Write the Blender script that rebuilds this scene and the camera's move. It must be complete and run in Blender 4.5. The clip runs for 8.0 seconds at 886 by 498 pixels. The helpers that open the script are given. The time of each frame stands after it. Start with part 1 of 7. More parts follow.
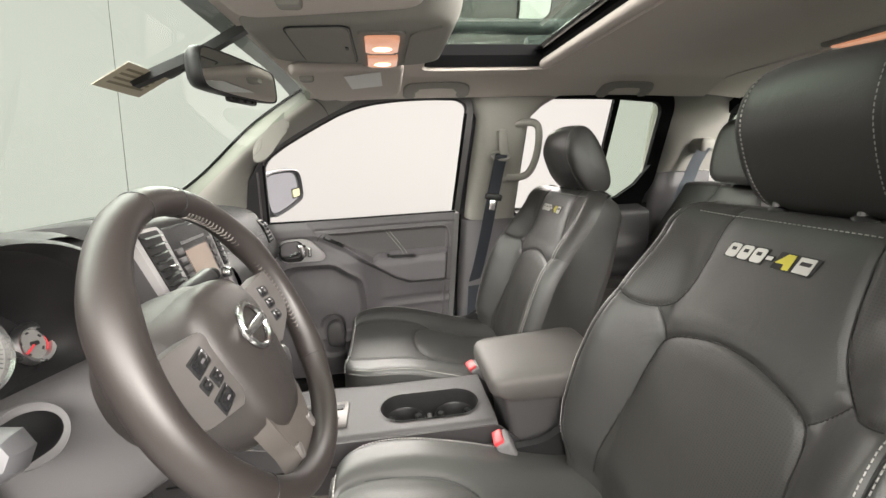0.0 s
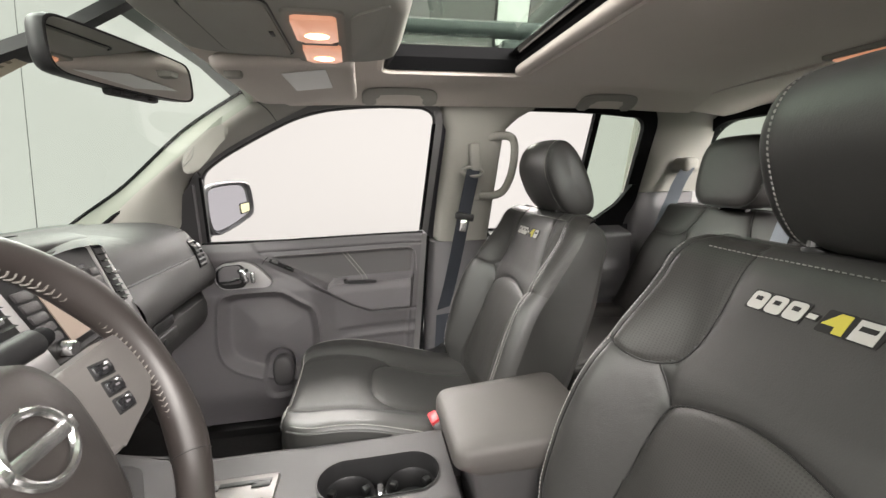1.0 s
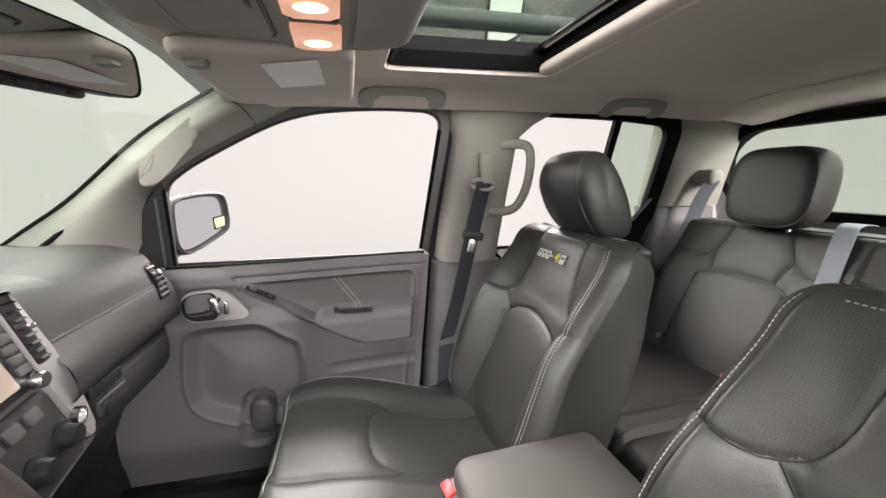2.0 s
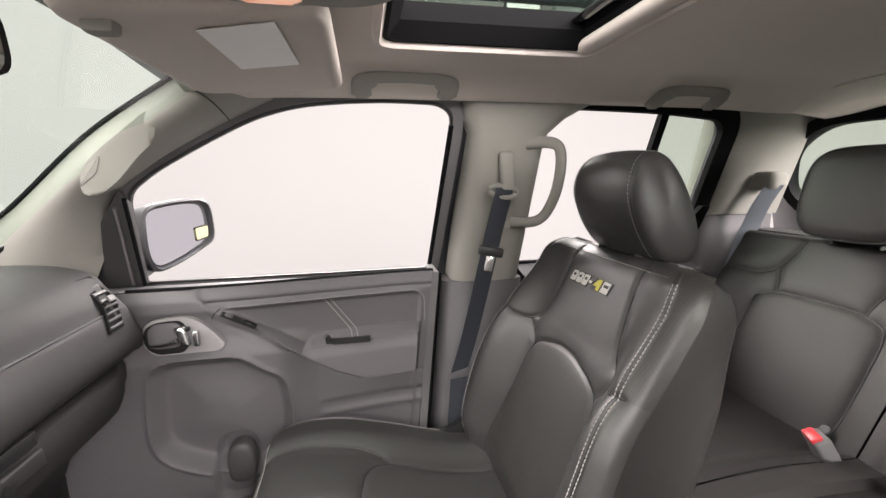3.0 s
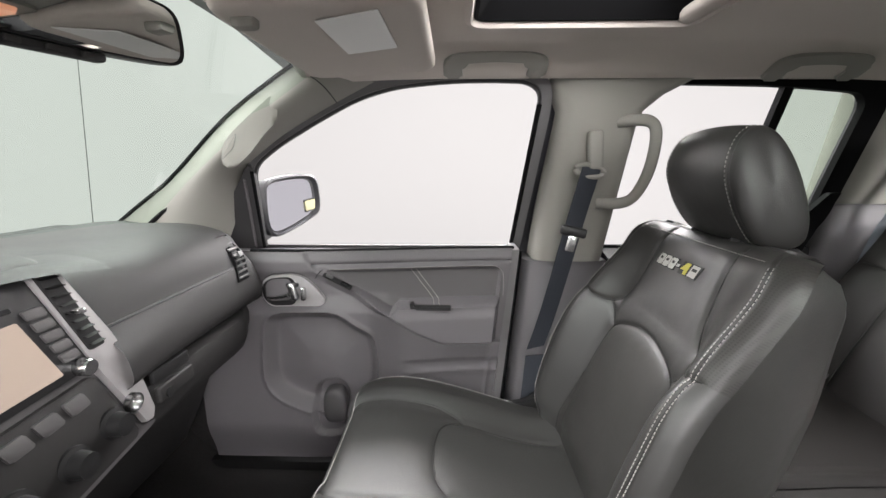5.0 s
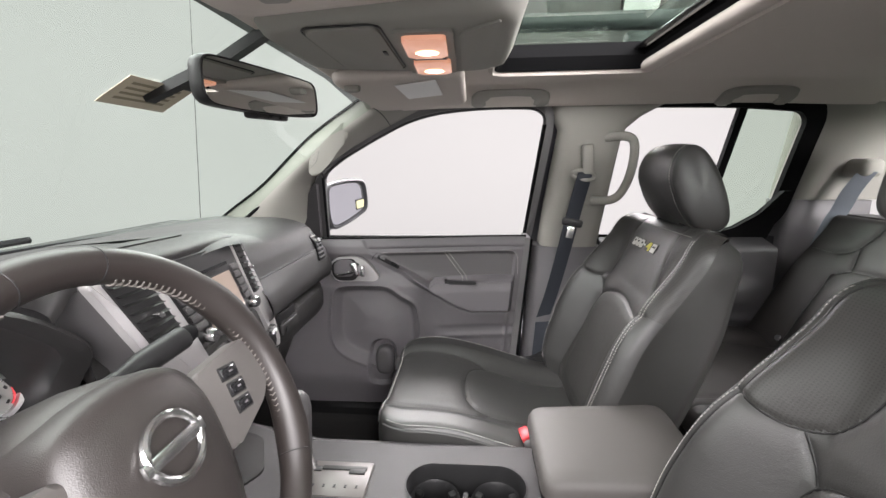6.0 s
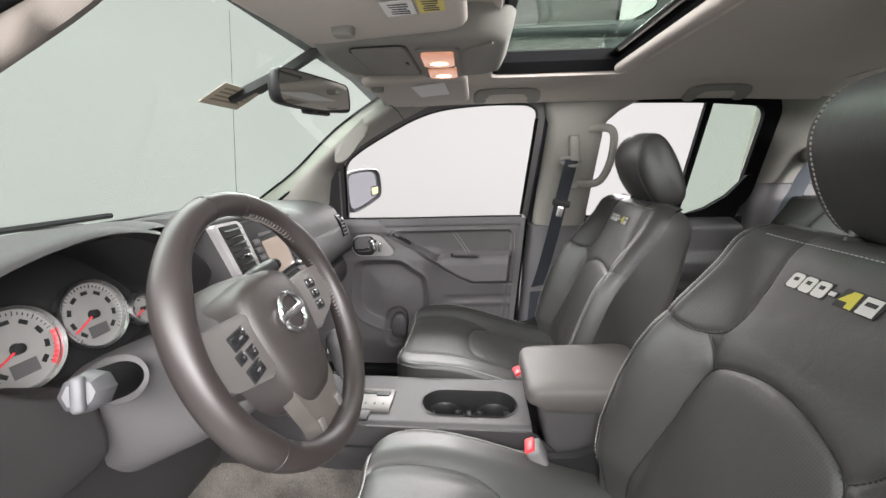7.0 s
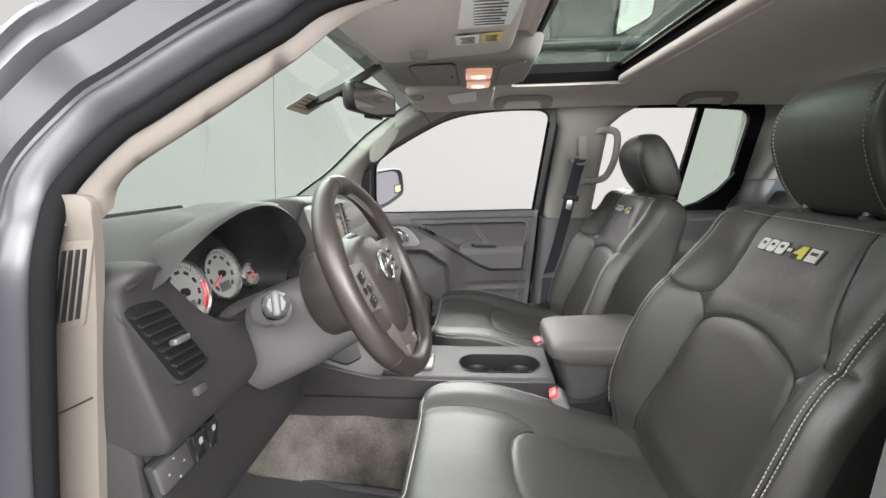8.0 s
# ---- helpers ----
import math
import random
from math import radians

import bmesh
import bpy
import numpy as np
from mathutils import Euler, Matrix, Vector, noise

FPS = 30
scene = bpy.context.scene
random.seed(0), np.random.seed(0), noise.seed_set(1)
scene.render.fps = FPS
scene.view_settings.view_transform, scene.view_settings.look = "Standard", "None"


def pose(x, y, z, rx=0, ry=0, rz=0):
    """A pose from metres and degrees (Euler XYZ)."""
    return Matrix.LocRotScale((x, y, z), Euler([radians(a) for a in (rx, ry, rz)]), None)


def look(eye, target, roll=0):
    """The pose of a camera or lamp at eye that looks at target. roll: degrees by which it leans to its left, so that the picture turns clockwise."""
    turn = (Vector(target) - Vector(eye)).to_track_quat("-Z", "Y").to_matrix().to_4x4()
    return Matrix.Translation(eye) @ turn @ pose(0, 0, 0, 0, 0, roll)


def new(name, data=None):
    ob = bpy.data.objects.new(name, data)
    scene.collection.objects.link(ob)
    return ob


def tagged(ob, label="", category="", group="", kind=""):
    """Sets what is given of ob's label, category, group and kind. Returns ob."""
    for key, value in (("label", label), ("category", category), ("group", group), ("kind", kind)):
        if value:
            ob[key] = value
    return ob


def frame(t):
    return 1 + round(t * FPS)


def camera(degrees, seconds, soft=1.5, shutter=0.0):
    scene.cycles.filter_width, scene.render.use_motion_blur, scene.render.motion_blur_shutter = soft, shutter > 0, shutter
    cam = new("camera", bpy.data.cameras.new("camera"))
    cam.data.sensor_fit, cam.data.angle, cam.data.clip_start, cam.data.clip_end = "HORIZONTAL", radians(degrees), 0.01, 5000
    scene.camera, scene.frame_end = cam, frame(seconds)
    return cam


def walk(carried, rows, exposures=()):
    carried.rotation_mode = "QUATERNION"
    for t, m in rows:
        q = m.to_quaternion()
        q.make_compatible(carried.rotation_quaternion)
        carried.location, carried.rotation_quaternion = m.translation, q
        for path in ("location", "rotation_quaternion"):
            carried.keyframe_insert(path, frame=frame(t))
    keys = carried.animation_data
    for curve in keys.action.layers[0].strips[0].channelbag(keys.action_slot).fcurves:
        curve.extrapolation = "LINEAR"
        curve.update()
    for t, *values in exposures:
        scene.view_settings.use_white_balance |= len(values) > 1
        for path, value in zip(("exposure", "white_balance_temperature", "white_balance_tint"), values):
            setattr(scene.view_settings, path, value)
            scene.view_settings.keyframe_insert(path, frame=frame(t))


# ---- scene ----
cam = camera(94.7, 8.0)
PATH = [
    (0, (-0.245, -0.762, 1.461), (0.005, 1.179, 1.047), -2.3),
    (0.5, (-0.208, -0.69, 1.461), (0.093, 1.249, 1.073), -1.7),
    (1, (-0.184, -0.611, 1.467), (0.179, 1.324, 1.111), -1.1),
    (1.5, (-0.203, -0.521, 1.481), (0.22, 1.405, 1.143), -0.7),
    (1.7, (-0.213, -0.486, 1.485), (0.228, 1.436, 1.149), -0.6),
    (3, (-0.164, -0.254, 1.505), (0.208, 1.682, 1.167), -0.7),
    (3.5, (-0.139, -0.159, 1.496), (0.144, 1.786, 1.124), -0.4),
    (4, (-0.14, -0.106, 1.476), (0.033, 1.847, 1.082), 0.1),
    (4.5, (-0.151, -0.161, 1.470), (-0.099, 1.796, 1.061), 0.3),
    (4.7, (-0.152, -0.211, 1.476), (-0.147, 1.747, 1.070), 0.2),
    (6, (-0.173, -0.59, 1.504), (-0.318, 1.365, 1.109), -0.6),
    (6.5, (-0.161, -0.692, 1.487), (-0.324, 1.26, 1.082), -0.7),
    (7, (-0.167, -0.795, 1.479), (-0.332, 1.155, 1.066), -0.9),
    (7.5, (-0.214, -0.905, 1.473), (-0.377, 1.048, 1.073), -1.0),
    (8, (-0.248, -0.977, 1.458), (-0.403, 0.979, 1.068), -1.1),
]
walk(cam, [(t, look(eye, target, roll)) for t, eye, target, roll in PATH],
     exposures=[(0, 0.15, 6850, 8), (1.5, 0.16, 6750, 10), (3.0, 0.20, 6750, 14), (3.5, 0.27, 6750, 15), (4.2, 0.26, 6600, 13), (4.7, 0.18, 6450, 10), (6, 0.10, 6450, 12), (7, 0.07, 6430, 10), (8, 0.0, 6400, 8)])


# ---------------------------------------------------------------- world and light
world = bpy.data.worlds.new("studio_air")
scene.world = world
world.use_nodes = True
world.node_tree.nodes["Background"].inputs[0].default_value = (1.0, 0.98, 0.96, 1)
world.node_tree.nodes["Background"].inputs[1].default_value = 0.012


def area_lamp(name, eye, target, sx, sy, watts, colour=(1, 0.97, 0.94)):
    d = bpy.data.lights.new(name, "AREA")
    d.shape, d.size, d.size_y, d.energy, d.color = "RECTANGLE", sx, sy, watts, colour
    ob = new(name, d)
    ob.matrix_world = look(eye, target)
    return ob


# Unseen fill lamps, added to brighten the cabin through its openings.
area_lamp("fill_roof", (0.55, 0.0, 3.4), (0.05, 0.06, 1.0), 2.4, 1.6, 190, (1, 0.972, 0.965))
area_lamp("fill_door_side", (0.05, -2.55, 2.62), (-0.05, -0.05, 1.18), 2.6, 1.1, 250, (1, 0.965, 0.958))
area_lamp("fill_passenger_side", (-0.4, 2.5, 2.65), (0.0, 0.1, 1.1), 2.6, 1.2, 225, (1, 0.96, 0.95))
area_lamp("fill_front", (-2.0, 0.9, 3.5), (-0.1, 0.0, 1.1), 2.8, 1.6, 135, (1, 0.97, 0.965))
area_lamp("fill_front_side", (-2.5, -1.1, 2.9), (0.1, 0.1, 1.3), 1.8, 1.2, 100, (1, 0.968, 0.955))
area_lamp("fill_rear", (2.7, 0.0, 3.2), (0.9, 0.1, 1.2), 2.6, 1.4, 320, (1, 0.965, 0.96))
area_lamp("fill_rear_side", (1.7, -2.3, 2.2), (0.9, 0.5, 1.3), 1.8, 1.2, 290, (1, 0.96, 0.95))

# ---------------------------------------------------------------- materials
MATS = {}


def mat(name, colour, rough=0.5, metal=0.0, grain=0.0, scale=400.0, stain=0.08, spec=0.5, coat=0.0, bump=0.0, bump_scale=900.0, emit=0.0, emit_colour=None, crease=0.0):
    """A painted, moulded or woven surface: fine grain, broad uneven wear and a fine relief."""
    if name in MATS:
        return MATS[name]
    m = bpy.data.materials.new(name)
    m.use_nodes = True
    nt = m.node_tree
    b = nt.nodes["Principled BSDF"]
    b.inputs["Roughness"].default_value = rough
    b.inputs["Metallic"].default_value = metal
    b.inputs["Specular IOR Level"].default_value = spec
    b.inputs["Coat Weight"].default_value = coat
    b.inputs["Coat Roughness"].default_value = 0.15
    tc = nt.nodes.new("ShaderNodeTexCoord")
    big = nt.nodes.new("ShaderNodeTexNoise")
    big.inputs["Scale"].default_value = 6.0
    big.inputs["Detail"].default_value = 5.0
    fine = nt.nodes.new("ShaderNodeTexNoise")
    fine.inputs["Scale"].default_value = scale
    fine.inputs["Detail"].default_value = 3.0
    nt.links.new(tc.outputs["Object"], big.inputs["Vector"])
    nt.links.new(tc.outputs["Object"], fine.inputs["Vector"])
    mix = nt.nodes.new("ShaderNodeMath")
    mix.operation = "MULTIPLY_ADD"
    mix.inputs[1].default_value = 2 * grain
    mix.inputs[2].default_value = 1 - grain
    nt.links.new(fine.outputs["Fac"], mix.inputs[0])
    mul = nt.nodes.new("ShaderNodeMath")
    mul.operation = "MULTIPLY_ADD"
    mul.inputs[1].default_value = 2 * stain
    mul.inputs[2].default_value = 1 - stain
    nt.links.new(big.outputs["Fac"], mul.inputs[0])
    both = nt.nodes.new("ShaderNodeMath")
    both.operation = "MULTIPLY"
    nt.links.new(mix.outputs[0], both.inputs[0])
    nt.links.new(mul.outputs[0], both.inputs[1])
    tint = nt.nodes.new("ShaderNodeVectorMath")
    tint.operation = "SCALE"
    tint.inputs[0].default_value = colour
    nt.links.new(both.outputs[0], tint.inputs["Scale"])
    nt.links.new(tint.outputs[0], b.inputs["Base Color"])
    rr = nt.nodes.new("ShaderNodeMath")
    rr.operation = "MULTIPLY_ADD"
    rr.inputs[1].default_value = 0.16
    rr.inputs[2].default_value = max(0.0, rough - 0.08)
    nt.links.new(big.outputs["Fac"], rr.inputs[0])
    nt.links.new(rr.outputs[0], b.inputs["Roughness"])
    if bump:
        bn = nt.nodes.new("ShaderNodeTexNoise")
        bn.inputs["Scale"].default_value = bump_scale
        bn.inputs["Detail"].default_value = 2.0
        nt.links.new(tc.outputs["Object"], bn.inputs["Vector"])
        bu = nt.nodes.new("ShaderNodeBump")
        bu.inputs["Strength"].default_value = bump
        bu.inputs["Distance"].default_value = 0.001
        nt.links.new(bn.outputs["Fac"], bu.inputs["Height"])
        nt.links.new(bu.outputs[0], b.inputs["Normal"])
        if crease:
            wn = nt.nodes.new("ShaderNodeTexNoise")
            wn.inputs["Scale"].default_value = 22.0
            wn.inputs["Detail"].default_value = 4.0
            wn.inputs["Distortion"].default_value = 1.2
            nt.links.new(tc.outputs["Object"], wn.inputs["Vector"])
            wb = nt.nodes.new("ShaderNodeBump")
            wb.inputs["Strength"].default_value = crease
            wb.inputs["Distance"].default_value = 0.006
            nt.links.new(wn.outputs["Fac"], wb.inputs["Height"])
            nt.links.new(wb.outputs[0], bu.inputs["Normal"])
    if emit:
        b.inputs["Emission Color"].default_value = (*(emit_colour or colour), 1)
        b.inputs["Emission Strength"].default_value = emit
    MATS[name] = m
    return m


def perforated(name, colour, rough, lean=0.0):
    """Leather with a field of pin holes."""
    m = mat(name, colour, rough, bump=0.25, bump_scale=700, crease=0.10)
    nt = m.node_tree
    b = nt.nodes["Principled BSDF"]
    tc = nt.nodes.new("ShaderNodeTexCoord")
    vo = nt.nodes.new("ShaderNodeTexVoronoi")
    vo.voronoi_dimensions = "2D"
    vo.inputs["Scale"].default_value = 270
    vo.inputs["Randomness"].default_value = 0.0
    mp = nt.nodes.new("ShaderNodeMapping")
    mp.inputs["Rotation"].default_value = (0, lean, 0)
    nt.links.new(tc.outputs["Object"], mp.inputs["Vector"])
    nt.links.new(mp.outputs[0], vo.inputs["Vector"])
    lt = nt.nodes.new("ShaderNodeMath")
    lt.operation = "GREATER_THAN"
    lt.inputs[1].default_value = 0.28
    nt.links.new(vo.outputs["Distance"], lt.inputs[0])
    ad = nt.nodes.new("ShaderNodeMath")
    ad.operation = "MULTIPLY_ADD"
    ad.inputs[1].default_value = 0.35
    ad.inputs[2].default_value = 0.65
    nt.links.new(lt.outputs[0], ad.inputs[0])
    old = b.inputs["Base Color"].links[0].from_socket
    sc = nt.nodes.new("ShaderNodeVectorMath")
    sc.operation = "SCALE"
    nt.links.new(old, sc.inputs[0])
    nt.links.new(ad.outputs[0], sc.inputs["Scale"])
    nt.links.new(sc.outputs[0], b.inputs["Base Color"])
    return m


def glass(name, colour, rough=0.0):
    """A thin tinted pane: it lets light straight through and mirrors at a slant."""
    m = bpy.data.materials.new(name)
    m.use_nodes = True
    nt = m.node_tree
    nt.nodes.clear()
    out = nt.nodes.new("ShaderNodeOutputMaterial")
    tr = nt.nodes.new("ShaderNodeBsdfTransparent")
    tr.inputs[0].default_value = (*colour, 1)
    gl = nt.nodes.new("ShaderNodeBsdfGlossy")
    gl.inputs["Roughness"].default_value = rough
    gl.inputs[0].default_value = (1, 1, 1, 1)
    lw = nt.nodes.new("ShaderNodeLayerWeight")
    fr = nt.nodes.new("ShaderNodeMath")
    fr.operation = "POWER"
    fr.inputs[1].default_value = 5.0
    nt.links.new(lw.outputs["Facing"], fr.inputs[0])
    f2 = nt.nodes.new("ShaderNodeMath")
    f2.operation = "MULTIPLY_ADD"
    f2.inputs[1].default_value = 0.5
    f2.inputs[2].default_value = 0.03
    nt.links.new(fr.outputs[0], f2.inputs[0])
    fr = f2
    mx = nt.nodes.new("ShaderNodeMixShader")
    nt.links.new(fr.outputs[0], mx.inputs[0])
    nt.links.new(tr.outputs[0], mx.inputs[1])
    nt.links.new(gl.outputs[0], mx.inputs[2])
    nt.links.new(mx.outputs[0], out.inputs[0])
    return m


LEATHER = mat("black_leather", (0.021, 0.0208, 0.0196), 0.46, bump=0.3, bump_scale=650, stain=0.16, spec=0.85, crease=0.12)
PERF = perforated("perforated_leather", (0.033, 0.0323, 0.0303), 0.42, radians(68.7))
PERF_FLAT = perforated("perforated_cushion", (0.031, 0.031, 0.0295), 0.42)
LACE = mat("lacing_thread", (0.10, 0.092, 0.084), 0.7)
BLADE = mat("vent_blade_plastic", (0.008, 0.008, 0.008), 0.6, spec=0.15)
LEATHER_REAR = mat("rear_leather", (0.019, 0.0172, 0.0165), 0.52, bump=0.3, bump_scale=650, stain=0.12, spec=0.35)
VINYL = mat("seat_back_vinyl", (0.02, 0.02, 0.02), 0.38, bump=0.2)
THREAD = mat("grey_thread", (0.32, 0.315, 0.30), 0.8)
SPOKE = mat("spoke_silver", (0.105, 0.098, 0.094), 0.4, metal=0.3, grain=0.04, stain=0.04)
SEAM = mat("seam_leather", (0.008, 0.008, 0.008), 0.5)
WHEEL = mat("wheel_leather", (0.0155, 0.0124, 0.0114), 0.46, bump=0.07, bump_scale=800, stain=0.15)
HUB = mat("wheel_plastic", (0.022, 0.0190, 0.0178), 0.42, bump=0.3, bump_scale=1200, stain=0.05)
DASH = mat("dash_plastic", (0.0175, 0.0168, 0.0168), 0.60, bump=0.35, bump_scale=1200, stain=0.06, spec=0.3)
DASH_LOW = mat("lower_dash_plastic", (0.060, 0.0575, 0.059), 0.5, bump=0.3, bump_scale=1200, stain=0.06)
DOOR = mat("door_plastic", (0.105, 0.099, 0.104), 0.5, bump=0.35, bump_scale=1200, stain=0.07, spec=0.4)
DOOR_DARK = mat("door_vinyl", (0.12, 0.117, 0.118), 0.5, bump=0.3, bump_scale=700, stain=0.08)
INSERT = mat("door_insert_vinyl", (0.078, 0.074, 0.076), 0.5, bump=0.35, bump_scale=700, stain=0.10, crease=0.06)
BLACK = mat("black_plastic", (0.012, 0.012, 0.0125), 0.45, bump=0.2, spec=0.35)
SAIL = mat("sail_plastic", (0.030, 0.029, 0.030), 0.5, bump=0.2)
GLOSS = mat("gloss_black", (0.01, 0.01, 0.011), 0.12, coat=0.6)
RUBBER = mat("rubber_seal", (0.006, 0.006, 0.0065), 0.8, bump=0.2, spec=0.06)
LINING = mat("headliner_cloth", (0.53, 0.485, 0.445), 0.95, grain=0.12, scale=900, bump=0.5, bump_scale=1500, stain=0.06, spec=0.15)
PILLAR = mat("pillar_plastic", (0.262, 0.254, 0.232), 0.78, bump=0.3, bump_scale=1300, stain=0.05, spec=0.25)
PILLAR_DARK = mat("lower_pillar_plastic", (0.14, 0.135, 0.14), 0.55, bump=0.3)
SILVER = mat("silver_paint", (0.40, 0.39, 0.39), 0.36, metal=0.4, grain=0.04, stain=0.04)
CHROME = mat("chrome", (0.65, 0.65, 0.65), 0.26, metal=1.0, stain=0.02)
STEEL = mat("dark_steel", (0.2, 0.2, 0.2), 0.4, metal=0.8)
CONSOLE = mat("console_plastic", (0.028, 0.0263, 0.0273), 0.55, bump=0.3, bump_scale=1200, stain=0.06)
DOOR_MIRROR = mat("door_mirror_glass", (0.62, 0.62, 0.68), 0.03, metal=1.0, stain=0.02)
MIRROR = mat("mirror_glass", (0.9, 0.92, 0.9), 0.02, metal=1.0, stain=0.0)
MIRROR.node_tree.nodes["Principled BSDF"].inputs["Roughness"].links and MIRROR.node_tree.links.remove(MIRROR.node_tree.nodes["Principled BSDF"].inputs["Roughness"].links[0])
# Carpet coloured near black to stand for the shade low in the footwells.
SHADED_CARPET = mat("shaded_carpet", (0.028, 0.027, 0.027), 0.98, grain=0.4, scale=350, bump=1.0, bump_scale=500, stain=0.25, spec=0.1)
CARPET = mat("carpet", (0.092, 0.084, 0.076), 0.98, grain=0.7, scale=350, bump=1.0, bump_scale=500, stain=2.0, spec=0.1)
MAT_RUBBER = mat("mat_rubber", (0.035, 0.035, 0.037), 0.5, bump=0.3)
WEB = mat("belt_webbing", (0.020, 0.024, 0.032), 0.75, grain=0.25, scale=700, bump=0.5)
WEB_LIGHT = mat("rear_belt_webbing", (0.17, 0.19, 0.22), 0.75, grain=0.2, scale=700, bump=0.5)
RED = mat("red_plastic", (0.55, 0.04, 0.05), 0.35)
WHITE = mat("white_label", (0.75, 0.75, 0.73), 0.6)
YELLOW = mat("yellow_patch", (0.5, 0.45, 0.06), 0.6)
PALE = mat("pale_patch", (0.5, 0.5, 0.47), 0.6)
# The screen's pale brown base colour stands for a reflection on it.
SCREEN = mat("screen_reflection", (0.36, 0.29, 0.245), 0.18, stain=0.02, coat=0.4)
DIAL = mat("dial_face", (0.18, 0.18, 0.173), 0.5)
CREAM = mat("old_sticker", (0.66, 0.59, 0.45), 0.7, grain=0.1)
BODY = mat("slate_blue_paint", (0.017, 0.017, 0.021), 0.46, metal=0.05, coat=0.1, stain=0.03)
RAIL = mat("roof_rail", (0.05, 0.06, 0.06), 0.5)
ROD = mat("grey_rod", (0.04, 0.042, 0.04), 0.9, spec=0.1)
LAMP = mat("lamp_lens", (0.7, 0.45, 0.34), 0.2, emit=0.42, emit_colour=(1.0, 0.40, 0.22))
BULB = mat("lamp_bulb", (1.0, 0.8, 0.6), 0.3, emit=3.2, emit_colour=(1.0, 0.72, 0.46))
# Wall and ceiling give off a glow that stands for the light on them.
WALL_GLOW = mat("studio_wall_glow", (0.06, 0.058, 0.057), 0.9, stain=0.02, emit=0.575, emit_colour=(1.0, 0.955, 0.94))
CEILING_GLOW = mat("studio_ceiling_glow", (0.08, 0.082, 0.08), 0.9, stain=0.03, emit=0.58, emit_colour=(0.94, 1.0, 0.96))
# Driver-side pillar plastic, coloured darker than PILLAR to stand for its shade.
PILLAR_SHADED = mat("shaded_pillar_plastic", (0.105, 0.092, 0.080), 0.6, bump=0.3, bump_scale=1300, stain=0.05)
FLOORM = mat("studio_floor", (0.35, 0.35, 0.35), 0.5, stain=0.05)
WS_GLASS = glass("windscreen_glass", (0.805, 0.915, 0.845))
TINT_GLASS = glass("green_glass", (0.80, 0.86, 0.81))
ROOF_GLASS = glass("sunroof_glass", (0.44, 0.49, 0.45))


# ---------------------------------------------------------------- mesh helpers
def finish(ob, angle=35):
    me = ob.data
    me.polygons.foreach_set("use_smooth", [True] * len(me.polygons))
    me.set_sharp_from_angle(angle=radians(angle))
    return ob


def part(name, bm, material, parent=None, label="", angle=35):
    """One mesh object from a bmesh, under a thing or under a part."""
    bmesh.ops.recalc_face_normals(bm, faces=bm.faces)
    me = bpy.data.meshes.new(name)
    bm.to_mesh(me)
    bm.free()
    me.materials.append(material)
    ob = new(name, me)
    finish(ob, angle)
    if parent is not None:
        ob.parent = parent
        ob.matrix_parent_inverse = Matrix.Translation(-parent.location) if parent.type == "EMPTY" else Matrix()
    return tagged(ob, label) if label else ob


def thing(name, at, label, category, group="", kind=""):
    e = new(name)
    e.empty_display_size = 0.05
    e.location = at
    return tagged(e, label, category, group, kind)


def rbox(size, at=(0, 0, 0), r=0.004, seg=2, m=None, bm=None, taper=(1, 1)):
    """A box with rounded edges; taper shrinks its top."""
    own = bmesh.new()
    bmesh.ops.create_cube(own, size=1.0)
    for v in own.verts:
        k = taper if v.co.z > 0 else (1, 1)
        v.co = Vector((v.co.x * size[0] * k[0], v.co.y * size[1] * k[1], v.co.z * size[2]))
    if r:
        bmesh.ops.bevel(own, geom=own.edges[:], offset=min(r, min(size) * 0.49), segments=seg, profile=0.5, affect="EDGES")
    mm = (m or Matrix()) if m else Matrix.Translation(at)
    bmesh.ops.transform(own, matrix=mm, verts=own.verts)
    return merge(bm, own)


def merge(bm, own):
    if bm is None:
        return own
    t = bpy.data.meshes.new("tmp")
    own.to_mesh(t)
    own.free()
    bm.from_mesh(t)
    bpy.data.meshes.remove(t)
    return bm


def spline(pts, n, closed=False):
    """Points along a smooth curve through pts (Catmull-Rom)."""
    pts = [Vector(p) for p in pts]
    out, m = [], len(pts)
    segs = m if closed else m - 1
    for i in range(segs):
        if closed:
            a, b, c, d = pts[i - 1], pts[i], pts[(i + 1) % m], pts[(i + 2) % m]
        else:
            a, b, c, d = pts[max(i - 1, 0)], pts[i], pts[i + 1], pts[min(i + 2, m - 1)]
        for k in range(n):
            t = k / n
            out.append(0.5 * ((2 * b) + (c - a) * t + (2 * a - 5 * b + 4 * c - d) * t * t + (3 * b - a - 3 * c + d) * t ** 3))
    if not closed:
        out.append(pts[-1])
    return out


def loft(rings, bm=None, closed=True, cap=True, loop=False):
    """Skin over rings of equal length; loop joins the last ring to the first."""
    bm = bm or bmesh.new()
    rows = [[bm.verts.new(p) for p in ring] for ring in rings]
    n = len(rows[0])
    pairs = list(zip(rows, rows[1:])) + ([(rows[-1], rows[0])] if loop else [])
    for a, b in pairs:
        for i in range(n if closed else n - 1):
            j = (i + 1) % n
            try:
                bm.faces.new((a[i], a[j], b[j], b[i]))
            except ValueError:
                pass
    if cap and closed and not loop:
        bm.faces.new(rows[0][::-1])
        bm.faces.new(rows[-1])
    return bm


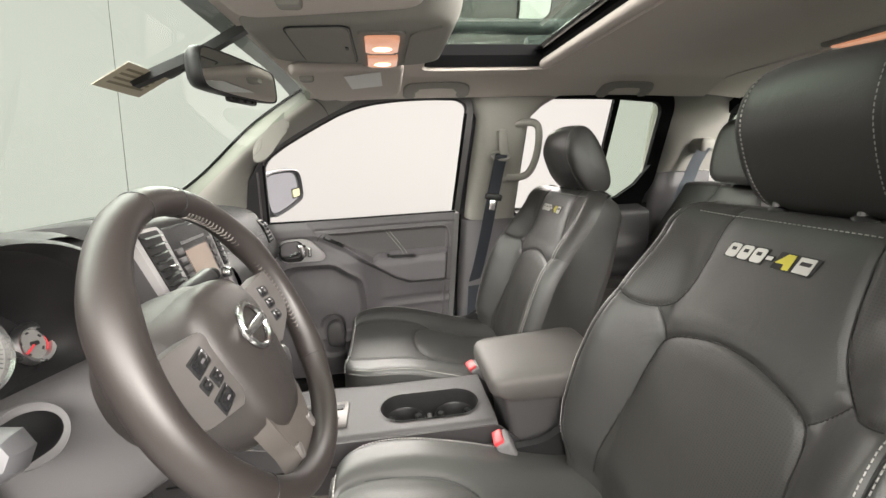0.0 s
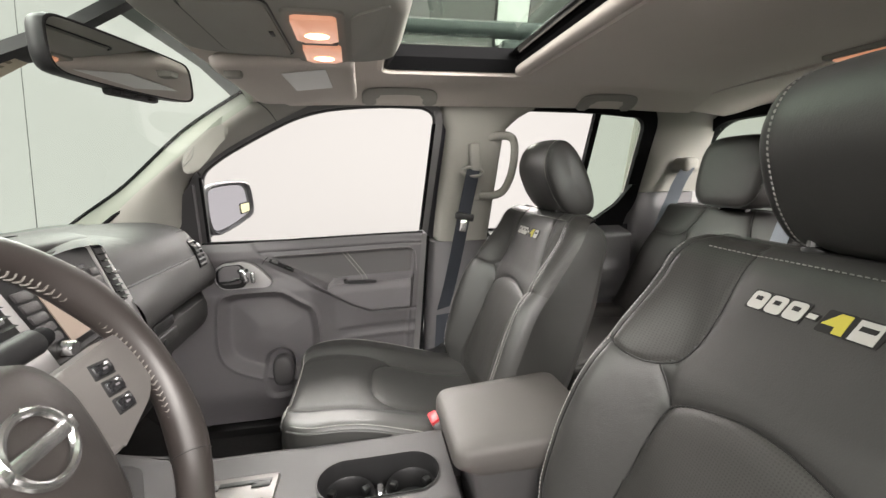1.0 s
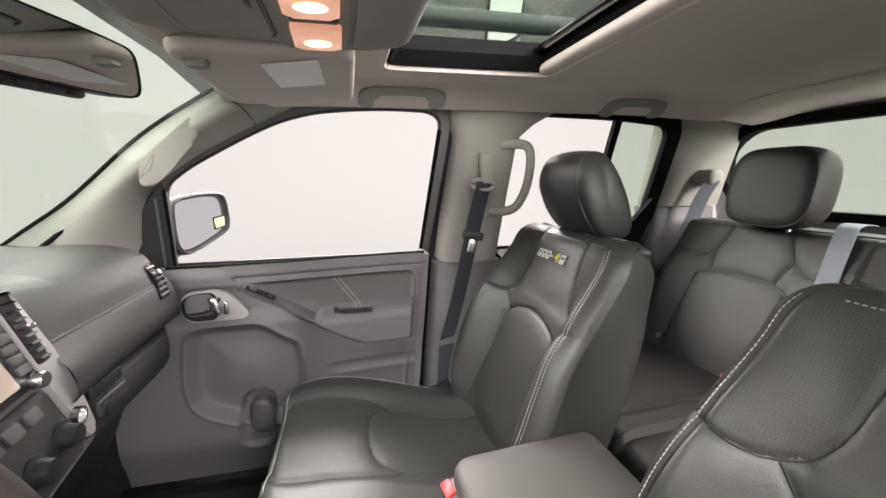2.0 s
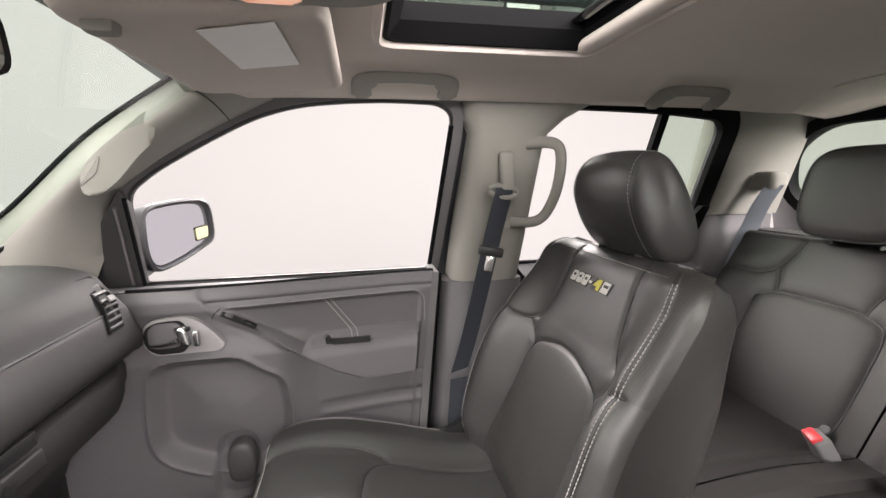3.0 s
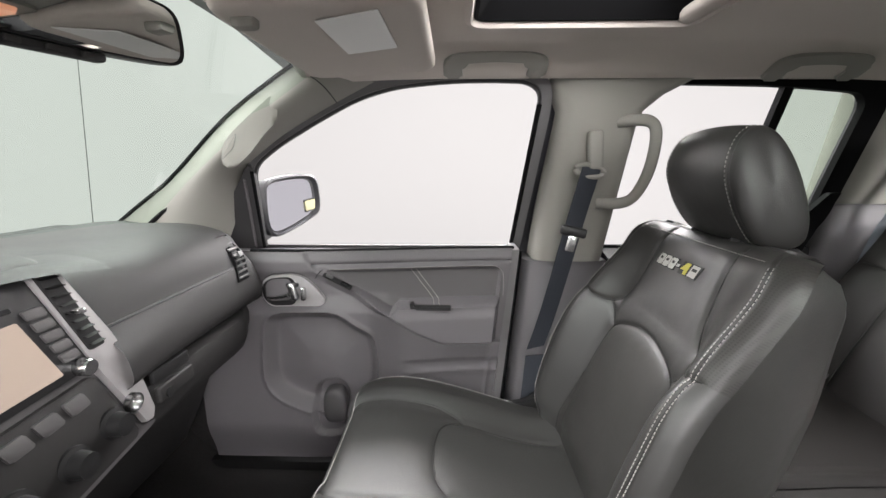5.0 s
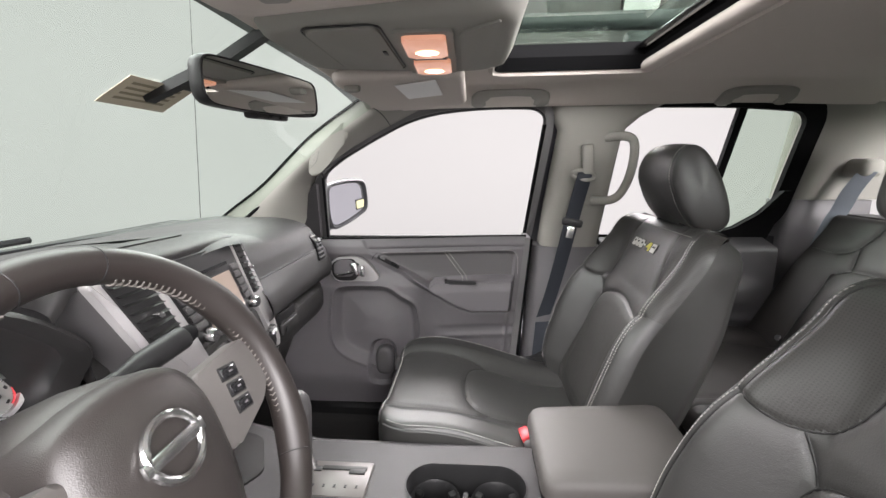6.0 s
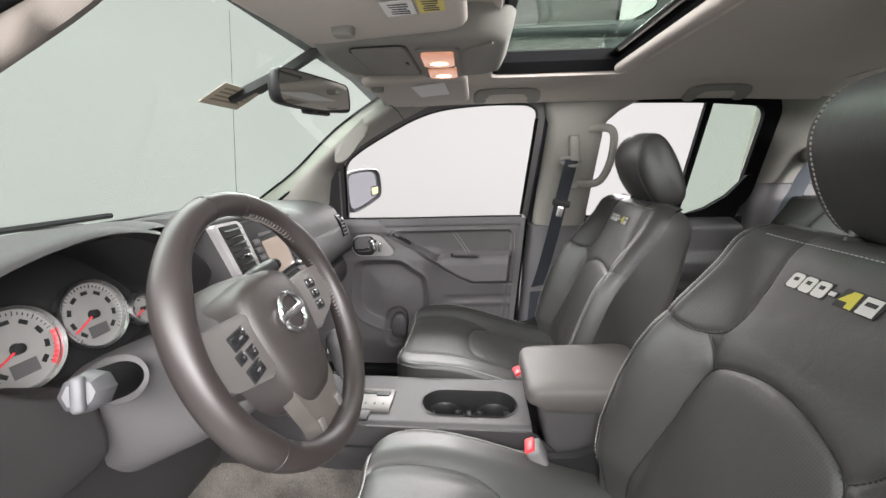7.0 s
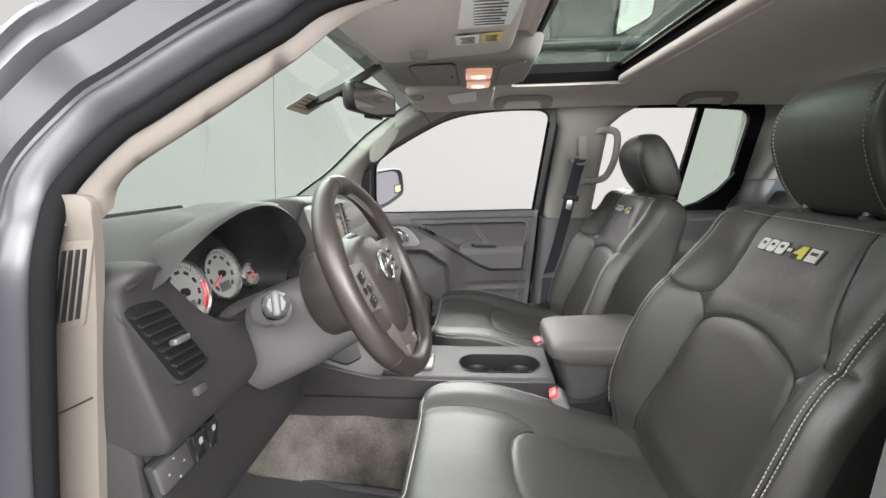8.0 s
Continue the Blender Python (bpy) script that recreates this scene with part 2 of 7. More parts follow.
def tube(path, radius, seg=10, bm=None, flat=(1, 1), loop=False, up=(0, 0, 1)):
    """A round or flattened bar along a path; radius may be a number or a function of 0..1."""
    path = [Vector(p) for p in path]
    rings = []
    n = len(path)
    for i, p in enumerate(path):
        if loop:
            d = path[(i + 1) % n] - path[i - 1]
        else:
            d = path[min(i + 1, n - 1)] - path[max(i - 1, 0)]
        d.normalize()
        s = d.cross(Vector(up))
        if s.length < 1e-4:
            s = d.cross(Vector((1, 0, 0)))
        s.normalize()
        w = s.cross(d)
        r = radius(i / (n - 1)) if callable(radius) else radius
        rings.append([p + s * (math.cos(a) * r * flat[0]) + w * (math.sin(a) * r * flat[1]) for a in (2 * math.pi * k / seg for k in range(seg))])
    return loft(rings, bm, loop=loop)


def ribbon(path, width, thick, side, bm=None):
    """A flat strap along a path, with a constant side direction."""
    side = Vector(side).normalized()
    path = [Vector(p) for p in path]
    rings = []
    for i, p in enumerate(path):
        d = (path[min(i + 1, len(path) - 1)] - path[max(i - 1, 0)]).normalized()
        n = d.cross(side).normalized()
        w, h = side * width / 2, n * thick / 2
        rings.append([p - w - h, p + w - h, p + w + h, p - w + h])
    return loft(rings, bm)


def prism(outline, a, b, to3, bm=None, bevel=0.0, seg=2):
    """A flat outline given in two numbers, made solid between depths a and b; to3 maps (p, q, depth) to space."""
    own = bmesh.new()
    lo = [own.verts.new(to3(p, q, a)) for p, q in outline]
    hi = [own.verts.new(to3(p, q, b)) for p, q in outline]
    own.faces.new(lo[::-1])
    top = own.faces.new(hi)
    n = len(lo)
    for i in range(n):
        own.faces.new((lo[i], lo[(i + 1) % n], hi[(i + 1) % n], hi[i]))
    if bevel:
        bmesh.ops.bevel(own, geom=list(top.edges), offset=bevel, segments=seg, profile=0.5, affect="EDGES")
    return merge(bm, own)


def rounded(outline, r, n=5):
    """Rounds the corners of a flat outline."""
    out = []
    m = len(outline)
    for i in range(m):
        a, b, c = Vector(outline[i - 1]), Vector(outline[i]), Vector(outline[(i + 1) % m])
        rr = r[i] if isinstance(r, (list, tuple)) else r
        d1, d2 = (a - b), (c - b)
        k = min(rr, d1.length * 0.48, d2.length * 0.48)
        p, q = b + d1.normalized() * k, b + d2.normalized() * k
        for s in range(n + 1):
            t = s / n
            out.append(tuple((1 - t) ** 2 * p + 2 * t * (1 - t) * b + t * t * q))
    return out


def sheet(nu, nv, f, bm=None, keep=None):
    """A surface f(u, v) over the unit square; keep says which cells stay."""
    bm = bm or bmesh.new()
    g = [[bm.verts.new(f(i / nu, j / nv)) for j in range(nv + 1)] for i in range(nu + 1)]
    for i in range(nu):
        for j in range(nv):
            if keep is None or keep((i + 0.5) / nu, (j + 0.5) / nv):
                bm.faces.new((g[i][j], g[i + 1][j], g[i + 1][j + 1], g[i][j + 1]))
    loose = [v for v in bm.verts if not v.link_faces]
    bmesh.ops.delete(bm, geom=loose, context="VERTS")
    return bm


def lathe(profile, m, seg=32, bm=None):
    """Turns a profile of (radius, height) round the z axis of m."""
    rings = [[m @ Vector((r * math.cos(a), r * math.sin(a), h)) for a in (2 * math.pi * k / seg for k in range(seg))] for r, h in profile]
    return loft(rings, bm)


def solid(bm, t):
    """Gives an open sheet a thickness."""
    bmesh.ops.recalc_face_normals(bm, faces=bm.faces)
    bmesh.ops.solidify(bm, geom=bm.faces[:], thickness=t)
    return bm


def ease(a, b, x):
    t = min(max((x - a) / (b - a), 0.0), 1.0)
    return t * t * (3 - 2 * t)


def near(p, pts):
    """Distance of a flat point to a chain of points."""
    best = 9.0
    px, py = p
    for (ax, ay), (bx, by) in zip(pts, pts[1:]):
        dx, dy = bx - ax, by - ay
        t = min(max(((px - ax) * dx + (py - ay) * dy) / (dx * dx + dy * dy + 1e-12), 0), 1)
        best = min(best, math.hypot(px - ax - t * dx, py - ay - t * dy))
    return best


def inside(p, poly):
    x, y = p
    hit = False
    for i in range(len(poly)):
        (x1, y1), (x2, y2) = poly[i - 1], poly[i]
        if (y1 > y) != (y2 > y) and x < (x2 - x1) * (y - y1) / (y2 - y1) + x1:
            hit = not hit
    return hit


def axes(at, xdir, ydir):
    """A matrix whose x and y axes follow the given directions."""
    x = Vector(xdir).normalized()
    z = x.cross(Vector(ydir)).normalized()
    y = z.cross(x)
    m = Matrix((x, y, z)).transposed().to_4x4()
    m.translation = at
    return m


def stitches(path, normal, length=0.0045, gap=0.0022, width=0.0011, bm=None, lift=0.0006):
    """A row of thread stitches along a path."""
    bm = bm or bmesh.new()
    path = [Vector(p) for p in path]
    run, acc, on = [path[0]], 0.0, 0.0
    total, marks = 0.0, [0.0]
    for a, b in zip(path, path[1:]):
        total += (b - a).length
        marks.append(total)

    def at(s):
        for i in range(len(path) - 1):
            if marks[i + 1] >= s:
                k = (s - marks[i]) / max(marks[i + 1] - marks[i], 1e-9)
                return path[i].lerp(path[i + 1], k), i
        return path[-1], len(path) - 2
    s = 0.0
    while s + length < total:
        a, i = at(s)
        b, _ = at(s + length)
        d = (b - a)
        if d.length > 1e-6:
            d.normalize()
            nrm = Vector(normal(i)) if callable(normal) else Vector(normal)
            side = d.cross(nrm).normalized() * width / 2
            up = nrm.normalized() * lift
            q = [a - side, a + side, b + side, b - side]
            lo = [bm.verts.new(p) for p in q]
            hi = [bm.verts.new(p + up * 2 - (p - (a + b) / 2) * 0.25) for p in q]
            bm.faces.new(hi)
            for k in range(4):
                bm.faces.new((lo[k], lo[(k + 1) % 4], hi[(k + 1) % 4], hi[k]))
        s += length + gap
    return bm

C = 0.06          # the cabin's middle line
GROUND = 0.0


def glass_y(z):
    """The side glass leans in towards the roof."""
    return 0.843 - (z - 1.27) * 0.517


def rear_glass_y(z):
    """The rear door's glass stands a little further out."""
    return 0.868 - (z - 1.27) * 0.40


def mirror_y(y):
    return 2 * C - y


# ---------------------------------------------------------------- studio
def studio():
    bm = rbox((9.6, 9.6, 0.1), (0, -0.25, GROUND - 0.05), r=0)
    tagged(part("floor", bm, FLOORM), "pale grey painted studio floor", "floor", kind="structure")
    plan = rounded([(-4.5, -4.6), (4.5, -4.6), (4.5, 4.1), (-4.5, 4.1)], 2.6, 14)
    rings = [[Vector((x, y, z)) for x, y in plan] for z in (0.0, 1.5, 3.0, 4.41)]
    wider = [[Vector((x * 1.03, -0.25 + (y + 0.25) * 1.03, z)) for x, y in plan] for z in (4.41, 0.0)]
    tagged(part("wall_round", loft(rings + wider, cap=False, loop=True), WALL_GLOW, angle=60), "white studio wall with rounded corners, glowing in place of light on it", "wall", kind="structure")
    tagged(part("ceiling", rbox((9.6, 9.6, 0.1), (0, -0.25, 4.46), r=0), CEILING_GLOW), "pale studio ceiling that glows in place of light on it", "ceiling", kind="structure")


studio()


def studio_lamp():
    """A flat studio light hung high on the wall, seen through the sunroof."""
    l = thing("studio_lamp", (1.50, 4.0, 3.05), "white glowing studio light panel on the wall", "studio light")
    face = rounded([(1.30, 2.84), (1.66, 3.02), (1.72, 3.50), (1.36, 3.50)], 0.05, 4)
    part("lamp_housing", prism(swell(face, 0.02), 0.0, 0.05, lambda p, q, d: Vector((p, 4.04 - d, q))), SAIL, l, "dark lamp housing")
    part("lamp_diffuser", prism(face, 0.0, 0.006, lambda p, q, d: Vector((p, 3.989 - d, q))), mat("lamp_diffuser", (0.8, 0.8, 0.8), 0.6, emit=2.2, emit_colour=(1.0, 0.98, 0.95)), l, "white glowing diffuser")


# ---------------------------------------------------------------- cabin shell
FRONT_WINDOW = [(-0.70, 1.262), (0.003, 1.264), (0.030, 1.60), (0.030, 1.645), (0.0, 1.661), (-0.10, 1.664), (-0.20, 1.660), (-0.29, 1.651), (-0.37, 1.630), (-0.467, 1.587), (-0.587, 1.527), (-0.655, 1.481)]
REAR_WINDOW = [(0.262, 1.262), (0.66, 1.262), (0.735, 1.285), (0.805, 1.338), (0.795, 1.625), (0.770, 1.650), (0.60, 1.664), (0.30, 1.670), (0.277, 1.656)]


def ring_wall(hole, outer, depth_in, depth_out, yf, sign=1, bm=None, k=1.0):
    """A slab round a hole: the hole's outline and an outer outline with as many points, on the leaning glass plane."""
    bm = bm or bmesh.new()

    def P(p, d):
        y = yf(p[1]) + d
        return Vector((p[0], y if sign > 0 else mirror_y(y), p[1]))
    loops = [[P(p, depth_in) for p in hole], [P(p, depth_in) for p in outer], [P(p, depth_out) for p in outer], [P(p, depth_out) for p in hole]]
    return loft(loops, bm, closed=True, cap=False, loop=True)


def swell(poly, d, cx=None, cz=None):
    """Moves a closed outline outwards by d."""
    out = []
    n = len(poly)
    area = sum(poly[i - 1][0] * poly[i][1] - poly[i][0] * poly[i - 1][1] for i in range(n))
    s = 1 if area > 0 else -1
    for i in range(n):
        a, b, c = Vector(poly[i - 1]), Vector(poly[i]), Vector(poly[(i + 1) % n])
        e1, e2 = (b - a).normalized(), (c - b).normalized()
        n1, n2 = Vector((e1.y, -e1.x)) * s, Vector((e2.y, -e2.x)) * s
        m = (n1 + n2)
        m = m / max(m.length_squared, 0.6) * 2
        out.append(tuple(b + m * d))
    return out


def round_window(poly, r):
    return [(p[0], p[1]) for p in rounded(poly, r, 4)]


studio_lamp()
FW = round_window(FRONT_WINDOW, [0.012, 0.012, 0.05, 0.03, 0.03, 0.05, 0.05, 0.05, 0.05, 0.06, 0.06, 0.03])
RW = round_window(REAR_WINDOW, [0.02, 0.04, 0.05, 0.03, 0.02, 0.02, 0.1, 0.02, 0.02])


def window_frames(sign):
    side = "passenger" if sign > 0 else "driver"
    for nm, win, gy in (("front", FW, glass_y), ("rear", RW, rear_glass_y)):
        if sign < 0 and nm == "front":
            continue
        seal = part("window_seal", ring_wall(win, swell(win, 0.006 if nm == "front" else 0.014), (0.0 if nm == "front" else -0.010), 0.010, gy, sign), SAIL if nm == "front" else RUBBER)
        tagged(seal, "black rubber window seal round a side window", "window seal", kind="structure")
        if nm == "front":
            run = [Vector((0.006 + 0.027 * k / 12, gy(1.268 + 0.352 * k / 12) - 0.004, 1.268 + 0.352 * k / 12)) for k in range(13)]
            tagged(part("glass_run", tube(run, 0.0062, 8), RUBBER), "black rubber glass run at the window rear", "window seal", kind="structure")
        fr = part("window_frame", ring_wall(swell(win, 0.0065 if nm == "front" else 0.0145), swell(win, 0.030 if nm == "front" else 0.055), -0.004, 0.02, gy, sign), DOOR_DARK if nm == "front" else RUBBER)
        tagged(fr, "dark grey door window frame", "window frame", kind="structure")
        outer = part("door_skin", ring_wall(swell(win, 0.028), swell(win, 0.08), 0.022, 0.05, gy, sign), BODY)
        tagged(outer, "slate blue painted door frame", "door frame", kind="structure")


window_frames(1)
window_frames(-1)


def slanted_pane(name, poly, sign, material, label):
    bm = bmesh.new()
    for d in (0.0, 0.004):
        vs = [bm.verts.new((p[0], (rear_glass_y(p[1]) + 0.012 + d) if sign > 0 else mirror_y(rear_glass_y(p[1]) + 0.012 + d), p[1])) for p in poly]
        bm.faces.new(vs)
    ob = part(name, bm, material)
    ob.visible_shadow = False
    return tagged(ob, label, "window", kind="structure")


for sg in (1, -1):
    # the fixed quarter light with its black bar
    bar = bmesh.new()
    for (x0, z0, x1, z1) in ((0.610, 1.262, 0.612, 1.664),):
        ring = []
        for z, x in ((z0, x0), (z1, x1)):
            for dx, dy in ((-0.011, 0), (0.011, 0), (0.011, 0.02), (-0.011, 0.02)):
                y = rear_glass_y(z) + dy
                ring.append(Vector((x + dx, y if sg > 0 else mirror_y(y), z)))
        loft([ring[:4], ring[4:]], bar)
    tagged(part("window_bar", bar, RUBBER), "black upright bar between two panes", "window bar", kind="structure")
    slanted_pane("quarter_window", [(0.612, 1.262), (0.66, 1.262), (0.735, 1.285), (0.805, 1.338), (0.795, 1.625), (0.770, 1.650), (0.612, 1.664)], sg, TINT_GLASS, "green tinted fixed quarter window")
slanted_pane("side_window", [(0.262, 1.262), (0.605, 1.262), (0.605, 1.664), (0.277, 1.664)], -1, TINT_GLASS, "green tinted closed rear side window")


def headliner():
    """The cloth roof lining, with a hole for the sunroof."""
    xs = [-0.47, -0.42, -0.36, -0.28, -0.20, -0.128] + [0.238 + 0.0 * i for i in range(1)] + [0.30, 0.4, 0.5, 0.6, 0.7, 0.8, 0.875]
    xs = sorted(set(xs + [-0.05, 0.05, 0.15]))
    ys = [-0.495, -0.48, -0.46, -0.43, -0.40, -0.365, -0.325] + [-0.2, 0.0] + [0.10, 0.2, 0.3, 0.40, 0.445, 0.485, 0.52, 0.55, 0.58, 0.60, 0.615]

    def height(x, y):
        d = abs(y - C)
        edge = ease(0.44, 0.58, d)
        z = 1.732 - 0.050 * edge - 0.012 * (d / 0.6) ** 2
        z -= 0.03 * (1 - ease(-0.48, -0.20, x)) * (1 - 0.9 * edge)
        z -= 0.012 * ease(0.5, 0.88, x)
        return z
    bm = bmesh.new()
    g = {}
    for i, x in enumerate(xs):
        for j, y in enumerate(ys):
            g[i, j] = bm.verts.new((x, y, height(x, y)))
    for i in range(len(xs) - 1):
        for j in range(len(ys) - 1):
            cx, cy = (xs[i] + xs[i + 1]) / 2, (ys[j] + ys[j + 1]) / 2
            if -0.128 < cx < 0.238 and -0.325 < cy < 0.445:
                continue
            bm.faces.new((g[i, j], g[i + 1, j], g[i + 1, j + 1], g[i, j + 1]))
    bmesh.ops.subdivide_edges(bm, edges=bm.edges[:], cuts=2, use_grid_fill=True, smooth=0.0)
    solid(bm, 0.012)
    tagged(part("ceiling_lining", bm, LINING, angle=50), "warm grey cloth roof lining with a sunroof opening", "headliner", kind="structure")
    # rear header that falls to the back window
    bm = sheet(8, 40, lambda u, v: Vector((0.875 + 0.25 * u, -0.56 + 1.24 * v, 1.712 - 0.022 * ease(0.38, 0.62, abs(-0.56 + 1.24 * v - C)) - 0.03 * u)))
    solid(bm, 0.012)
    tagged(part("rear_header", bm, LINING, angle=50), "warm grey moulded rear roof header", "roof trim", kind="structure")
    # painted roof skin
    bm = bmesh.new()
    ox, oy = [-0.55, -0.16, 0.30, 1.2], [-0.72, -0.36, 0.49, 0.84]
    vs = {(i, j): bm.verts.new((x, y, 1.80 - 0.05 * (abs(y - C) / 0.78) ** 2 - (0.05 if i in (0, 3) else 0))) for i, x in enumerate(ox) for j, y in enumerate(oy)}
    for i in range(3):
        for j in range(3):
            if (i, j) != (1, 1):
                bm.faces.new((vs[i, j], vs[i + 1, j], vs[i + 1, j + 1], vs[i, j + 1]))
    solid(bm, 0.008)
    tagged(part("roof_skin", bm, BODY), "slate blue painted steel roof", "roof", kind="structure")


headliner()


def roof_side(sign):
    """The moulded edge that closes the lining to the door frames."""
    def P(x, y, z):
        return Vector((x, y if sign > 0 else mirror_y(y), z))
    rows = []
    for i in range(41):
        x = -0.36 + 1.20 * i / 40
        d = 0.02 * ease(0.15, 0.35, x)
        rows.append([P(x, 0.600 + d, 1.692), P(x, 0.622 + d, 1.684), P(x, 0.640 + d, 1.676), P(x, 0.652 + d, 1.671 + 0.3 * d), P(x, 0.70 + d, 1.672 + 0.3 * d), P(x, 0.70 + d, 1.71), P(x, 0.60 + d, 1.72)])
    tagged(part("roof_side_trim", loft(rows), LINING, angle=60), "warm grey roof side trim over the doors", "roof trim", kind="structure")


roof_side(1)
roof_side(-1)


def a_pillar(sign):
    """The moulded pillar trim between windscreen and door window."""
    wedge = spline([(-1.10, 0.735, 1.285), (-0.96, 0.705, 1.375), (-0.83, 0.672, 1.455), (-0.66, 0.63, 1.588), (-0.52, 0.60, 1.672), (-0.445, 0.575, 1.705)], 6)
    door = spline([(-0.80, 0.80, 1.24), (-0.737, 0.785, 1.36), (-0.692, 0.745, 1.464), (-0.594, 0.70, 1.537), (-0.469, 0.665, 1.602), (-0.33, 0.635, 1.664)], 6)
    rings = []
    for k, (w, d) in enumerate(zip(wedge, door)):
        s = k / (len(wedge) - 1)
        row = []
        for i in range(13):
            t = i / 12
            p = w.lerp(d, t)
            bulge = 0.062 * math.sin(math.pi * t ** 1.3) * (1 - 0.5 * ease(0.6, 1.0, s)) * (0.6 + 0.4 * ease(0.0, 0.3, s))
            q = p + Vector((0.35, -1, 0.1)).normalized() * bulge
            row.append(Vector((q.x, q.y if sign > 0 else mirror_y(q.y), q.z)))
        back = [Vector((p.x - 0.01, p.y + 0.035 * (1 if sign > 0 else -1), p.z + 0.012)) for p in (row[-1], row[0])]
        rings.append(row + back)
    bm = loft(rings)
    edge = [Vector((p.x - 0.002, p.y if sign > 0 else mirror_y(p.y), p.z + 0.002)) for p in wedge]
    tagged(part("windscreen_seal", tube(edge, 0.0045, 8), RUBBER, angle=60), "black rubber seal between pillar trim and windscreen", "seal", kind="structure")
    row = rings[int(len(rings) * 0.86)][:13]
    tagged(part("trim_joint", tube([p + Vector((0.0005, -0.0008 * sign, -0.0004)) for p in row], 0.0012, 6), SEAM), "dark joint between pillar trim and roof lining", "joint", kind="structure")
    side = "pillar_trim"
    return tagged(part(side, bm, PILLAR, angle=50), "warm grey moulded windscreen pillar trim", "pillar trim", kind="structure")


a_pillar(1)


def b_pillar(sign):
    """Light upper trim and dark lower trim of the middle pillar."""
    def P(x, y, z):
        return Vector((x + (0.0 if sign > 0 else 0.066), y if sign > 0 else mirror_y(y), z))

    def inner(z):
        return 0.652 + (1.552 - z) * 0.27
    rings = []
    for k in range(15):
        z = 1.245 + (1.705 - 1.245) * k / 14
        x0 = 0.052 + 0.028 * (z - 1.245) / 0.4
        x1 = 0.232 + 0.03 * (z - 1.245) / 0.4 + 0.10 * min(1.0, max(0.0, z - 1.585) / 0.085) ** 2
        x0 -= 0.03 * ease(1.60, 1.66, z)
        y = inner(z)
        rings.append([P(x0, y + 0.11, z), P(x0, y + 0.03, z), P(x0 + 0.012, y + 0.008, z), P(x0 + 0.035, y, z), P((x0 + x1) / 2, y - 0.004, z), P(x1 - 0.035, y, z), P(x1 - 0.012, y + 0.008, z), P(x1, y + 0.03, z), P(x1, y + 0.11, z)])
    tagged(part("pillar_trim", loft(rings), PILLAR, angle=50), "warm grey upper trim of the middle pillar", "pillar trim", kind="structure")
    rings = []
    for k in range(12):
        z = 0.62 + (1.243 - 0.62) * k / 11
        y = inner(1.245) + 0.012 + 0.01 * (1.245 - z)
        x0, x1 = 0.03 - 0.06 * (1.245 - z), 0.245 + 0.02 * (1.245 - z)
        rings.append([P(x0, y + 0.1, z), P(x0, y + 0.02, z), P(x0 + 0.02, y, z), P(x1 - 0.02, y, z), P(x1, y + 0.02, z), P(x1, y + 0.1, z)])
    tagged(part("lower_pillar_trim", loft(rings), PILLAR_DARK, angle=50), "dark grey lower trim of the middle pillar", "pillar trim", kind="structure")


b_pillar(1)
b_pillar(-1)


def c_pillar(sign):
    def P(x, y, z):
        return Vector((x, y if sign > 0 else mirror_y(y), z))
    for nm, z0, z1, m, lab in (("pillar_trim", 1.388, 1.69, PILLAR, "warm grey upper trim of the rear pillar"), ("lower_pillar_trim", 0.80, 1.385, PILLAR_DARK, "dark grey lower trim of the rear pillar")):
        rings = []
        for k in range(12):
            z = z0 + (z1 - z0) * k / 11
            y = 0.815 - max(0, z - 1.385) * 0.30 + (0.012 if z < 1.386 else 0)
            x0 = 0.846 - 0.02 * (z - 1.385) / 0.3
            xm, xe = 1.03, 1.10
            rings.append([P(x0, y + 0.09, z), P(x0, y + 0.02, z), P(x0 + 0.02, y, z), P(xm - 0.03, y - 0.004, z), P(xm + 0.03, y - 0.006, z), P(xe - 0.01, y - 0.012, z), P(xe, y - 0.012, z), P(xe, y + 0.09, z)])
        tagged(part(nm, loft(rings), m, angle=50), lab, "pillar trim", kind="structure")


c_pillar(1)
c_pillar(-1)


def back_wall():
    """The rear bulkhead with its window."""
    hole = round_window([(-0.58, 1.385), (0.72, 1.385), (0.805, 1.45), (0.785, 1.575), (0.69, 1.638), (-0.57, 1.638), (-0.645, 1.575), (-0.66, 1.45)], 0.05)
    yf = lambda z: 0.0

    def ring(hole, outer, a, b):
        bm = bmesh.new()
        P = lambda p, d: Vector((1.17 - (p[1] - 1.37) * 0.28 + d, p[0], p[1]))
        loops = [[P(p, a) for p in hole], [P(p, a) for p in outer], [P(p, b) for p in outer], [P(p, b) for p in hole]]
        return loft(loops, bm, cap=False, loop=True)
    tagged(part("window_seal", ring(hole, swell(hole, 0.03), -0.012, 0.03), RUBBER), "black rubber seal round the back window", "window seal", kind="structure")
    outer = [(min(max(p[0] * 1.0 + (p[0] - C) * 0.35, -0.75), 0.87), 0.70 if p[1] < 1.45 else 1.73) for p in hole]
    tagged(part("wall_back", ring(swell(hole, 0.028), outer, 0.0, 0.05), PILLAR_DARK), "dark grey rear cabin wall", "cabin wall", kind="structure")
    bm = bmesh.new()
    for d in (0.01, 0.014):
        bm.faces.new([bm.verts.new((1.17 - (p[1] - 1.37) * 0.28 + d, p[0], p[1])) for p in hole])
    w = part("window_back", bm, TINT_GLASS)
    w.visible_shadow = False
    tagged(w, "green tinted back window", "window", kind="structure")


back_wall()


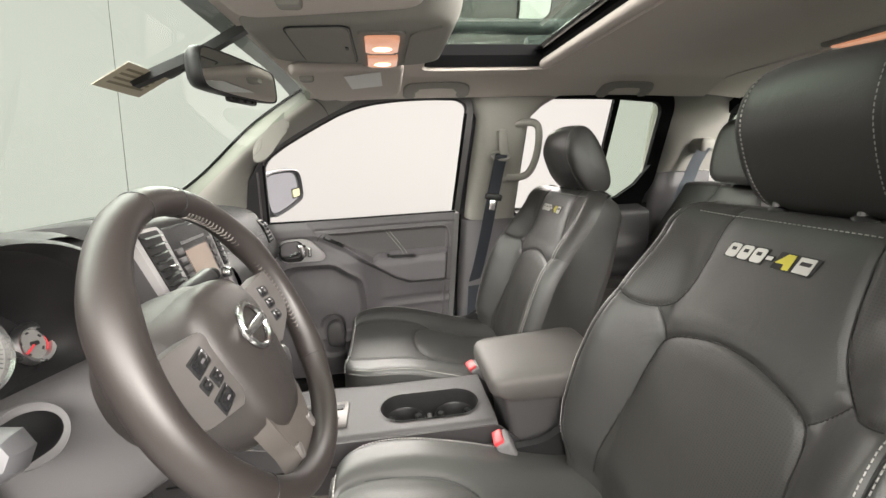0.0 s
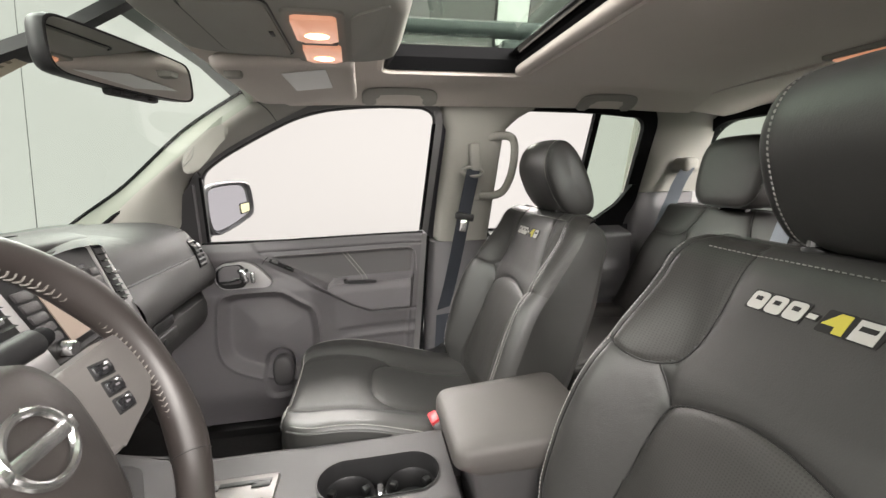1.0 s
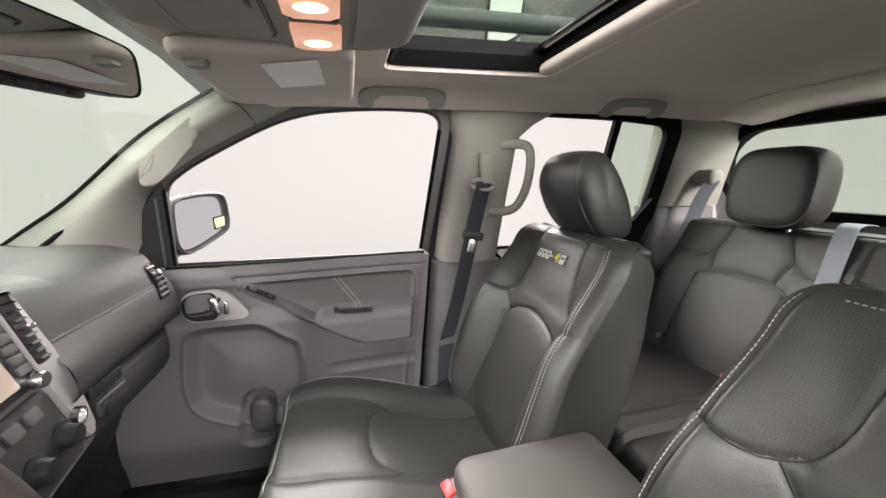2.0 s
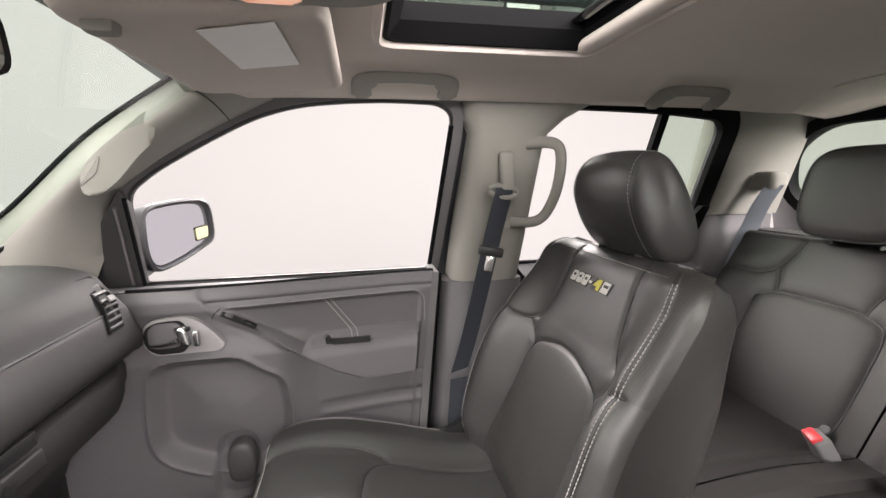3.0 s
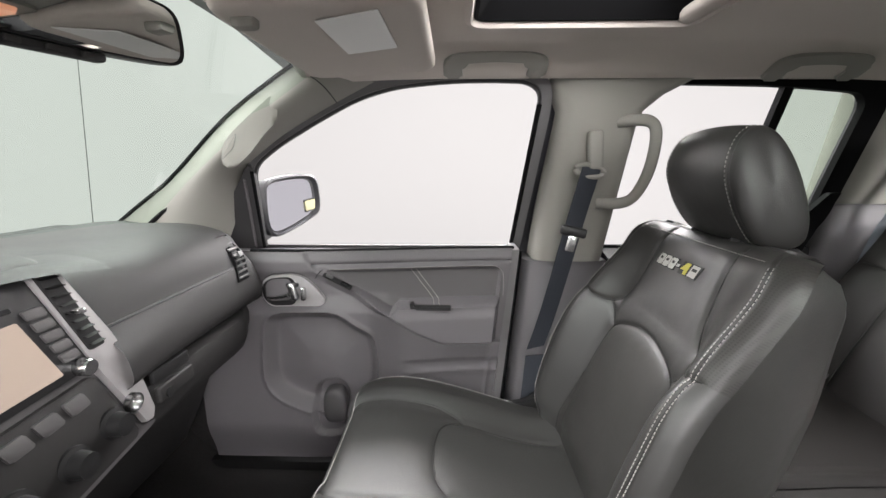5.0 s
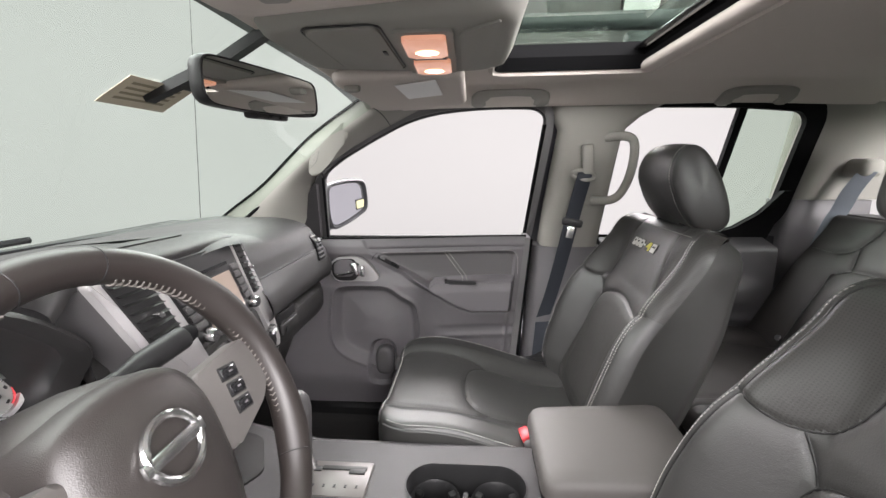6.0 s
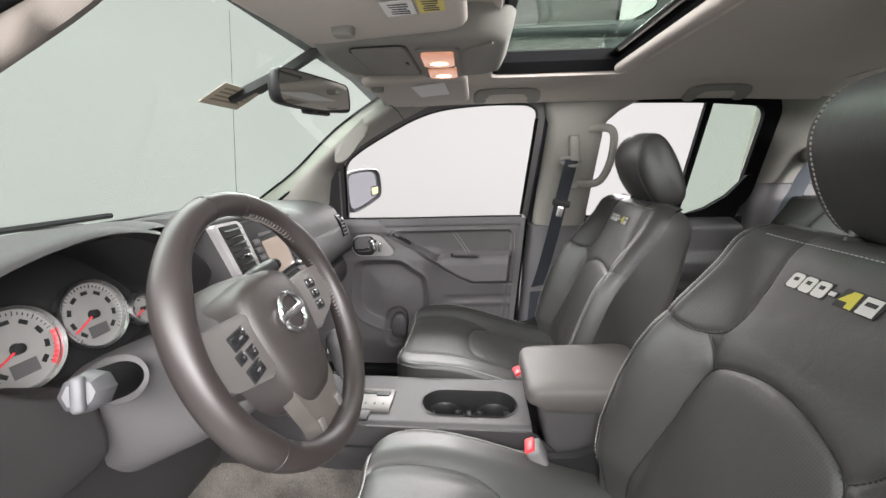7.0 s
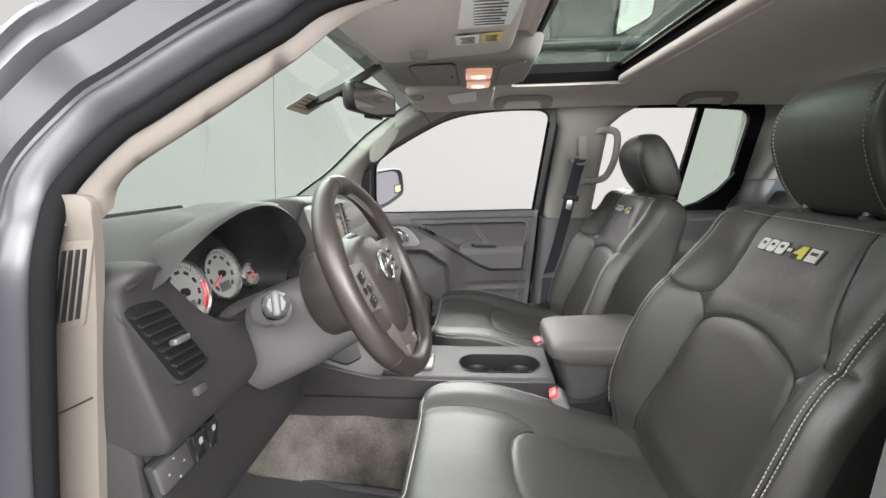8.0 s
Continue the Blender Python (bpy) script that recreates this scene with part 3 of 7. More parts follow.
def cabin_floor():
    bm = bmesh.new()
    # footwells, transmission tunnel and toe board
    def z(x, y):
        h = 0.62
        h += 0.20 * (1 - ease(0.10, 0.17, abs(y - C)))
        h += 0.32 * (1 - ease(-1.15, -0.80, x))
        h += 0.03 * ease(0.62, 0.70, abs(y - C))
        h += 0.005 * noise.noise(Vector((x * 6, y * 6, 0)))
        return h
    bm = sheet(90, 60, lambda u, v: Vector((-1.2 + 2.4 * u, -0.62 + 1.38 * v, z(-1.2 + 2.4 * u, -0.62 + 1.38 * v))))
    solid(bm, 0.02)
    tagged(part("cabin_floor", bm, SHADED_CARPET, angle=60), "carpet over the cabin floor, coloured near black for shade", "carpet", kind="structure")
    # Black panels added to stop light leaking in beside the footwells.
    for sg in (1, -1):
        yk = 0.752 if sg > 0 else mirror_y(0.752)
        tagged(part("gap_panel", rbox((0.48, 0.02, 0.56), (-0.965, yk, 0.86), r=0.006), SHADED_CARPET), "black panel added to close the gap beside the footwell", "kick panel", kind="structure")
    # firewall under the windscreen and sills
    tagged(part("firewall", rbox((0.06, 1.5, 0.75), (-1.24, C, 0.95), r=0.01), BLACK), "dark firewall under the dashboard", "firewall", kind="structure")
    for sg in (1, -1):
        yy = 0.78 if sg > 0 else mirror_y(0.78)
        tagged(part("door_sill", rbox((2.3, 0.14, 0.12), (-0.05, yy, 0.60), r=0.02), BLACK), "black plastic door sill", "sill", kind="structure")
    # under-body so that no light comes from below
    tagged(part("underbody", rbox((2.5, 1.66, 0.08), (-0.03, C, 0.50), r=0.02), BLACK), "black underbody of the cab", "underbody", kind="structure")


cabin_floor()


def driver_carpet():
    """The grey pile that climbs the tunnel in the driver's footwell."""
    def z(x, y):
        h = 0.627 + 0.20 * (1 - ease(0.10, 0.17, abs(y - C))) + 0.32 * (1 - ease(-1.15, -0.80, x)) + 0.03 * ease(0.62, 0.70, abs(y - C))
        return h + 0.006 * noise.noise(Vector((x * 6, y * 6, 0))) + 0.0035 * noise.noise(Vector((x * 35, y * 35, 4)))
    bm = sheet(90, 60, lambda u, v: Vector((-1.18 + 0.95 * u, -0.57 + 0.55 * v, z(-1.18 + 0.95 * u, -0.57 + 0.55 * v))))
    solid(bm, 0.004)
    tagged(part("footwell_carpet", bm, CARPET, angle=60), "worn grey carpet in the driver footwell", "carpet", kind="structure")


driver_carpet()


def floor_mat():
    """A black rubber tray mat with a raised rim in the driver's footwell."""
    rim = rounded([(-0.93, -0.50), (-0.34, -0.50), (-0.36, -0.125), (-0.60, -0.096), (-0.78, -0.070), (-0.90, -0.110)], 0.04, 5)
    m = thing("floor_mat", (-0.62, -0.30, 0.64), "black rubber floor mat with a raised rim in the driver footwell", "floor mat")
    z = lambda x: 0.652 + 0.32 * (1 - ease(-1.15, -0.80, x))
    part("mat_sheet", prism(rim, 0.0, 0.010, lambda p, q, d: Vector((p, q, z(p) + d)), bevel=0.003), MAT_RUBBER, m)
    part("mat_rim", tube([Vector((p, q, z(p) + 0.014)) for p, q in rim], 0.009, 8, loop=True), MAT_RUBBER, m, "raised rubber rim")
    for k in range(9):
        y = -0.45 + 0.036 * k
        part("mat_rib", rbox((0.40, 0.008, 0.006), (-0.60, y, 0.664), r=0.002), MAT_RUBBER, m)


floor_mat()


def windscreen():
    def f(u, v, d=0.0):
        y = C + (u - 0.5) * 2 * (0.555 + 0.11 * (1 - v))
        z = 1.27 + 0.44 * v
        bend = ((y - C) / 0.62) ** 2 * 0.20
        x = -1.26 + 0.81 * v + bend * (1 - 0.55 * v)
        return Vector((x + d, y, z))
    bm = sheet(24, 14, f)
    w = part("windscreen", bm, WS_GLASS)
    w.visible_shadow = False
    tagged(w, "slightly green laminated windscreen", "windscreen", kind="structure")
    # black edge along the glass
    for a, b in (((0.0, 0.0), (0.0, 1.0)), ((1.0, 0.0), (1.0, 1.0)), ((0.0, 1.0), (1.0, 1.0)), ((0.0, 0.155), (1.0, 0.155))):
        pts = [f(a[0] + (b[0] - a[0]) * i / 24, a[1] + (b[1] - a[1]) * i / 24, 0.004) for i in range(25)]
        tagged(part("windscreen_seal", tube(pts, 0.0055, 6), RUBBER), "black rubber windscreen seal", "seal", kind="structure")
    return f


windscreen()

# ---------------------------------------------------------------- seats
RECLINE = radians(21.3)
BX, BZ = 0.09, 0.90
AX = Vector((math.sin(RECLINE), 0, math.cos(RECLINE)))
NN = Vector((-math.cos(RECLINE), 0, math.sin(RECLINE)))
BACK_L = 0.515
SHOULDER = [(0.100, 0.505), (0.103, 0.47), (0.108, 0.42), (0.118, 0.365), (0.135, 0.330), (0.160, 0.312), (0.185, 0.308), (0.225, 0.318)]
RADIAL = [(0.152, 0.314), (0.135, 0.292), (0.119, 0.272)]
ARCH = [(0.0, 0.306), (0.03, 0.304), (0.06, 0.297), (0.09, 0.287), (0.110, 0.276), (0.121, 0.262), (0.127, 0.235), (0.131, 0.19), (0.137, 0.13), (0.145, 0.06), (0.153, -0.02)]


def half_width(v):
    w = 0.245 + 0.012 * math.sin(min(max(v, 0) / 0.3, 1) * math.pi)
    w -= 0.014 * ease(0.28, 0.46, v)
    if v > 0.44:
        t = (v - 0.44) / (BACK_L - 0.44)
        w -= 0.048 * (1 - math.sqrt(max(0.0, 1 - t * t)))
    if v < 0.06:
        w -= 0.02 * (1 - v / 0.06)
    return w


def back_depth(u, v, w):
    """How far the front of the backrest stands proud of its flat plane."""
    a = abs(u)
    bol = 0.050 + 0.016 * math.sin(math.pi * min(max((v + 0.02) / 0.46, 0), 1)) - 0.034 * ease(0.22, 0.48, v)
    d = bol * ease(0.125, 0.212, a)
    d += 0.009 * (1 - (u / 0.2) ** 2) * math.sin(math.pi * min(max(v / 0.34, 0), 1)) if a < 0.2 else 0
    e = max(0.0, a - (w - 0.034)) / 0.034
    d -= 0.036 * (1 - math.sqrt(max(0.0, 1 - min(e, 1.0) ** 2)))
    p = (a, v)
    s = min(near(p, SHOULDER), near(p, RADIAL), near(p, ARCH))
    d -= 0.0036 * math.exp(-(s / 0.0036) ** 2)
    d += 0.0024 * (1 - math.exp(-(s / 0.02) ** 2))
    welt = abs(a - (w - 0.030))
    d -= 0.003 * math.exp(-(welt / 0.0035) ** 2)
    if v > 0.46:
        t = (v - 0.46) / (BACK_L - 0.46)
        d -= 0.035 * (1 - math.sqrt(max(0.0, 1 - t * t)))
    d -= 0.02 * ease(0.03, -0.05, v) if v < 0.03 else 0
    d += 0.0016 * noise.noise(Vector((u * 14, v * 14, 3.1)))
    return d


def seat_point(u, v, d):
    return Vector((BX, 0, BZ)) + AX * v + NN * d + Vector((0, u, 0))


def back_region(u, v):
    """insert, yoke, shoulder or bolster"""
    a = abs(u)
    if a < 0.155 and v < 0.306:
        lim = 0.0
        poly = ARCH + [(0.0, -0.05)]
        if inside((a, v), poly):
            return "insert"
    if inside((a, v), SHOULDER + [(0.30, 0.32), (0.30, 0.56), (0.10, 0.56)]):
        return "shoulder"
    return "main"


def front_seat(cy, label, group, lift=0.0):
    seat = thing("bucket_seat", (-0.12, cy, 0.64), label, "car seat", group)
    shift = Vector((0, cy, 0))
    # backrest: three leather regions cut from one skin, and the rear shell
    NU, NV = 116, 132
    us = [math.sin((i / NU - 0.5) * math.pi) * 0.35 + (i / NU - 0.5) * 2 * 0.65 for i in range(NU + 1)]
    vs = [-0.06 + (BACK_L + 0.06) * j / NV for j in range(NV + 1)]
    grid = []
    for s in us:
        col = []
        for v in vs:
            w = half_width(v)
            u = s * w
            col.append((u, v, back_depth(u, v, w)))
        grid.append(col)
    for region, nm, m, lab in (("main", "backrest", LEATHER, "black leather backrest with grey seams"), ("insert", "backrest_insert", PERF, "perforated black leather insert"), ("shoulder", "shoulder_panel", PERF, "perforated black leather shoulder panel")):
        for sgn in ((1, -1) if region == "shoulder" else (0,)):
            bm = bmesh.new()
            idx = {}

            def V(i, j):
                if (i, j) not in idx:
                    u, v, d = grid[i][j]
                    idx[i, j] = bm.verts.new(seat_point(u, v, d) + shift)
                return idx[i, j]
            for i in range(NU):
                for j in range(NV):
                    u = (grid[i][j][0] + grid[i + 1][j + 1][0]) / 2
                    v = (grid[i][j][1] + grid[i + 1][j + 1][1]) / 2
                    if sgn and u * sgn < 0:
                        continue
                    if back_region(u, v) == region:
                        bm.faces.new((V(i, j), V(i + 1, j), V(i + 1, j + 1), V(i, j + 1)))
            part(nm, bm, m, seat, lab, angle=70)
    # rear shell
    bm = bmesh.new()
    rings = []
    for v in vs[::4]:
        w = half_width(v)
        d0 = back_depth(w, v, w)
        t = 0.112 - 0.025 * ease(0.3, 0.5, v)
        if v > 0.46:
            k = (v - 0.46) / (BACK_L - 0.46)
            t -= 0.05 * (1 - math.sqrt(max(0.0, 1 - k * k)))
        row = [seat_point(w, v, d0) + shift]
        for i in range(1, 24):
            a = i / 24
            u = w * math.cos(a * math.pi)
            uu = w * (1 - 2 * a)
            prof = min(1.0, 4.2 * math.sin(math.pi * a) ** 0.8)
            u = w * (1 - 2 * a) * 0.3 + u * 0.7
            row.append(seat_point(u, v, d0 * (1 - prof) - t * prof) + shift)
        row.append(seat_point(-w, v, d0) + shift)
        rings.append(row)
    loft(rings, bm, closed=False, cap=False)
    top = [v for v in bm.verts]
    part("seat_shell", bm, LEATHER, seat, "black leather side and rear cover", angle=70)
    # closing strip at the top
    w, v = half_width(BACK_L), BACK_L
    row_f = [seat_point(grid[i][NV][0], v, grid[i][NV][2]) + shift for i in range(NU + 1)]
    row_b = []
    for i in range(NU + 1):
        u = grid[i][NV][0]
        a = (1 - u / w) / 2
        row_b.append(seat_point(u, v - 0.004, -0.03 + 0.02 * abs(u / w) ** 3 - 0.012) + shift)
    mid = [(a + b) / 2 + AX * 0.006 for a, b in zip(row_f, row_b)]
    part("top_piping", loft([row_f, mid, row_b], closed=False, cap=False), LEATHER, seat, angle=70)
    # dark seams between the panels
    for sg in (1, -1):
        for line in (SHOULDER, RADIAL, ARCH):
            path = []
            for p in spline([(a, b, 0) for a, b in line], 5):
                u, v = sg * p.x, p.y
                if -0.05 < v < 0.50:
                    path.append(seat_point(u, v, back_depth(u, v, half_width(v)) + 0.0003) + shift)
            part("seam", tube(path, 0.0015, 6, up=tuple(NN)), SEAM, seat)
        path = []
        for j in range(0, NV + 1, 2):
            v = vs[j]
            if -0.03 < v < 0.49:
                w = half_width(v)
                u = sg * (w - 0.030)
                path.append(seat_point(u, v, back_depth(u, v, w) + 0.0006) + shift)
        part("edge_seam", tube(path, 0.0016, 6, up=tuple(NN)), SEAM, seat)
    # stitching along the seams and the bolster edges
    bm = bmesh.new()
    nf = NN
    for sg in (1, -1):
        for off in ((-0.0265, -0.0345) if sg < 0 else (-0.024,)):
            path = []
            for j in range(0, NV + 1, 2):
                v = vs[j]
                if v < 0.0 or v > 0.49:
                    continue
                w = half_width(v)
                u = sg * (w + off)
                path.append(seat_point(u, v, back_depth(u, v, w) + 0.0012) + shift)
            stitches(path, Vector((-0.8, sg * 0.5, 0.3)), 0.0046, 0.0020, 0.0012 if sg < 0 else 0.0009, bm)
        path = []
    top = []
    for i in range(61):
        u = -0.165 + 0.33 * i / 60
        v = 0.492
        top.append(seat_point(u, v, back_depth(u, v, half_width(v)) + 0.001) + shift)
    stitches(top, NN + AX * 0.6, 0.0042, 0.0022, 0.0012, bm)
    tagged(part("stitching", bm, THREAD, seat, "pale grey double stitching"), kind="stuff")
    # badge: slanted embroidered shapes on the yoke, dark edged, pale with one yellow
    def shape(outline, vc, d0, d1):
        lo, hi = [], []
        for u, dv in outline:
            u2, v2 = u * 1.22 - 0.38 * dv, vc + dv * 1.22
            d = back_depth(u2, v2, half_width(v2))
            lo.append(seat_point(u2, v2, d + d0) + shift)
            hi.append(seat_point(u2, v2, d + d1) + shift)
        return loft([lo, hi])
    for k, (u0, u1, m) in enumerate(((0.061, 0.046, PALE), (0.044, 0.029, PALE), (0.027, 0.012, PALE), (0.009, 0.002, PALE), (-0.003, -0.021, YELLOW), (-0.023, -0.043, PALE))):
        h = 0.0088 if k != 3 else 0.0022
        r = 0.004 if k in (0, 1, 2) else 0.0015
        o = rounded([(u0 + 0.0014, -h - 0.0014), (u1 - 0.0014, -h - 0.0014), (u1 - 0.0014, h + 0.0014), (u0 + 0.0014, h + 0.0014)], 0.002, 3)
        blk = part("badge_patch", shape(o, 0.441, -0.001, 0.0014), SEAM, seat, "black backing of the badge")
        mid = (u0 + u1) / 2
        if k < 3:
            o = rounded([(u0, -h), (u1, -h), (u1, h), (u0, h)], r, 3)
        elif k == 4:
            o = [(u0, -0.003), (u0 - 0.008, h), (u1 + 0.002, h), (u1, -h), (u1 + 0.007, -h), (u1 + 0.008, -0.003)]
        elif k == 5:
            o = [(u0 - 0.002, -h), (u1 + 0.001, -h), (u1 + 0.003, h), (u0 - 0.001, h)]
        else:
            o = [(u0, -h), (u1, -h), (u1, h), (u0, h)]
        part("badge_shape", shape(o, 0.441, 0.0, 0.0022), m, blk, "pale embroidered shape" if m is PALE else "yellow embroidered shape")
        if k in (0, 1, 2, 5):
            q = [(u0 - 0.0045, 0.0), (u1 + 0.0045, 0.0), (u1 + 0.0045, 0.0042), (u0 - 0.0045, 0.0042)]
            part("badge_core", shape(q, 0.441, 0.001, 0.0026), SEAM, blk)
    # headrest with two posts
    hr = headrest_mesh(0.108, 0.092 + 0.30 * lift, 0.063)
    tilt = Matrix.Translation((0.314, cy - 0.006, 1.449 + 0.55 * lift))
    bmesh.ops.transform(hr, matrix=tilt, verts=hr.verts)
    head = part("headrest", hr, LEATHER, seat, "padded black leather headrest", angle=60)
    bm = bmesh.new()
    for sg in (1, -1):
        path = [tilt @ p for p in headrest_seam(0.108, 0.092 + 0.30 * lift, 0.063, sg)]
        stitches(path, lambda i: Vector((-0.7, 0.6 * sg, 0.2)), 0.0042, 0.0025, 0.0011, bm, lift=0.0010)
    sub = part("stitching", bm, THREAD, head, "pale grey seam stitching")
    tagged(sub, kind="stuff")
    for dy in (-0.055, 0.055):
        p0 = seat_point(dy, 0.49, -0.03) + shift
        p1 = Vector((0.305, cy + dy, 1.42 + lift))
        part("headrest_post", tube([p0, p0.lerp(p1, 0.5), p1], 0.006, 10), STEEL, seat, "steel headrest post")
        part("post_guide", lathe([(0.004, 0), (0.014, 0), (0.014, 0.007), (0.010, 0.011), (0.004, 0.011)], Matrix.Translation(p0 + AX * 0.018) @ Matrix.Rotation(RECLINE, 4, "Y"), 18), BLACK, seat)
    # cushion
    cushion(seat, shift - Vector((0, 0, 0.95 * lift)))
    # base, rails and side cover
    part("seat_base", rbox((0.40, 0.40, 0.12), (-0.14, cy, 0.76), r=0.02), BLACK, seat, "black steel seat base")
    for sg in (1, -1):
        part("seat_rail", rbox((0.46, 0.03, 0.06), (-0.13, cy + sg * 0.18, 0.67), r=0.006), STEEL, seat, "steel floor rail")
        part("side_cover", prism(rounded([(-0.30, 0.80), (0.06, 0.80), (0.13, 0.86), (0.10, 0.95), (0.02, 0.90), (-0.28, 0.875)], 0.02), 0.0, 0.018, lambda p, q, d: Vector((p, cy + sg * (0.222 + d), q)), bevel=0.006), BLACK, seat, "black plastic side cover")
    return seat


def cushion_z(x, u):
    a = abs(u)
    z = 0.945 - 0.075 * ease(-0.30, 0.08, x)
    z += 0.022 * ease(0.12, 0.185, a) * (1 - 0.3 * ease(-0.1, 0.1, x)) * (0.75 + 0.25 * ease(-0.4, -0.2, x))
    e = max(0.0, a - 0.213) / 0.024
    z -= 0.014 * (1 - math.sqrt(max(0.0, 1 - min(e, 1) ** 2)))
    f = max(0.0, -0.350 - x) / 0.035
    z -= 0.016 * (1 - math.sqrt(max(0.0, 1 - min(f, 1) ** 2)))
    p = (x, a)
    s = near(p, CUSH_IN)
    s2 = near(p, CUSH_SIDE)
    s3 = abs(x + 0.285) if a < 0.14 else 9
    k = min(s, s2)
    z -= 0.0034 * math.exp(-(k / 0.004) ** 2)
    z += 0.0025 * (1 - math.exp(-(k / 0.02) ** 2))
    z += 0.002 * noise.noise(Vector((x * 10, u * 10, 7.7)))
    return z


CUSH_IN = [(0.08, 0.105), (-0.06, 0.11), (-0.13, 0.112), (-0.165, 0.10), (-0.185, 0.07), (-0.192, 0.03), (-0.193, 0.0)]
CUSH_SIDE = [(-0.40, 0.150), (-0.30, 0.148), (-0.20, 0.145), (-0.15, 0.13), (-0.135, 0.113)]


def cushion_outline(x):
    if x < -0.30:
        t = (-0.30 - x) / 0.085
        return 0.237 - 0.06 * (1 - math.sqrt(max(0, 1 - min(t, 1) ** 2)))
    return 0.237


def cushion(seat, shift):
    NX, NUU = 100, 84
    X0, X1 = -0.385, 0.10

    def P(i, j):
        x = X0 + (X1 - X0) * i / NX
        w = cushion_outline(x)
        s = j / NUU * 2 - 1
        s = 0.4 * math.sin(s * math.pi / 2) + 0.6 * s
        u = s * w
        sc = abs(u) / w * 0.237 if x < -0.30 else abs(u)
        return x, u, cushion_z(x, math.copysign(sc, u))
    pts = [[P(i, j) for j in range(NUU + 1)] for i in range(NX + 1)]
    poly = CUSH_IN + [(0.15, 0.0)]
    for region, nm, m, lab in (("main", "cushion", LEATHER, "black leather cushion"), ("insert", "cushion_insert", PERF_FLAT, "perforated black leather cushion insert")):
        bm = bmesh.new()
        idx = {}

        def V(i, j):
            if (i, j) not in idx:
                x, u, z = pts[i][j]
                idx[i, j] = bm.verts.new(Vector((x, u, z)) + shift)
            return idx[i, j]
        for i in range(NX):
            for j in range(NUU):
                x = (pts[i][j][0] + pts[i + 1][j][0]) / 2
                u = (pts[i][j][1] + pts[i][j + 1][1]) / 2
                r = "insert" if inside((x, abs(u)), CUSH_IN + [(0.15, -0.01), (0.15, 0.105)]) or (abs(u) < 0.105 and x > 0.02) else "main"
                if r == region:
                    bm.faces.new((V(i, j), V(i + 1, j), V(i + 1, j + 1), V(i, j + 1)))
        part(nm, bm, m, seat, lab, angle=70)
    for sg in (1, -1):
        for line in (CUSH_IN, CUSH_SIDE):
            path = [Vector((p.x, sg * p.y, cushion_z(p.x, sg * p.y) + 0.0004)) + shift for p in spline([(a, b, 0) for a, b in line], 5) if p.x > -0.36]
            part("seam", tube(path, 0.0014, 6), SEAM, seat)
    # sides of the cushion hang down from the piping
    rim = [Vector(pts[i][0]) + shift for i in range(NX, -1, -4)] + [Vector(pts[0][j]) + shift for j in range(2, NUU - 1, 3)] + [Vector(pts[i][NUU]) + shift for i in range(0, NX + 1, 4)]
    cx = Vector((-0.14, 0, 0)) + shift
    rows = []
    for k in range(8):
        t = k / 7
        row = []
        for p in rim:
            out = (p - cx)
            out.z = 0
            out.normalize()
            q = p + out * (0.007 * math.sin(math.pi * min(t * 1.2, 1)) - 0.03 * t * t)
            q.z = p.z + (0.80 - p.z) * t
            row.append(q)
        rows.append(row)
    part("cushion_side", loft(rows, closed=False, cap=False), LEATHER, seat, "black leather cushion side", angle=70)
    bm = tube(rim, 0.0035, 8)
    part("piping", bm, LEATHER, seat)
    bm = bmesh.new()
    off = []
    for p in rim:
        d = (cx - p)
        d.z = 0
        d.normalize()
        off.append(p + d * 0.006 + Vector((0, 0, 0.0105)))
    stitches(off, (0, 0, 1), 0.0046, 0.0016, 0.0020, bm)
    tagged(part("stitching", bm, THREAD, seat, "pale grey stitching along the cushion edge"), kind="stuff")


HEAD_SIDE = [(-0.040, 0.091), (-0.056, 0.076), (-0.066, 0.050), (-0.067, 0.025), (-0.060, 0.0), (-0.046, -0.032), (-0.026, -0.062), (-0.008, -0.079), (0.016, -0.086), (0.040, -0.087), (0.055, -0.079), (0.060, -0.060), (0.054, -0.028), (0.040, 0.010), (0.022, 0.046), (0.004, 0.074), (-0.010, 0.089), (-0.025, 0.095)]


def head_side(h, d):
    """The headrest's side outline: full in front, running out to a thick foot behind."""
    return [Vector((p.x * d / 0.063, 0, p.y * h / 0.091)) for p in spline([(x, z, 0) for x, z in HEAD_SIDE], 4, closed=True)]


def head_ring(b, w, h, d):
    """One ring of the padded middle between the two side seams, b = -1..1."""
    mid = Vector((-0.004, 0, 0.0))
    e = abs(b)
    k = 1.045 - 0.045 * e ** 2.2 - 0.022 * max(0.0, (e - 0.93) / 0.07) ** 2
    ring = []
    for p in head_side(h, d):
        q = mid + (p - mid) * k
        if q.x < 0:
            q.x -= 0.006 * (1 - e * e)
        ring.append(Vector((q.x, b * w * (1 - 0.10 * (q.z / h) ** 4), q.z)))
    return ring


def headrest_mesh(w, h, d):
    """Middle band, sewn grooves and two domed side panels."""
    w0 = 0.80 * w
    rings = [head_ring(-1 + 2 * j / 26, w0, h, d) for j in range(27)]
    for sg in (-1, 1):
        base = rings[0] if sg < 0 else rings[-1]
        cen = sum(base, Vector()) / len(base)
        cap = [[cen + (p - cen) * k + Vector((0, sg * q * w, 0)) for p in base] for k, q in ((1.016, 0.014), (1.018, 0.035), (1.0, 0.070), (0.95, 0.105), (0.86, 0.135), (0.70, 0.160), (0.45, 0.180), (0.15, 0.188))]
        rings = (cap[::-1] + rings) if sg < 0 else (rings + cap)
    return loft(rings)


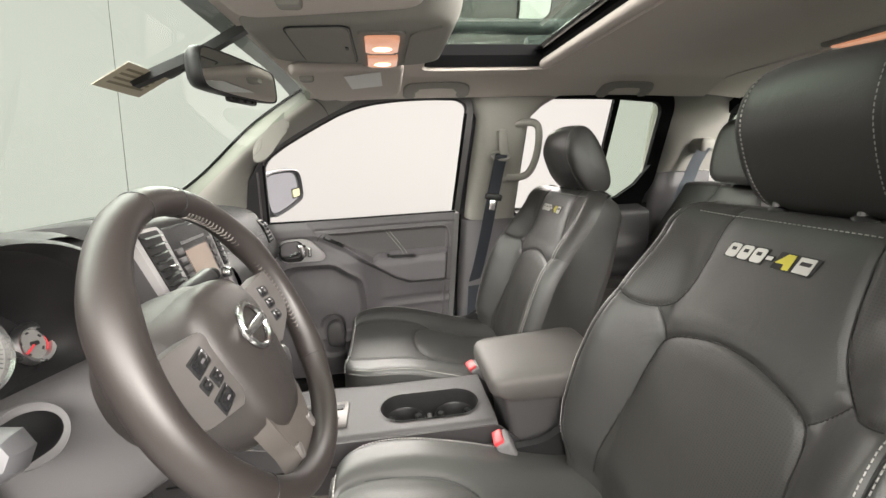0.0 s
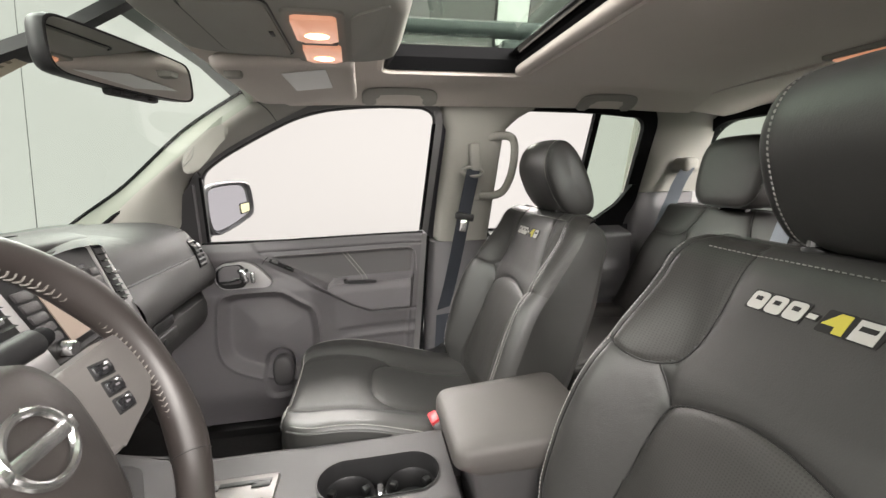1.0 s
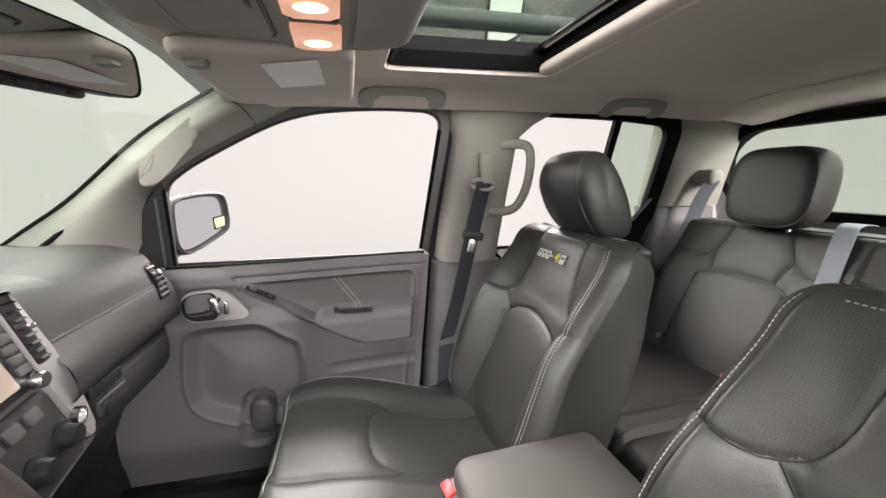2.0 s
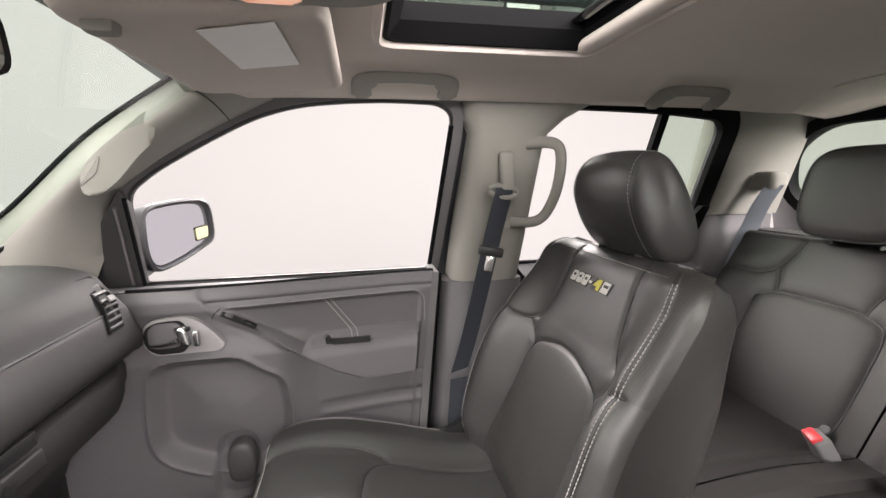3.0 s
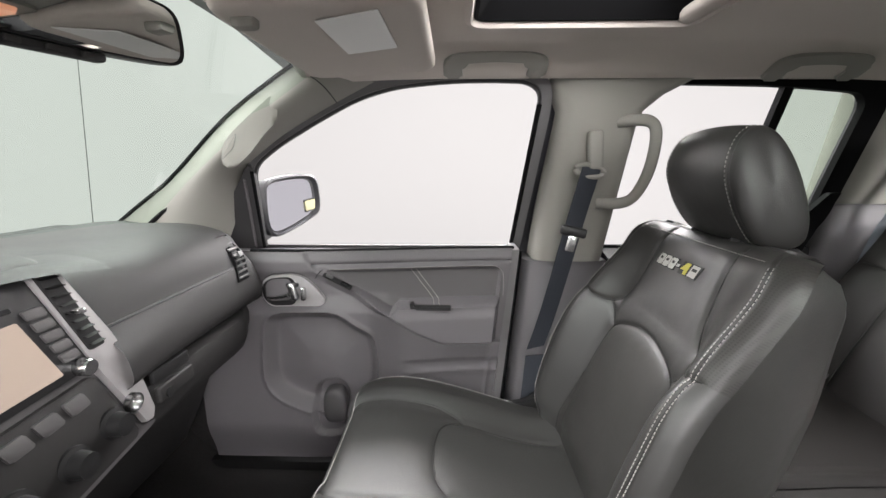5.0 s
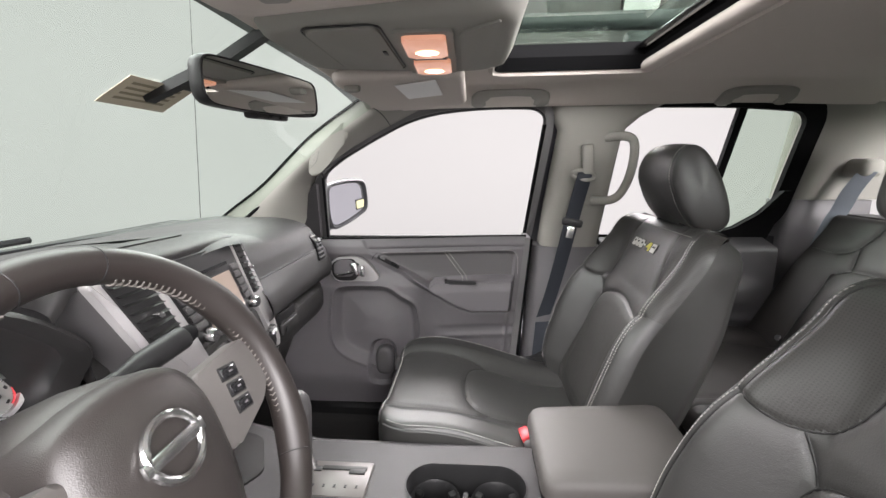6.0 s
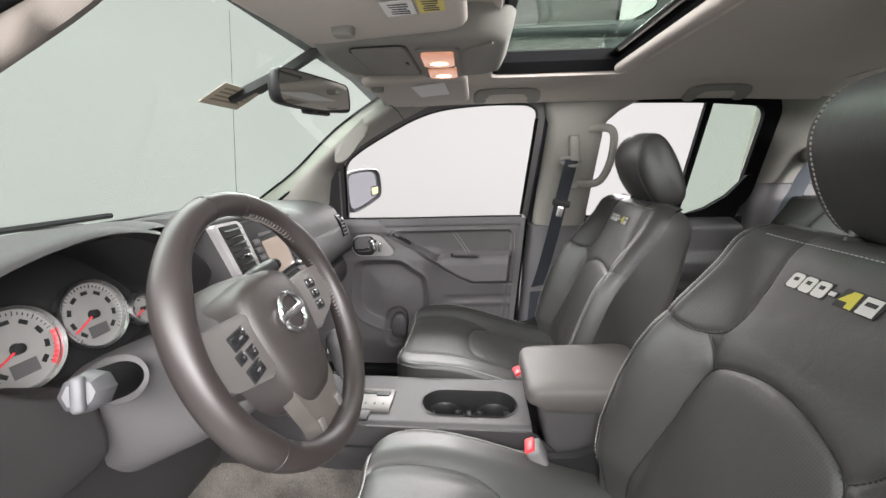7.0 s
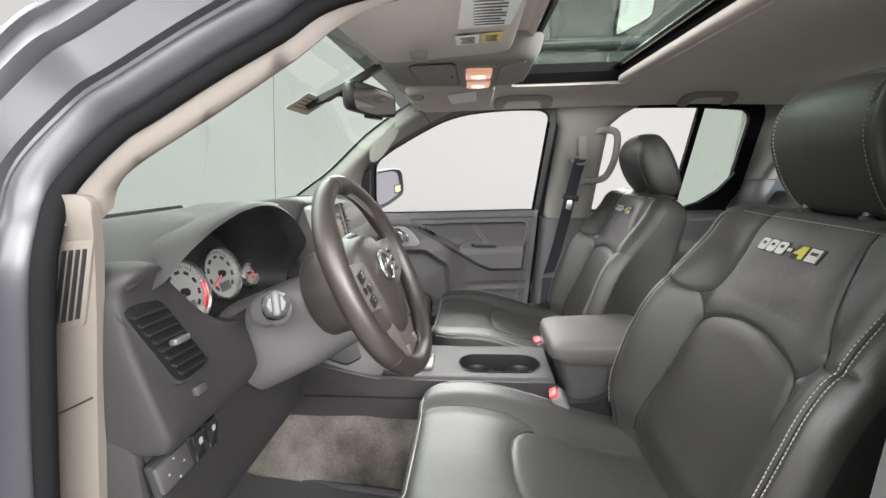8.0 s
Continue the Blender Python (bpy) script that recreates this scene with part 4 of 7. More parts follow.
def headrest_seam(w, h, d, sg):
    ring = head_ring(0.945 * sg, 0.80 * w, h, d)
    n = len(ring)
    return [ring[(k - 6) % n] + Vector((-0.0008, 0, 0)) for k in range(0, n // 2 + 2)]


front_seat(C + 0.355, "black leather passenger seat with perforated panels and grey stitching", "front seats")
seat_d = front_seat(C - 0.356, "black leather driver seat with perforated panels and grey stitching", "front seats", 0.022)
seat_d.location += Vector((0.014, 0, 0.005))

# ---------------------------------------------------------------- passenger door
def front_door():
    door = thing("passenger_door", (-0.35, 0.74, 0.66), "closed passenger door with grey moulded trim", "car door")
    INSET = rounded([(-0.468, 1.2335), (-0.030, 1.2335), (-0.027, 1.100), (-0.300, 1.100)], [0.004, 0.022, 0.01, 0.01], 5)
    POCKET = spline([(-0.622, 1.070, 0), (-0.612, 1.112, 0), (-0.575, 1.129, 0), (-0.465, 1.129, 0), (-0.431, 1.118, 0), (-0.395, 1.092, 0), (-0.358, 1.066, 0), (-0.345, 1.030, 0), (-0.339, 0.955, 0), (-0.36, 0.87, 0), (-0.44, 0.845, 0), (-0.525, 0.868, 0), (-0.60, 0.905, 0), (-0.628, 0.960, 0)], 5, closed=True)
    POCKET = [(p.x, p.y) for p in POCKET]
    CUP = [(p.x, p.y) for p in spline([(-0.508, 0.885, 0), (-0.496, 0.922, 0), (-0.462, 0.935, 0), (-0.434, 0.918, 0), (-0.425, 0.872, 0), (-0.430, 0.805, 0), (-0.465, 0.790, 0), (-0.502, 0.805, 0)], 5, closed=True)]
    DIAG_UP = [(-0.500, 1.243), (-0.487, 1.236), (-0.39, 1.183), (-0.305, 1.133), (-0.288, 1.149), (-0.02, 1.151)]
    DIAG_LO = [(-0.500, 1.226), (-0.487, 1.218), (-0.396, 1.168), (-0.303, 1.110), (-0.231, 1.064), (-0.17, 1.037), (-0.02, 1.035)]
    BEZEL = rounded([(-0.608, 1.222), (-0.548, 1.227), (-0.522, 1.218), (-0.498, 1.196), (-0.470, 1.158), (-0.484, 1.145), (-0.605, 1.143), (-0.629, 1.162), (-0.629, 1.205)], 0.016, 5)

    def sd(p, poly):
        d = near(p, poly + [poly[0]])
        return d if inside(p, poly) else -d

    def lerp_chain(chain, x):
        if x <= chain[0][0]:
            return chain[0][1]
        for (a, b), (c, d) in zip(chain, chain[1:]):
            if x <= c:
                return b + (d - b) * (x - a) / (c - a)
        return chain[-1][1]

    def base(x):
        return 0.722 - 0.056 * (1 - ease(-0.55, 0.0, x))

    def depth(x, z):
        y = base(x)
        # belt rail under the glass, with a groove below it
        y += 0.012 * ease(1.254, 1.279, z)
        y += 0.0045 * math.exp(-((z - 1.2495) / 0.0030) ** 2) if x > -0.505 else 0
        # raised front corner at the mirror foot
        k = x + 0.525 + (1.279 - z) * -0.76
        y -= 0.007 * ease(0.004, -0.006, k) * ease(1.215, 1.236, z)
        # inset upper panel, framed by a soft lip
        up, lo = lerp_chain(DIAG_UP, x), lerp_chain(DIAG_LO, x)
        if z > up - 0.004 and x > -0.50:
            k = min(sd((x, z), INSET), z - up + 0.004)
            y += 0.008 * ease(0.0, 0.006, k)
            y -= 0.003 * math.exp(-((k + 0.003) / 0.0025) ** 2)
        # diagonal rib that swells into the armrest
        if x > -0.505:
            rise = (0.010 + 0.046 * ease(-0.42, -0.27, x)) * ease(-0.505, -0.470, x) * ease(-0.022, -0.036, x)
            y -= rise * ease(up + 0.001, up - 0.007, z) * (0.90 + 0.10 * ease(up - 0.01, up - 0.04, z)) * ease(lo - 0.010, lo + 0.014, z)
            y += 0.003 * math.exp(-((z - lo + 0.010) / 0.004) ** 2) * ease(-0.50, -0.44, x)
        # lower panel swells round the map pocket
        y -= 0.022 * ease(1.175, 1.125, z) * (1 - ease(-0.37, -0.27, x))
        k = sd((x, z), POCKET)
        y += 0.034 * ease(-0.006, 0.026, k) - 0.012 * ease(0.03, 0.12, k)
        y -= 0.005 * math.exp(-((k + 0.004) / 0.006) ** 2)
        k = sd((x, z), CUP)
        y += 0.020 * ease(-0.008, 0.004, k)
        # recess round the handle
        k = sd((x, z), BEZEL)
        y += 0.006 * ease(-0.006, 0.002, k)
        # moulded ribs in the lower rear
        if x > -0.32:
            y += 0.005 * ease(0.985, 0.970, z) * ease(-0.30, -0.24, x) - 0.005 * math.exp(-((z - 0.945) / 0.010) ** 2) * ease(-0.30, -0.22, x)
        y -= 0.004 * math.exp(-((x + 0.030) / 0.006) ** 2) * ease(1.03, 1.0, z)
        # the foot of the panel turns out
        y += 0.03 * ease(0.83, 0.70, z)
        return y
    NX, NZ = 190, 150
    X0, X1, Z0, Z1 = -0.80, -0.004, 0.705, 1.2795
    pts = [[None] * (NZ + 1) for _ in range(NX + 1)]
    for i in range(NX + 1):
        for j in range(NZ + 1):
            u, v = i / NX, j / NZ
            x, z = X0 + (X1 - X0) * u, Z0 + (Z1 - Z0) * v
            pts[i][j] = (x - 0.060 * (1 - v) * u * u, depth(x, z), z, x)
    for name, dark, material, lab in (("door_panel", False, DOOR, "grey moulded plastic door panel"), ("door_insert", True, INSERT, "dark grey padded vinyl door insert")):
        bm = bmesh.new()
        idx = {}

        def V(i, j):
            if (i, j) not in idx:
                idx[i, j] = bm.verts.new(pts[i][j][:3])
            return idx[i, j]
        for i in range(NX):
            for j in range(NZ):
                x, z = (pts[i][j][3] + pts[i + 1][j][3]) / 2, (pts[i][j][2] + pts[i][j + 1][2]) / 2
                flat = sd((x, z), INSET) > 0.004 and z > lerp_chain(DIAG_UP, x) + 0.002
                if flat == dark:
                    bm.faces.new((V(i, j), V(i + 1, j), V(i + 1, j + 1), V(i, j + 1)))
        part(name, bm, material, door, lab, angle=40)
    # the shelf behind the belt rail falls to the glass
    bm = sheet(40, 3, lambda u, v: Vector((-0.80 + 0.80 * u, base(-0.80 + 0.80 * u) + 0.012 + (0.845 - base(-0.80 + 0.80 * u) - 0.012) * v, 1.2795 - 0.026 * v)))
    part("door_shelf", bm, DOOR, door)
    part("sill_strip", tube([Vector((-0.66 + 0.66 * i / 30, base(-0.66 + 0.66 * i / 30) + 0.017, 1.2805)) for i in range(31)], 0.0042, 8), RUBBER, door, "black rubber strip under the glass")
    # Black panel stands for the shade below the door and hides the skin.
    part("door_foot", prism([(-0.84, 0.60), (-0.05, 0.60), (-0.05, 0.80), (-0.84, 0.80)], 0.0, 0.03, lambda p, q, d: Vector((p, 0.765 + d, q))), SHADED_CARPET, door, "black panel for the shade below the door")
    # rear edge of the door, with its seal
    part("door_edge", prism([(-0.006, 1.276), (-0.066, 0.66), (-0.045, 0.66), (0.012, 1.276)], 0.0, 0.10, lambda p, q, d: Vector((p + 0.001, 0.727 + d, q))), DOOR_DARK, door, "dark door edge")
    part("door_seal", tube(spline([(0.014, 0.742, 1.270), (-0.015, 0.740, 0.95), (-0.042, 0.740, 0.66)], 8), 0.009, 8), RUBBER, door, "black rubber door seal")
    # sail at the mirror foot, with the glass channel beside it
    part("mirror_sail", prism([(-0.80, 1.25), (-0.69, 1.262), (-0.655, 1.46), (-0.66, 1.49), (-0.74, 1.40)], 0.0, 0.02, lambda p, q, d: Vector((p, glass_y(q) - 0.02 + d, q)), bevel=0.004), SAIL, door, "dark grey plastic mirror sail")
    part("glass_channel", tube([Vector((-0.692 + 0.036 * k / 8, glass_y(1.262 + 0.21 * k / 8) - 0.022, 1.262 + 0.21 * k / 8)) for k in range(9)], 0.0045, 8), RUBBER, door, "black rubber glass channel")
    part("sail_lip", tube([Vector((-0.715 + 0.034 * k / 8, glass_y(1.262 + 0.19 * k / 8) - 0.022, 1.262 + 0.19 * k / 8)) for k in range(9)], 0.0035, 8), DOOR, door, "grey moulded lip of the sail")
    part("door_skin", prism([(-0.86, 0.56), (0.0, 0.56), (0.02, 1.25), (-0.84, 1.25)], 0.0, 0.02, lambda p, q, d: Vector((p, 0.86 + d, q))), BODY, door, "slate blue painted outer skin")
    # double seam across the inset, and the stitched edge
    bm = bmesh.new()
    for o in (-0.005, 0.008):
        path = [Vector((x, depth(x, z) - 0.0008, z)) for x, z in ((-0.258 + o + 0.060 * t, 1.231 - 0.086 * t) for t in (i / 14 for i in range(15)))]
        stitches(path, (0, -1, 0), 0.005, 0.0018, 0.0017, bm)
    tagged(part("stitching", bm, THREAD, door, "pale double seam stitching"), kind="stuff")
    edge = [(-0.462 + 0.410 * i / 40, 1.2365) for i in range(41)] + [(-0.046, 1.235), (-0.036, 1.229), (-0.0285, 1.219)] + [(-0.0265, 1.21 - 0.055 * i / 8) for i in range(9)]
    bm = stitches([Vector((x, depth(x, z) - 0.0008, z)) for x, z in edge], (0, -1, 0), 0.0045, 0.002, 0.0012)
    tagged(part("stitching", bm, THREAD, door, "pale seam stitching"), kind="stuff")
    seam = [(-0.496, 1.214), (-0.489, 1.226), (-0.478, 1.236)]
    part("panel_joint", tube([Vector((x, depth(x, z) - 0.0004, z)) for x, z in seam], 0.0014, 6), BLACK, door, "dark joint in the door trim")
    # pull notch in the armrest: a black block stands for the shade inside
    notch = rounded([(-0.260, 1.139), (-0.162, 1.139), (-0.162, 1.147), (-0.252, 1.147), (-0.254, 1.156), (-0.262, 1.156)], 0.002, 3)
    part("pull_notch_shade", prism(notch, 0.0, 0.02, lambda p, q, d: Vector((p, depth(-0.2, 1.125) - 0.003 + d, q))), BLACK, door, "black block for the shade in the pull notch")
    # inner handle: bezel, bowl and chrome lever
    hole = rounded([(-0.604, 1.217), (-0.556, 1.220), (-0.543, 1.208), (-0.541, 1.162), (-0.552, 1.148), (-0.604, 1.147), (-0.625, 1.165), (-0.625, 1.202)], 0.014, 5)
    plate = rounded([(-0.600, 1.211), (-0.562, 1.212), (-0.557, 1.206), (-0.557, 1.166), (-0.604, 1.164), (-0.612, 1.172), (-0.612, 1.200)], 0.010, 5)
    part("handle_bezel", prism(BEZEL, 0.0, 0.014, lambda p, q, d: Vector((p, base(p) + 0.004 - d, q)), bevel=0.004), SILVER, door, "silver handle bezel")
    part("handle_bowl", prism(hole, 0.0, 0.0022, lambda p, q, d: Vector((p, base(p) - 0.0095 - d, q)), bevel=0.001), BLACK, door, "black handle bowl")
    part("bowl_plate", prism(swell(plate, 0.004), 0.0, 0.0035, lambda p, q, d: Vector((p, base(p) - 0.0110 - d, q)), bevel=0.001), DOOR, door, "grey plate behind the lever")
    lever = tube(spline([(-0.610, 0.646, 1.170), (-0.585, 0.642, 1.172), (-0.556, 0.640, 1.180)], 6), lambda t: 0.0045 + 0.003 * t, 12, flat=(1.2, 0.8))
    rbox((0.020, 0.014, 0.044), m=Matrix.Translation((-0.545, 0.643, 1.186)) @ Matrix.Rotation(radians(-14), 4, "Y"), r=0.006, seg=3, bm=lever)
    part("door_handle", lever, CHROME, door, "chrome door lever")
    part("lever_stem", rbox((0.030, 0.010, 0.010), (-0.548, 0.648, 1.202), r=0.003), BLACK, door, "black lever stem")
    part("lock_knob", rbox((0.013, 0.012, 0.034), (-0.522, 0.648, 1.180), r=0.004, seg=3), CHROME, door, "chrome lock tab")
    # window switch on the rib
    sx, sz = -0.442, 1.207
    m = axes((sx, depth(sx, sz - 0.008) + 0.001, sz), (0.88, 0.02, -0.475), (0.2, 0.8, 0.5))
    part("switch_plate", rbox((0.078, 0.014, 0.007), m=m, r=0.003), BLACK, door, "black window switch plate")
    part("window_switch", rbox((0.022, 0.010, 0.008), m=m @ Matrix.Translation((0.020, 0, 0.003)), r=0.003), GLOSS, door, "black window switch")
    part("lock_switch", rbox((0.018, 0.009, 0.007), m=m @ Matrix.Translation((-0.022, 0, 0.003)), r=0.003), STEEL, door, "grey lock switch")
    # moulded bottle cup standing in its recess
    out = spline([(-0.497, 0.880, 0), (-0.486, 0.908, 0), (-0.462, 0.916, 0), (-0.443, 0.904, 0), (-0.435, 0.870, 0), (-0.438, 0.826, 0), (-0.464, 0.816, 0), (-0.492, 0.828, 0)], 5, closed=True)
    by = depth(-0.466, 0.86)
    rings = [[Vector((-0.466 + (p.x + 0.466) * k, by + 0.004 - d, 0.865 + (p.y - 0.865) * k)) for p in out] for k, d in ((1.0, 0.0), (1.0, 0.018), (0.97, 0.026), (0.90, 0.031), (0.7, 0.034), (0.2, 0.035))]
    part("bottle_cup", loft(rings), DASH_LOW, door, "dark moulded bottle holder", angle=60)
    return door


front_door()


def rear_door():
    door = thing("rear_car_door", (0.55, 0.76, 0.66), "closed rear door with dark grey trim", "car door")

    def depth(x, z):
        y = 0.752
        y += 0.085 * ease(1.235, 1.266, z)
        y -= 0.016 * ease(1.15, 1.10, z) * ease(1.02, 1.07, z) * ease(0.40, 0.55, x) * ease(0.80, 0.70, x)
        y += 0.015 * ease(1.0, 0.97, z)
        return y
    bm = sheet(60, 80, lambda u, v: Vector((0.255 + 0.54 * u, depth(0.255 + 0.54 * u, 0.66 + 0.61 * v), 0.66 + 0.61 * v)))
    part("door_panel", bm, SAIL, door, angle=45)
    part("door_skin", prism([(0.27, 0.56), (0.86, 0.56), (0.88, 1.26), (0.27, 1.26)], 0.0, 0.02, lambda p, q, d: Vector((p, 0.865 + d, q))), BODY, door, "slate blue painted outer skin")
    part("sill_strip", rbox((0.50, 0.012, 0.012), (0.50, 0.838, 1.262), r=0.004), RUBBER, door)
    part("corner_filler", prism([(0.60, 1.255), (0.81, 1.255), (0.81, 1.42), (0.785, 1.42), (0.748, 1.345), (0.690, 1.296), (0.61, 1.268)], 0.0, 0.02, lambda p, q, d: Vector((p, glass_y(q) - 0.015 + d, q)), bevel=0.003), RUBBER, door, "black corner filler")
    return door


rear_door()


# ---------------------------------------------------------------- dashboard
def dash_section(s):
    """The dashboard's outline (x, z) at a place across the car; s is y."""
    end = ease(0.45, 0.70, s)
    mid = math.exp(-((s - C) / 0.22) ** 2)
    f = 0.02 * mid
    return [(-1.23, 1.30), (-1.14, 1.335), (-0.98, 1.352), (-0.82, 1.358 + 0.012 * mid), (-0.735, 1.352 + 0.018 * mid), (-0.680, 1.333 + 0.02 * mid), (-0.650 - 0.01 * end, 1.305), (-0.634, 1.272), (-0.627, 1.262), (-0.617 + f, 1.238), (-0.608 + f, 1.210), (-0.612 + f, 1.188), (-0.635, 1.172), (-0.70, 1.162)]


def dashboard():
    dash = thing("dashboard", (-0.80, C, 1.10), "dark grey moulded dashboard with silver centre trim", "dashboard")
    ys = [0.205 + (0.695 - 0.205) * i / 26 for i in range(27)]
    rows = []
    for y in ys:
        sec = dash_section(y)
        k = ease(0.60, 0.70, y)
        row = [Vector((x - 0.03 * k * (1 if x > -0.9 else 0), y, z - 0.035 * k * k * (1 if x > -0.9 else 0))) for x, z in sec]
        rows.append(row)
    fine = [[p for p in spline(r, 4)] for r in rows]
    part("airbag_cover", loft(fine, closed=False, cap=False), DASH, dash, "dark grey padded passenger dash", angle=30)
    part("dash_joint", tube([Vector((-0.6325, 0.21 + 0.40 * i / 20, 1.2695)) for i in range(21)], 0.0022, 6), BLACK, dash, "dark joint along the padded dash")
    # end cap beside the door
    bm = bmesh.new()
    bm.faces.new([bm.verts.new(p) for p in fine[-1]])
    part("end_cap", bm, DASH, dash)
    # top pad from the middle to the driver's end
    ys = [0.205 - (0.205 + 0.604) * i / 40 for i in range(41)]

    def top_sec(y):
        hood = math.exp(-(max(0, abs(y + 0.375) - 0.10) / 0.075) ** 2)
        mid = math.exp(-((y - C) / 0.18) ** 2)
        return [(-1.23, 1.30), (-1.14, 1.335), (-0.98, 1.350), (-0.84, 1.356 + 0.03 * hood), (-0.74, 1.356 + 0.043 * hood + 0.02 * mid), (-0.67, 1.360 + 0.046 * hood + 0.028 * mid), (-0.62, 1.352 + 0.052 * hood + 0.03 * mid), (-0.600, 1.338 + 0.060 * hood + 0.035 * mid)]
    part("dash_top", loft([spline([Vector((x, y, z)) for x, z in top_sec(y)], 4) for y in ys], closed=False, cap=False), DASH, dash, "dark grey soft dash top", angle=40)
    # glovebox
    gb = bmesh.new()
    rows = []
    for i in range(13):
        y = 0.215 + 0.43 * i / 12
        k = ease(0.52, 0.66, y)
        rows.append([Vector((x - 0.05 * k, y, z)) for x, z in ((-0.72, 1.168), (-0.640, 1.166), (-0.619, 1.157), (-0.611, 1.138), (-0.612, 1.112), (-0.621, 1.092), (-0.648, 1.080), (-0.695, 1.060), (-0.715, 1.00), (-0.74, 0.94), (-0.78, 0.86))])
    part("glovebox", loft(rows, closed=False, cap=False), DASH, dash, "grey glovebox lid", angle=40)
    m = axes((-0.609, 0.300, 1.140), (0, 1, 0), (-0.05, 0, 1))
    latch = part("glovebox_latch", rbox((0.084, 0.026, 0.010), m=m, r=0.004, seg=3), DASH, dash, "grey glovebox latch")
    part("lock_barrel", lathe([(0.0005, 0), (0.008, 0), (0.008, 0.004), (0.0005, 0.004)], m @ Matrix.Translation((-0.022, -0.004, 0.004)), 16), BLACK, latch)
    # Black block stands for the shade under the pad, over the latch.
    part("latch_shade", rbox((0.085, 0.022, 0.010), m=m @ Matrix.Translation((0, 0.029, -0.004)), r=0.004), BLACK, dash, "black block for the shade over the latch")
    # passenger side vent: a bent strip of blades set into the curve of the dash
    def V(p, q, d):
        z = 1.331 - 0.090 * q
        x = -0.680 + 0.034 * ease(0.0, 0.55, q) + 0.012 * q + 0.018 * q * q
        nx, nz = 0.72 + 0.26 * q, 0.69 - 0.45 * q
        return Vector((x + nx * d, 0.592 - 0.012 * q - 0.026 * q * q + p, z + nz * d))
    edge = [(-0.021, 0.1 * k) for k in range(11)] + [(0.021, 1.0 - 0.1 * k) for k in range(11)]
    part("vent_frame", prism(edge, -0.02, 0.0025, V), RUBBER, dash, "black side vent")
    for k in range(8):
        q = 0.07 + 0.122 * k
        part("vent_blade", prism([(-0.0185, q - 0.022), (0.0185, q - 0.022), (0.0185, q + 0.022), (-0.0185, q + 0.022)], -0.002, 0.0045, V, bevel=0.001, seg=1), SAIL, dash)
    part("vent_tab", prism([(-0.002, 0.40), (0.014, 0.40), (0.014, 0.50), (-0.002, 0.50)], 0.004, 0.008, V, bevel=0.0015), DASH_LOW, dash)
    centre_stack(dash)
    cluster(dash)
    lower_driver(dash)
    return dash


def patch(tl, tr, bl, br):
    tl, tr, bl, br = map(Vector, (tl, tr, bl, br))
    nrm = ((tr - tl).cross(bl - tl)).normalized()
    if nrm.x < 0:
        nrm = -nrm

    def f(a, b, d=0.0):
        return tl.lerp(tr, a).lerp(bl.lerp(br, a), b) + nrm * d
    return f


STACK = patch((-0.573, -0.225, 1.395), (-0.632, 0.150, 1.376), (-0.566, -0.065, 1.10), (-0.616, 0.262, 1.10))


def on_stack(outline, a, b, bevel=0.0):
    return prism(outline, a, b, lambda p, q, d: STACK(p, q, d), bevel=bevel)


def bar(a0, a1, b0, b1, r=0.012):
    return rounded([(a0, b0), (a1, b0), (a1, b1), (a0, b1)], r, 4)


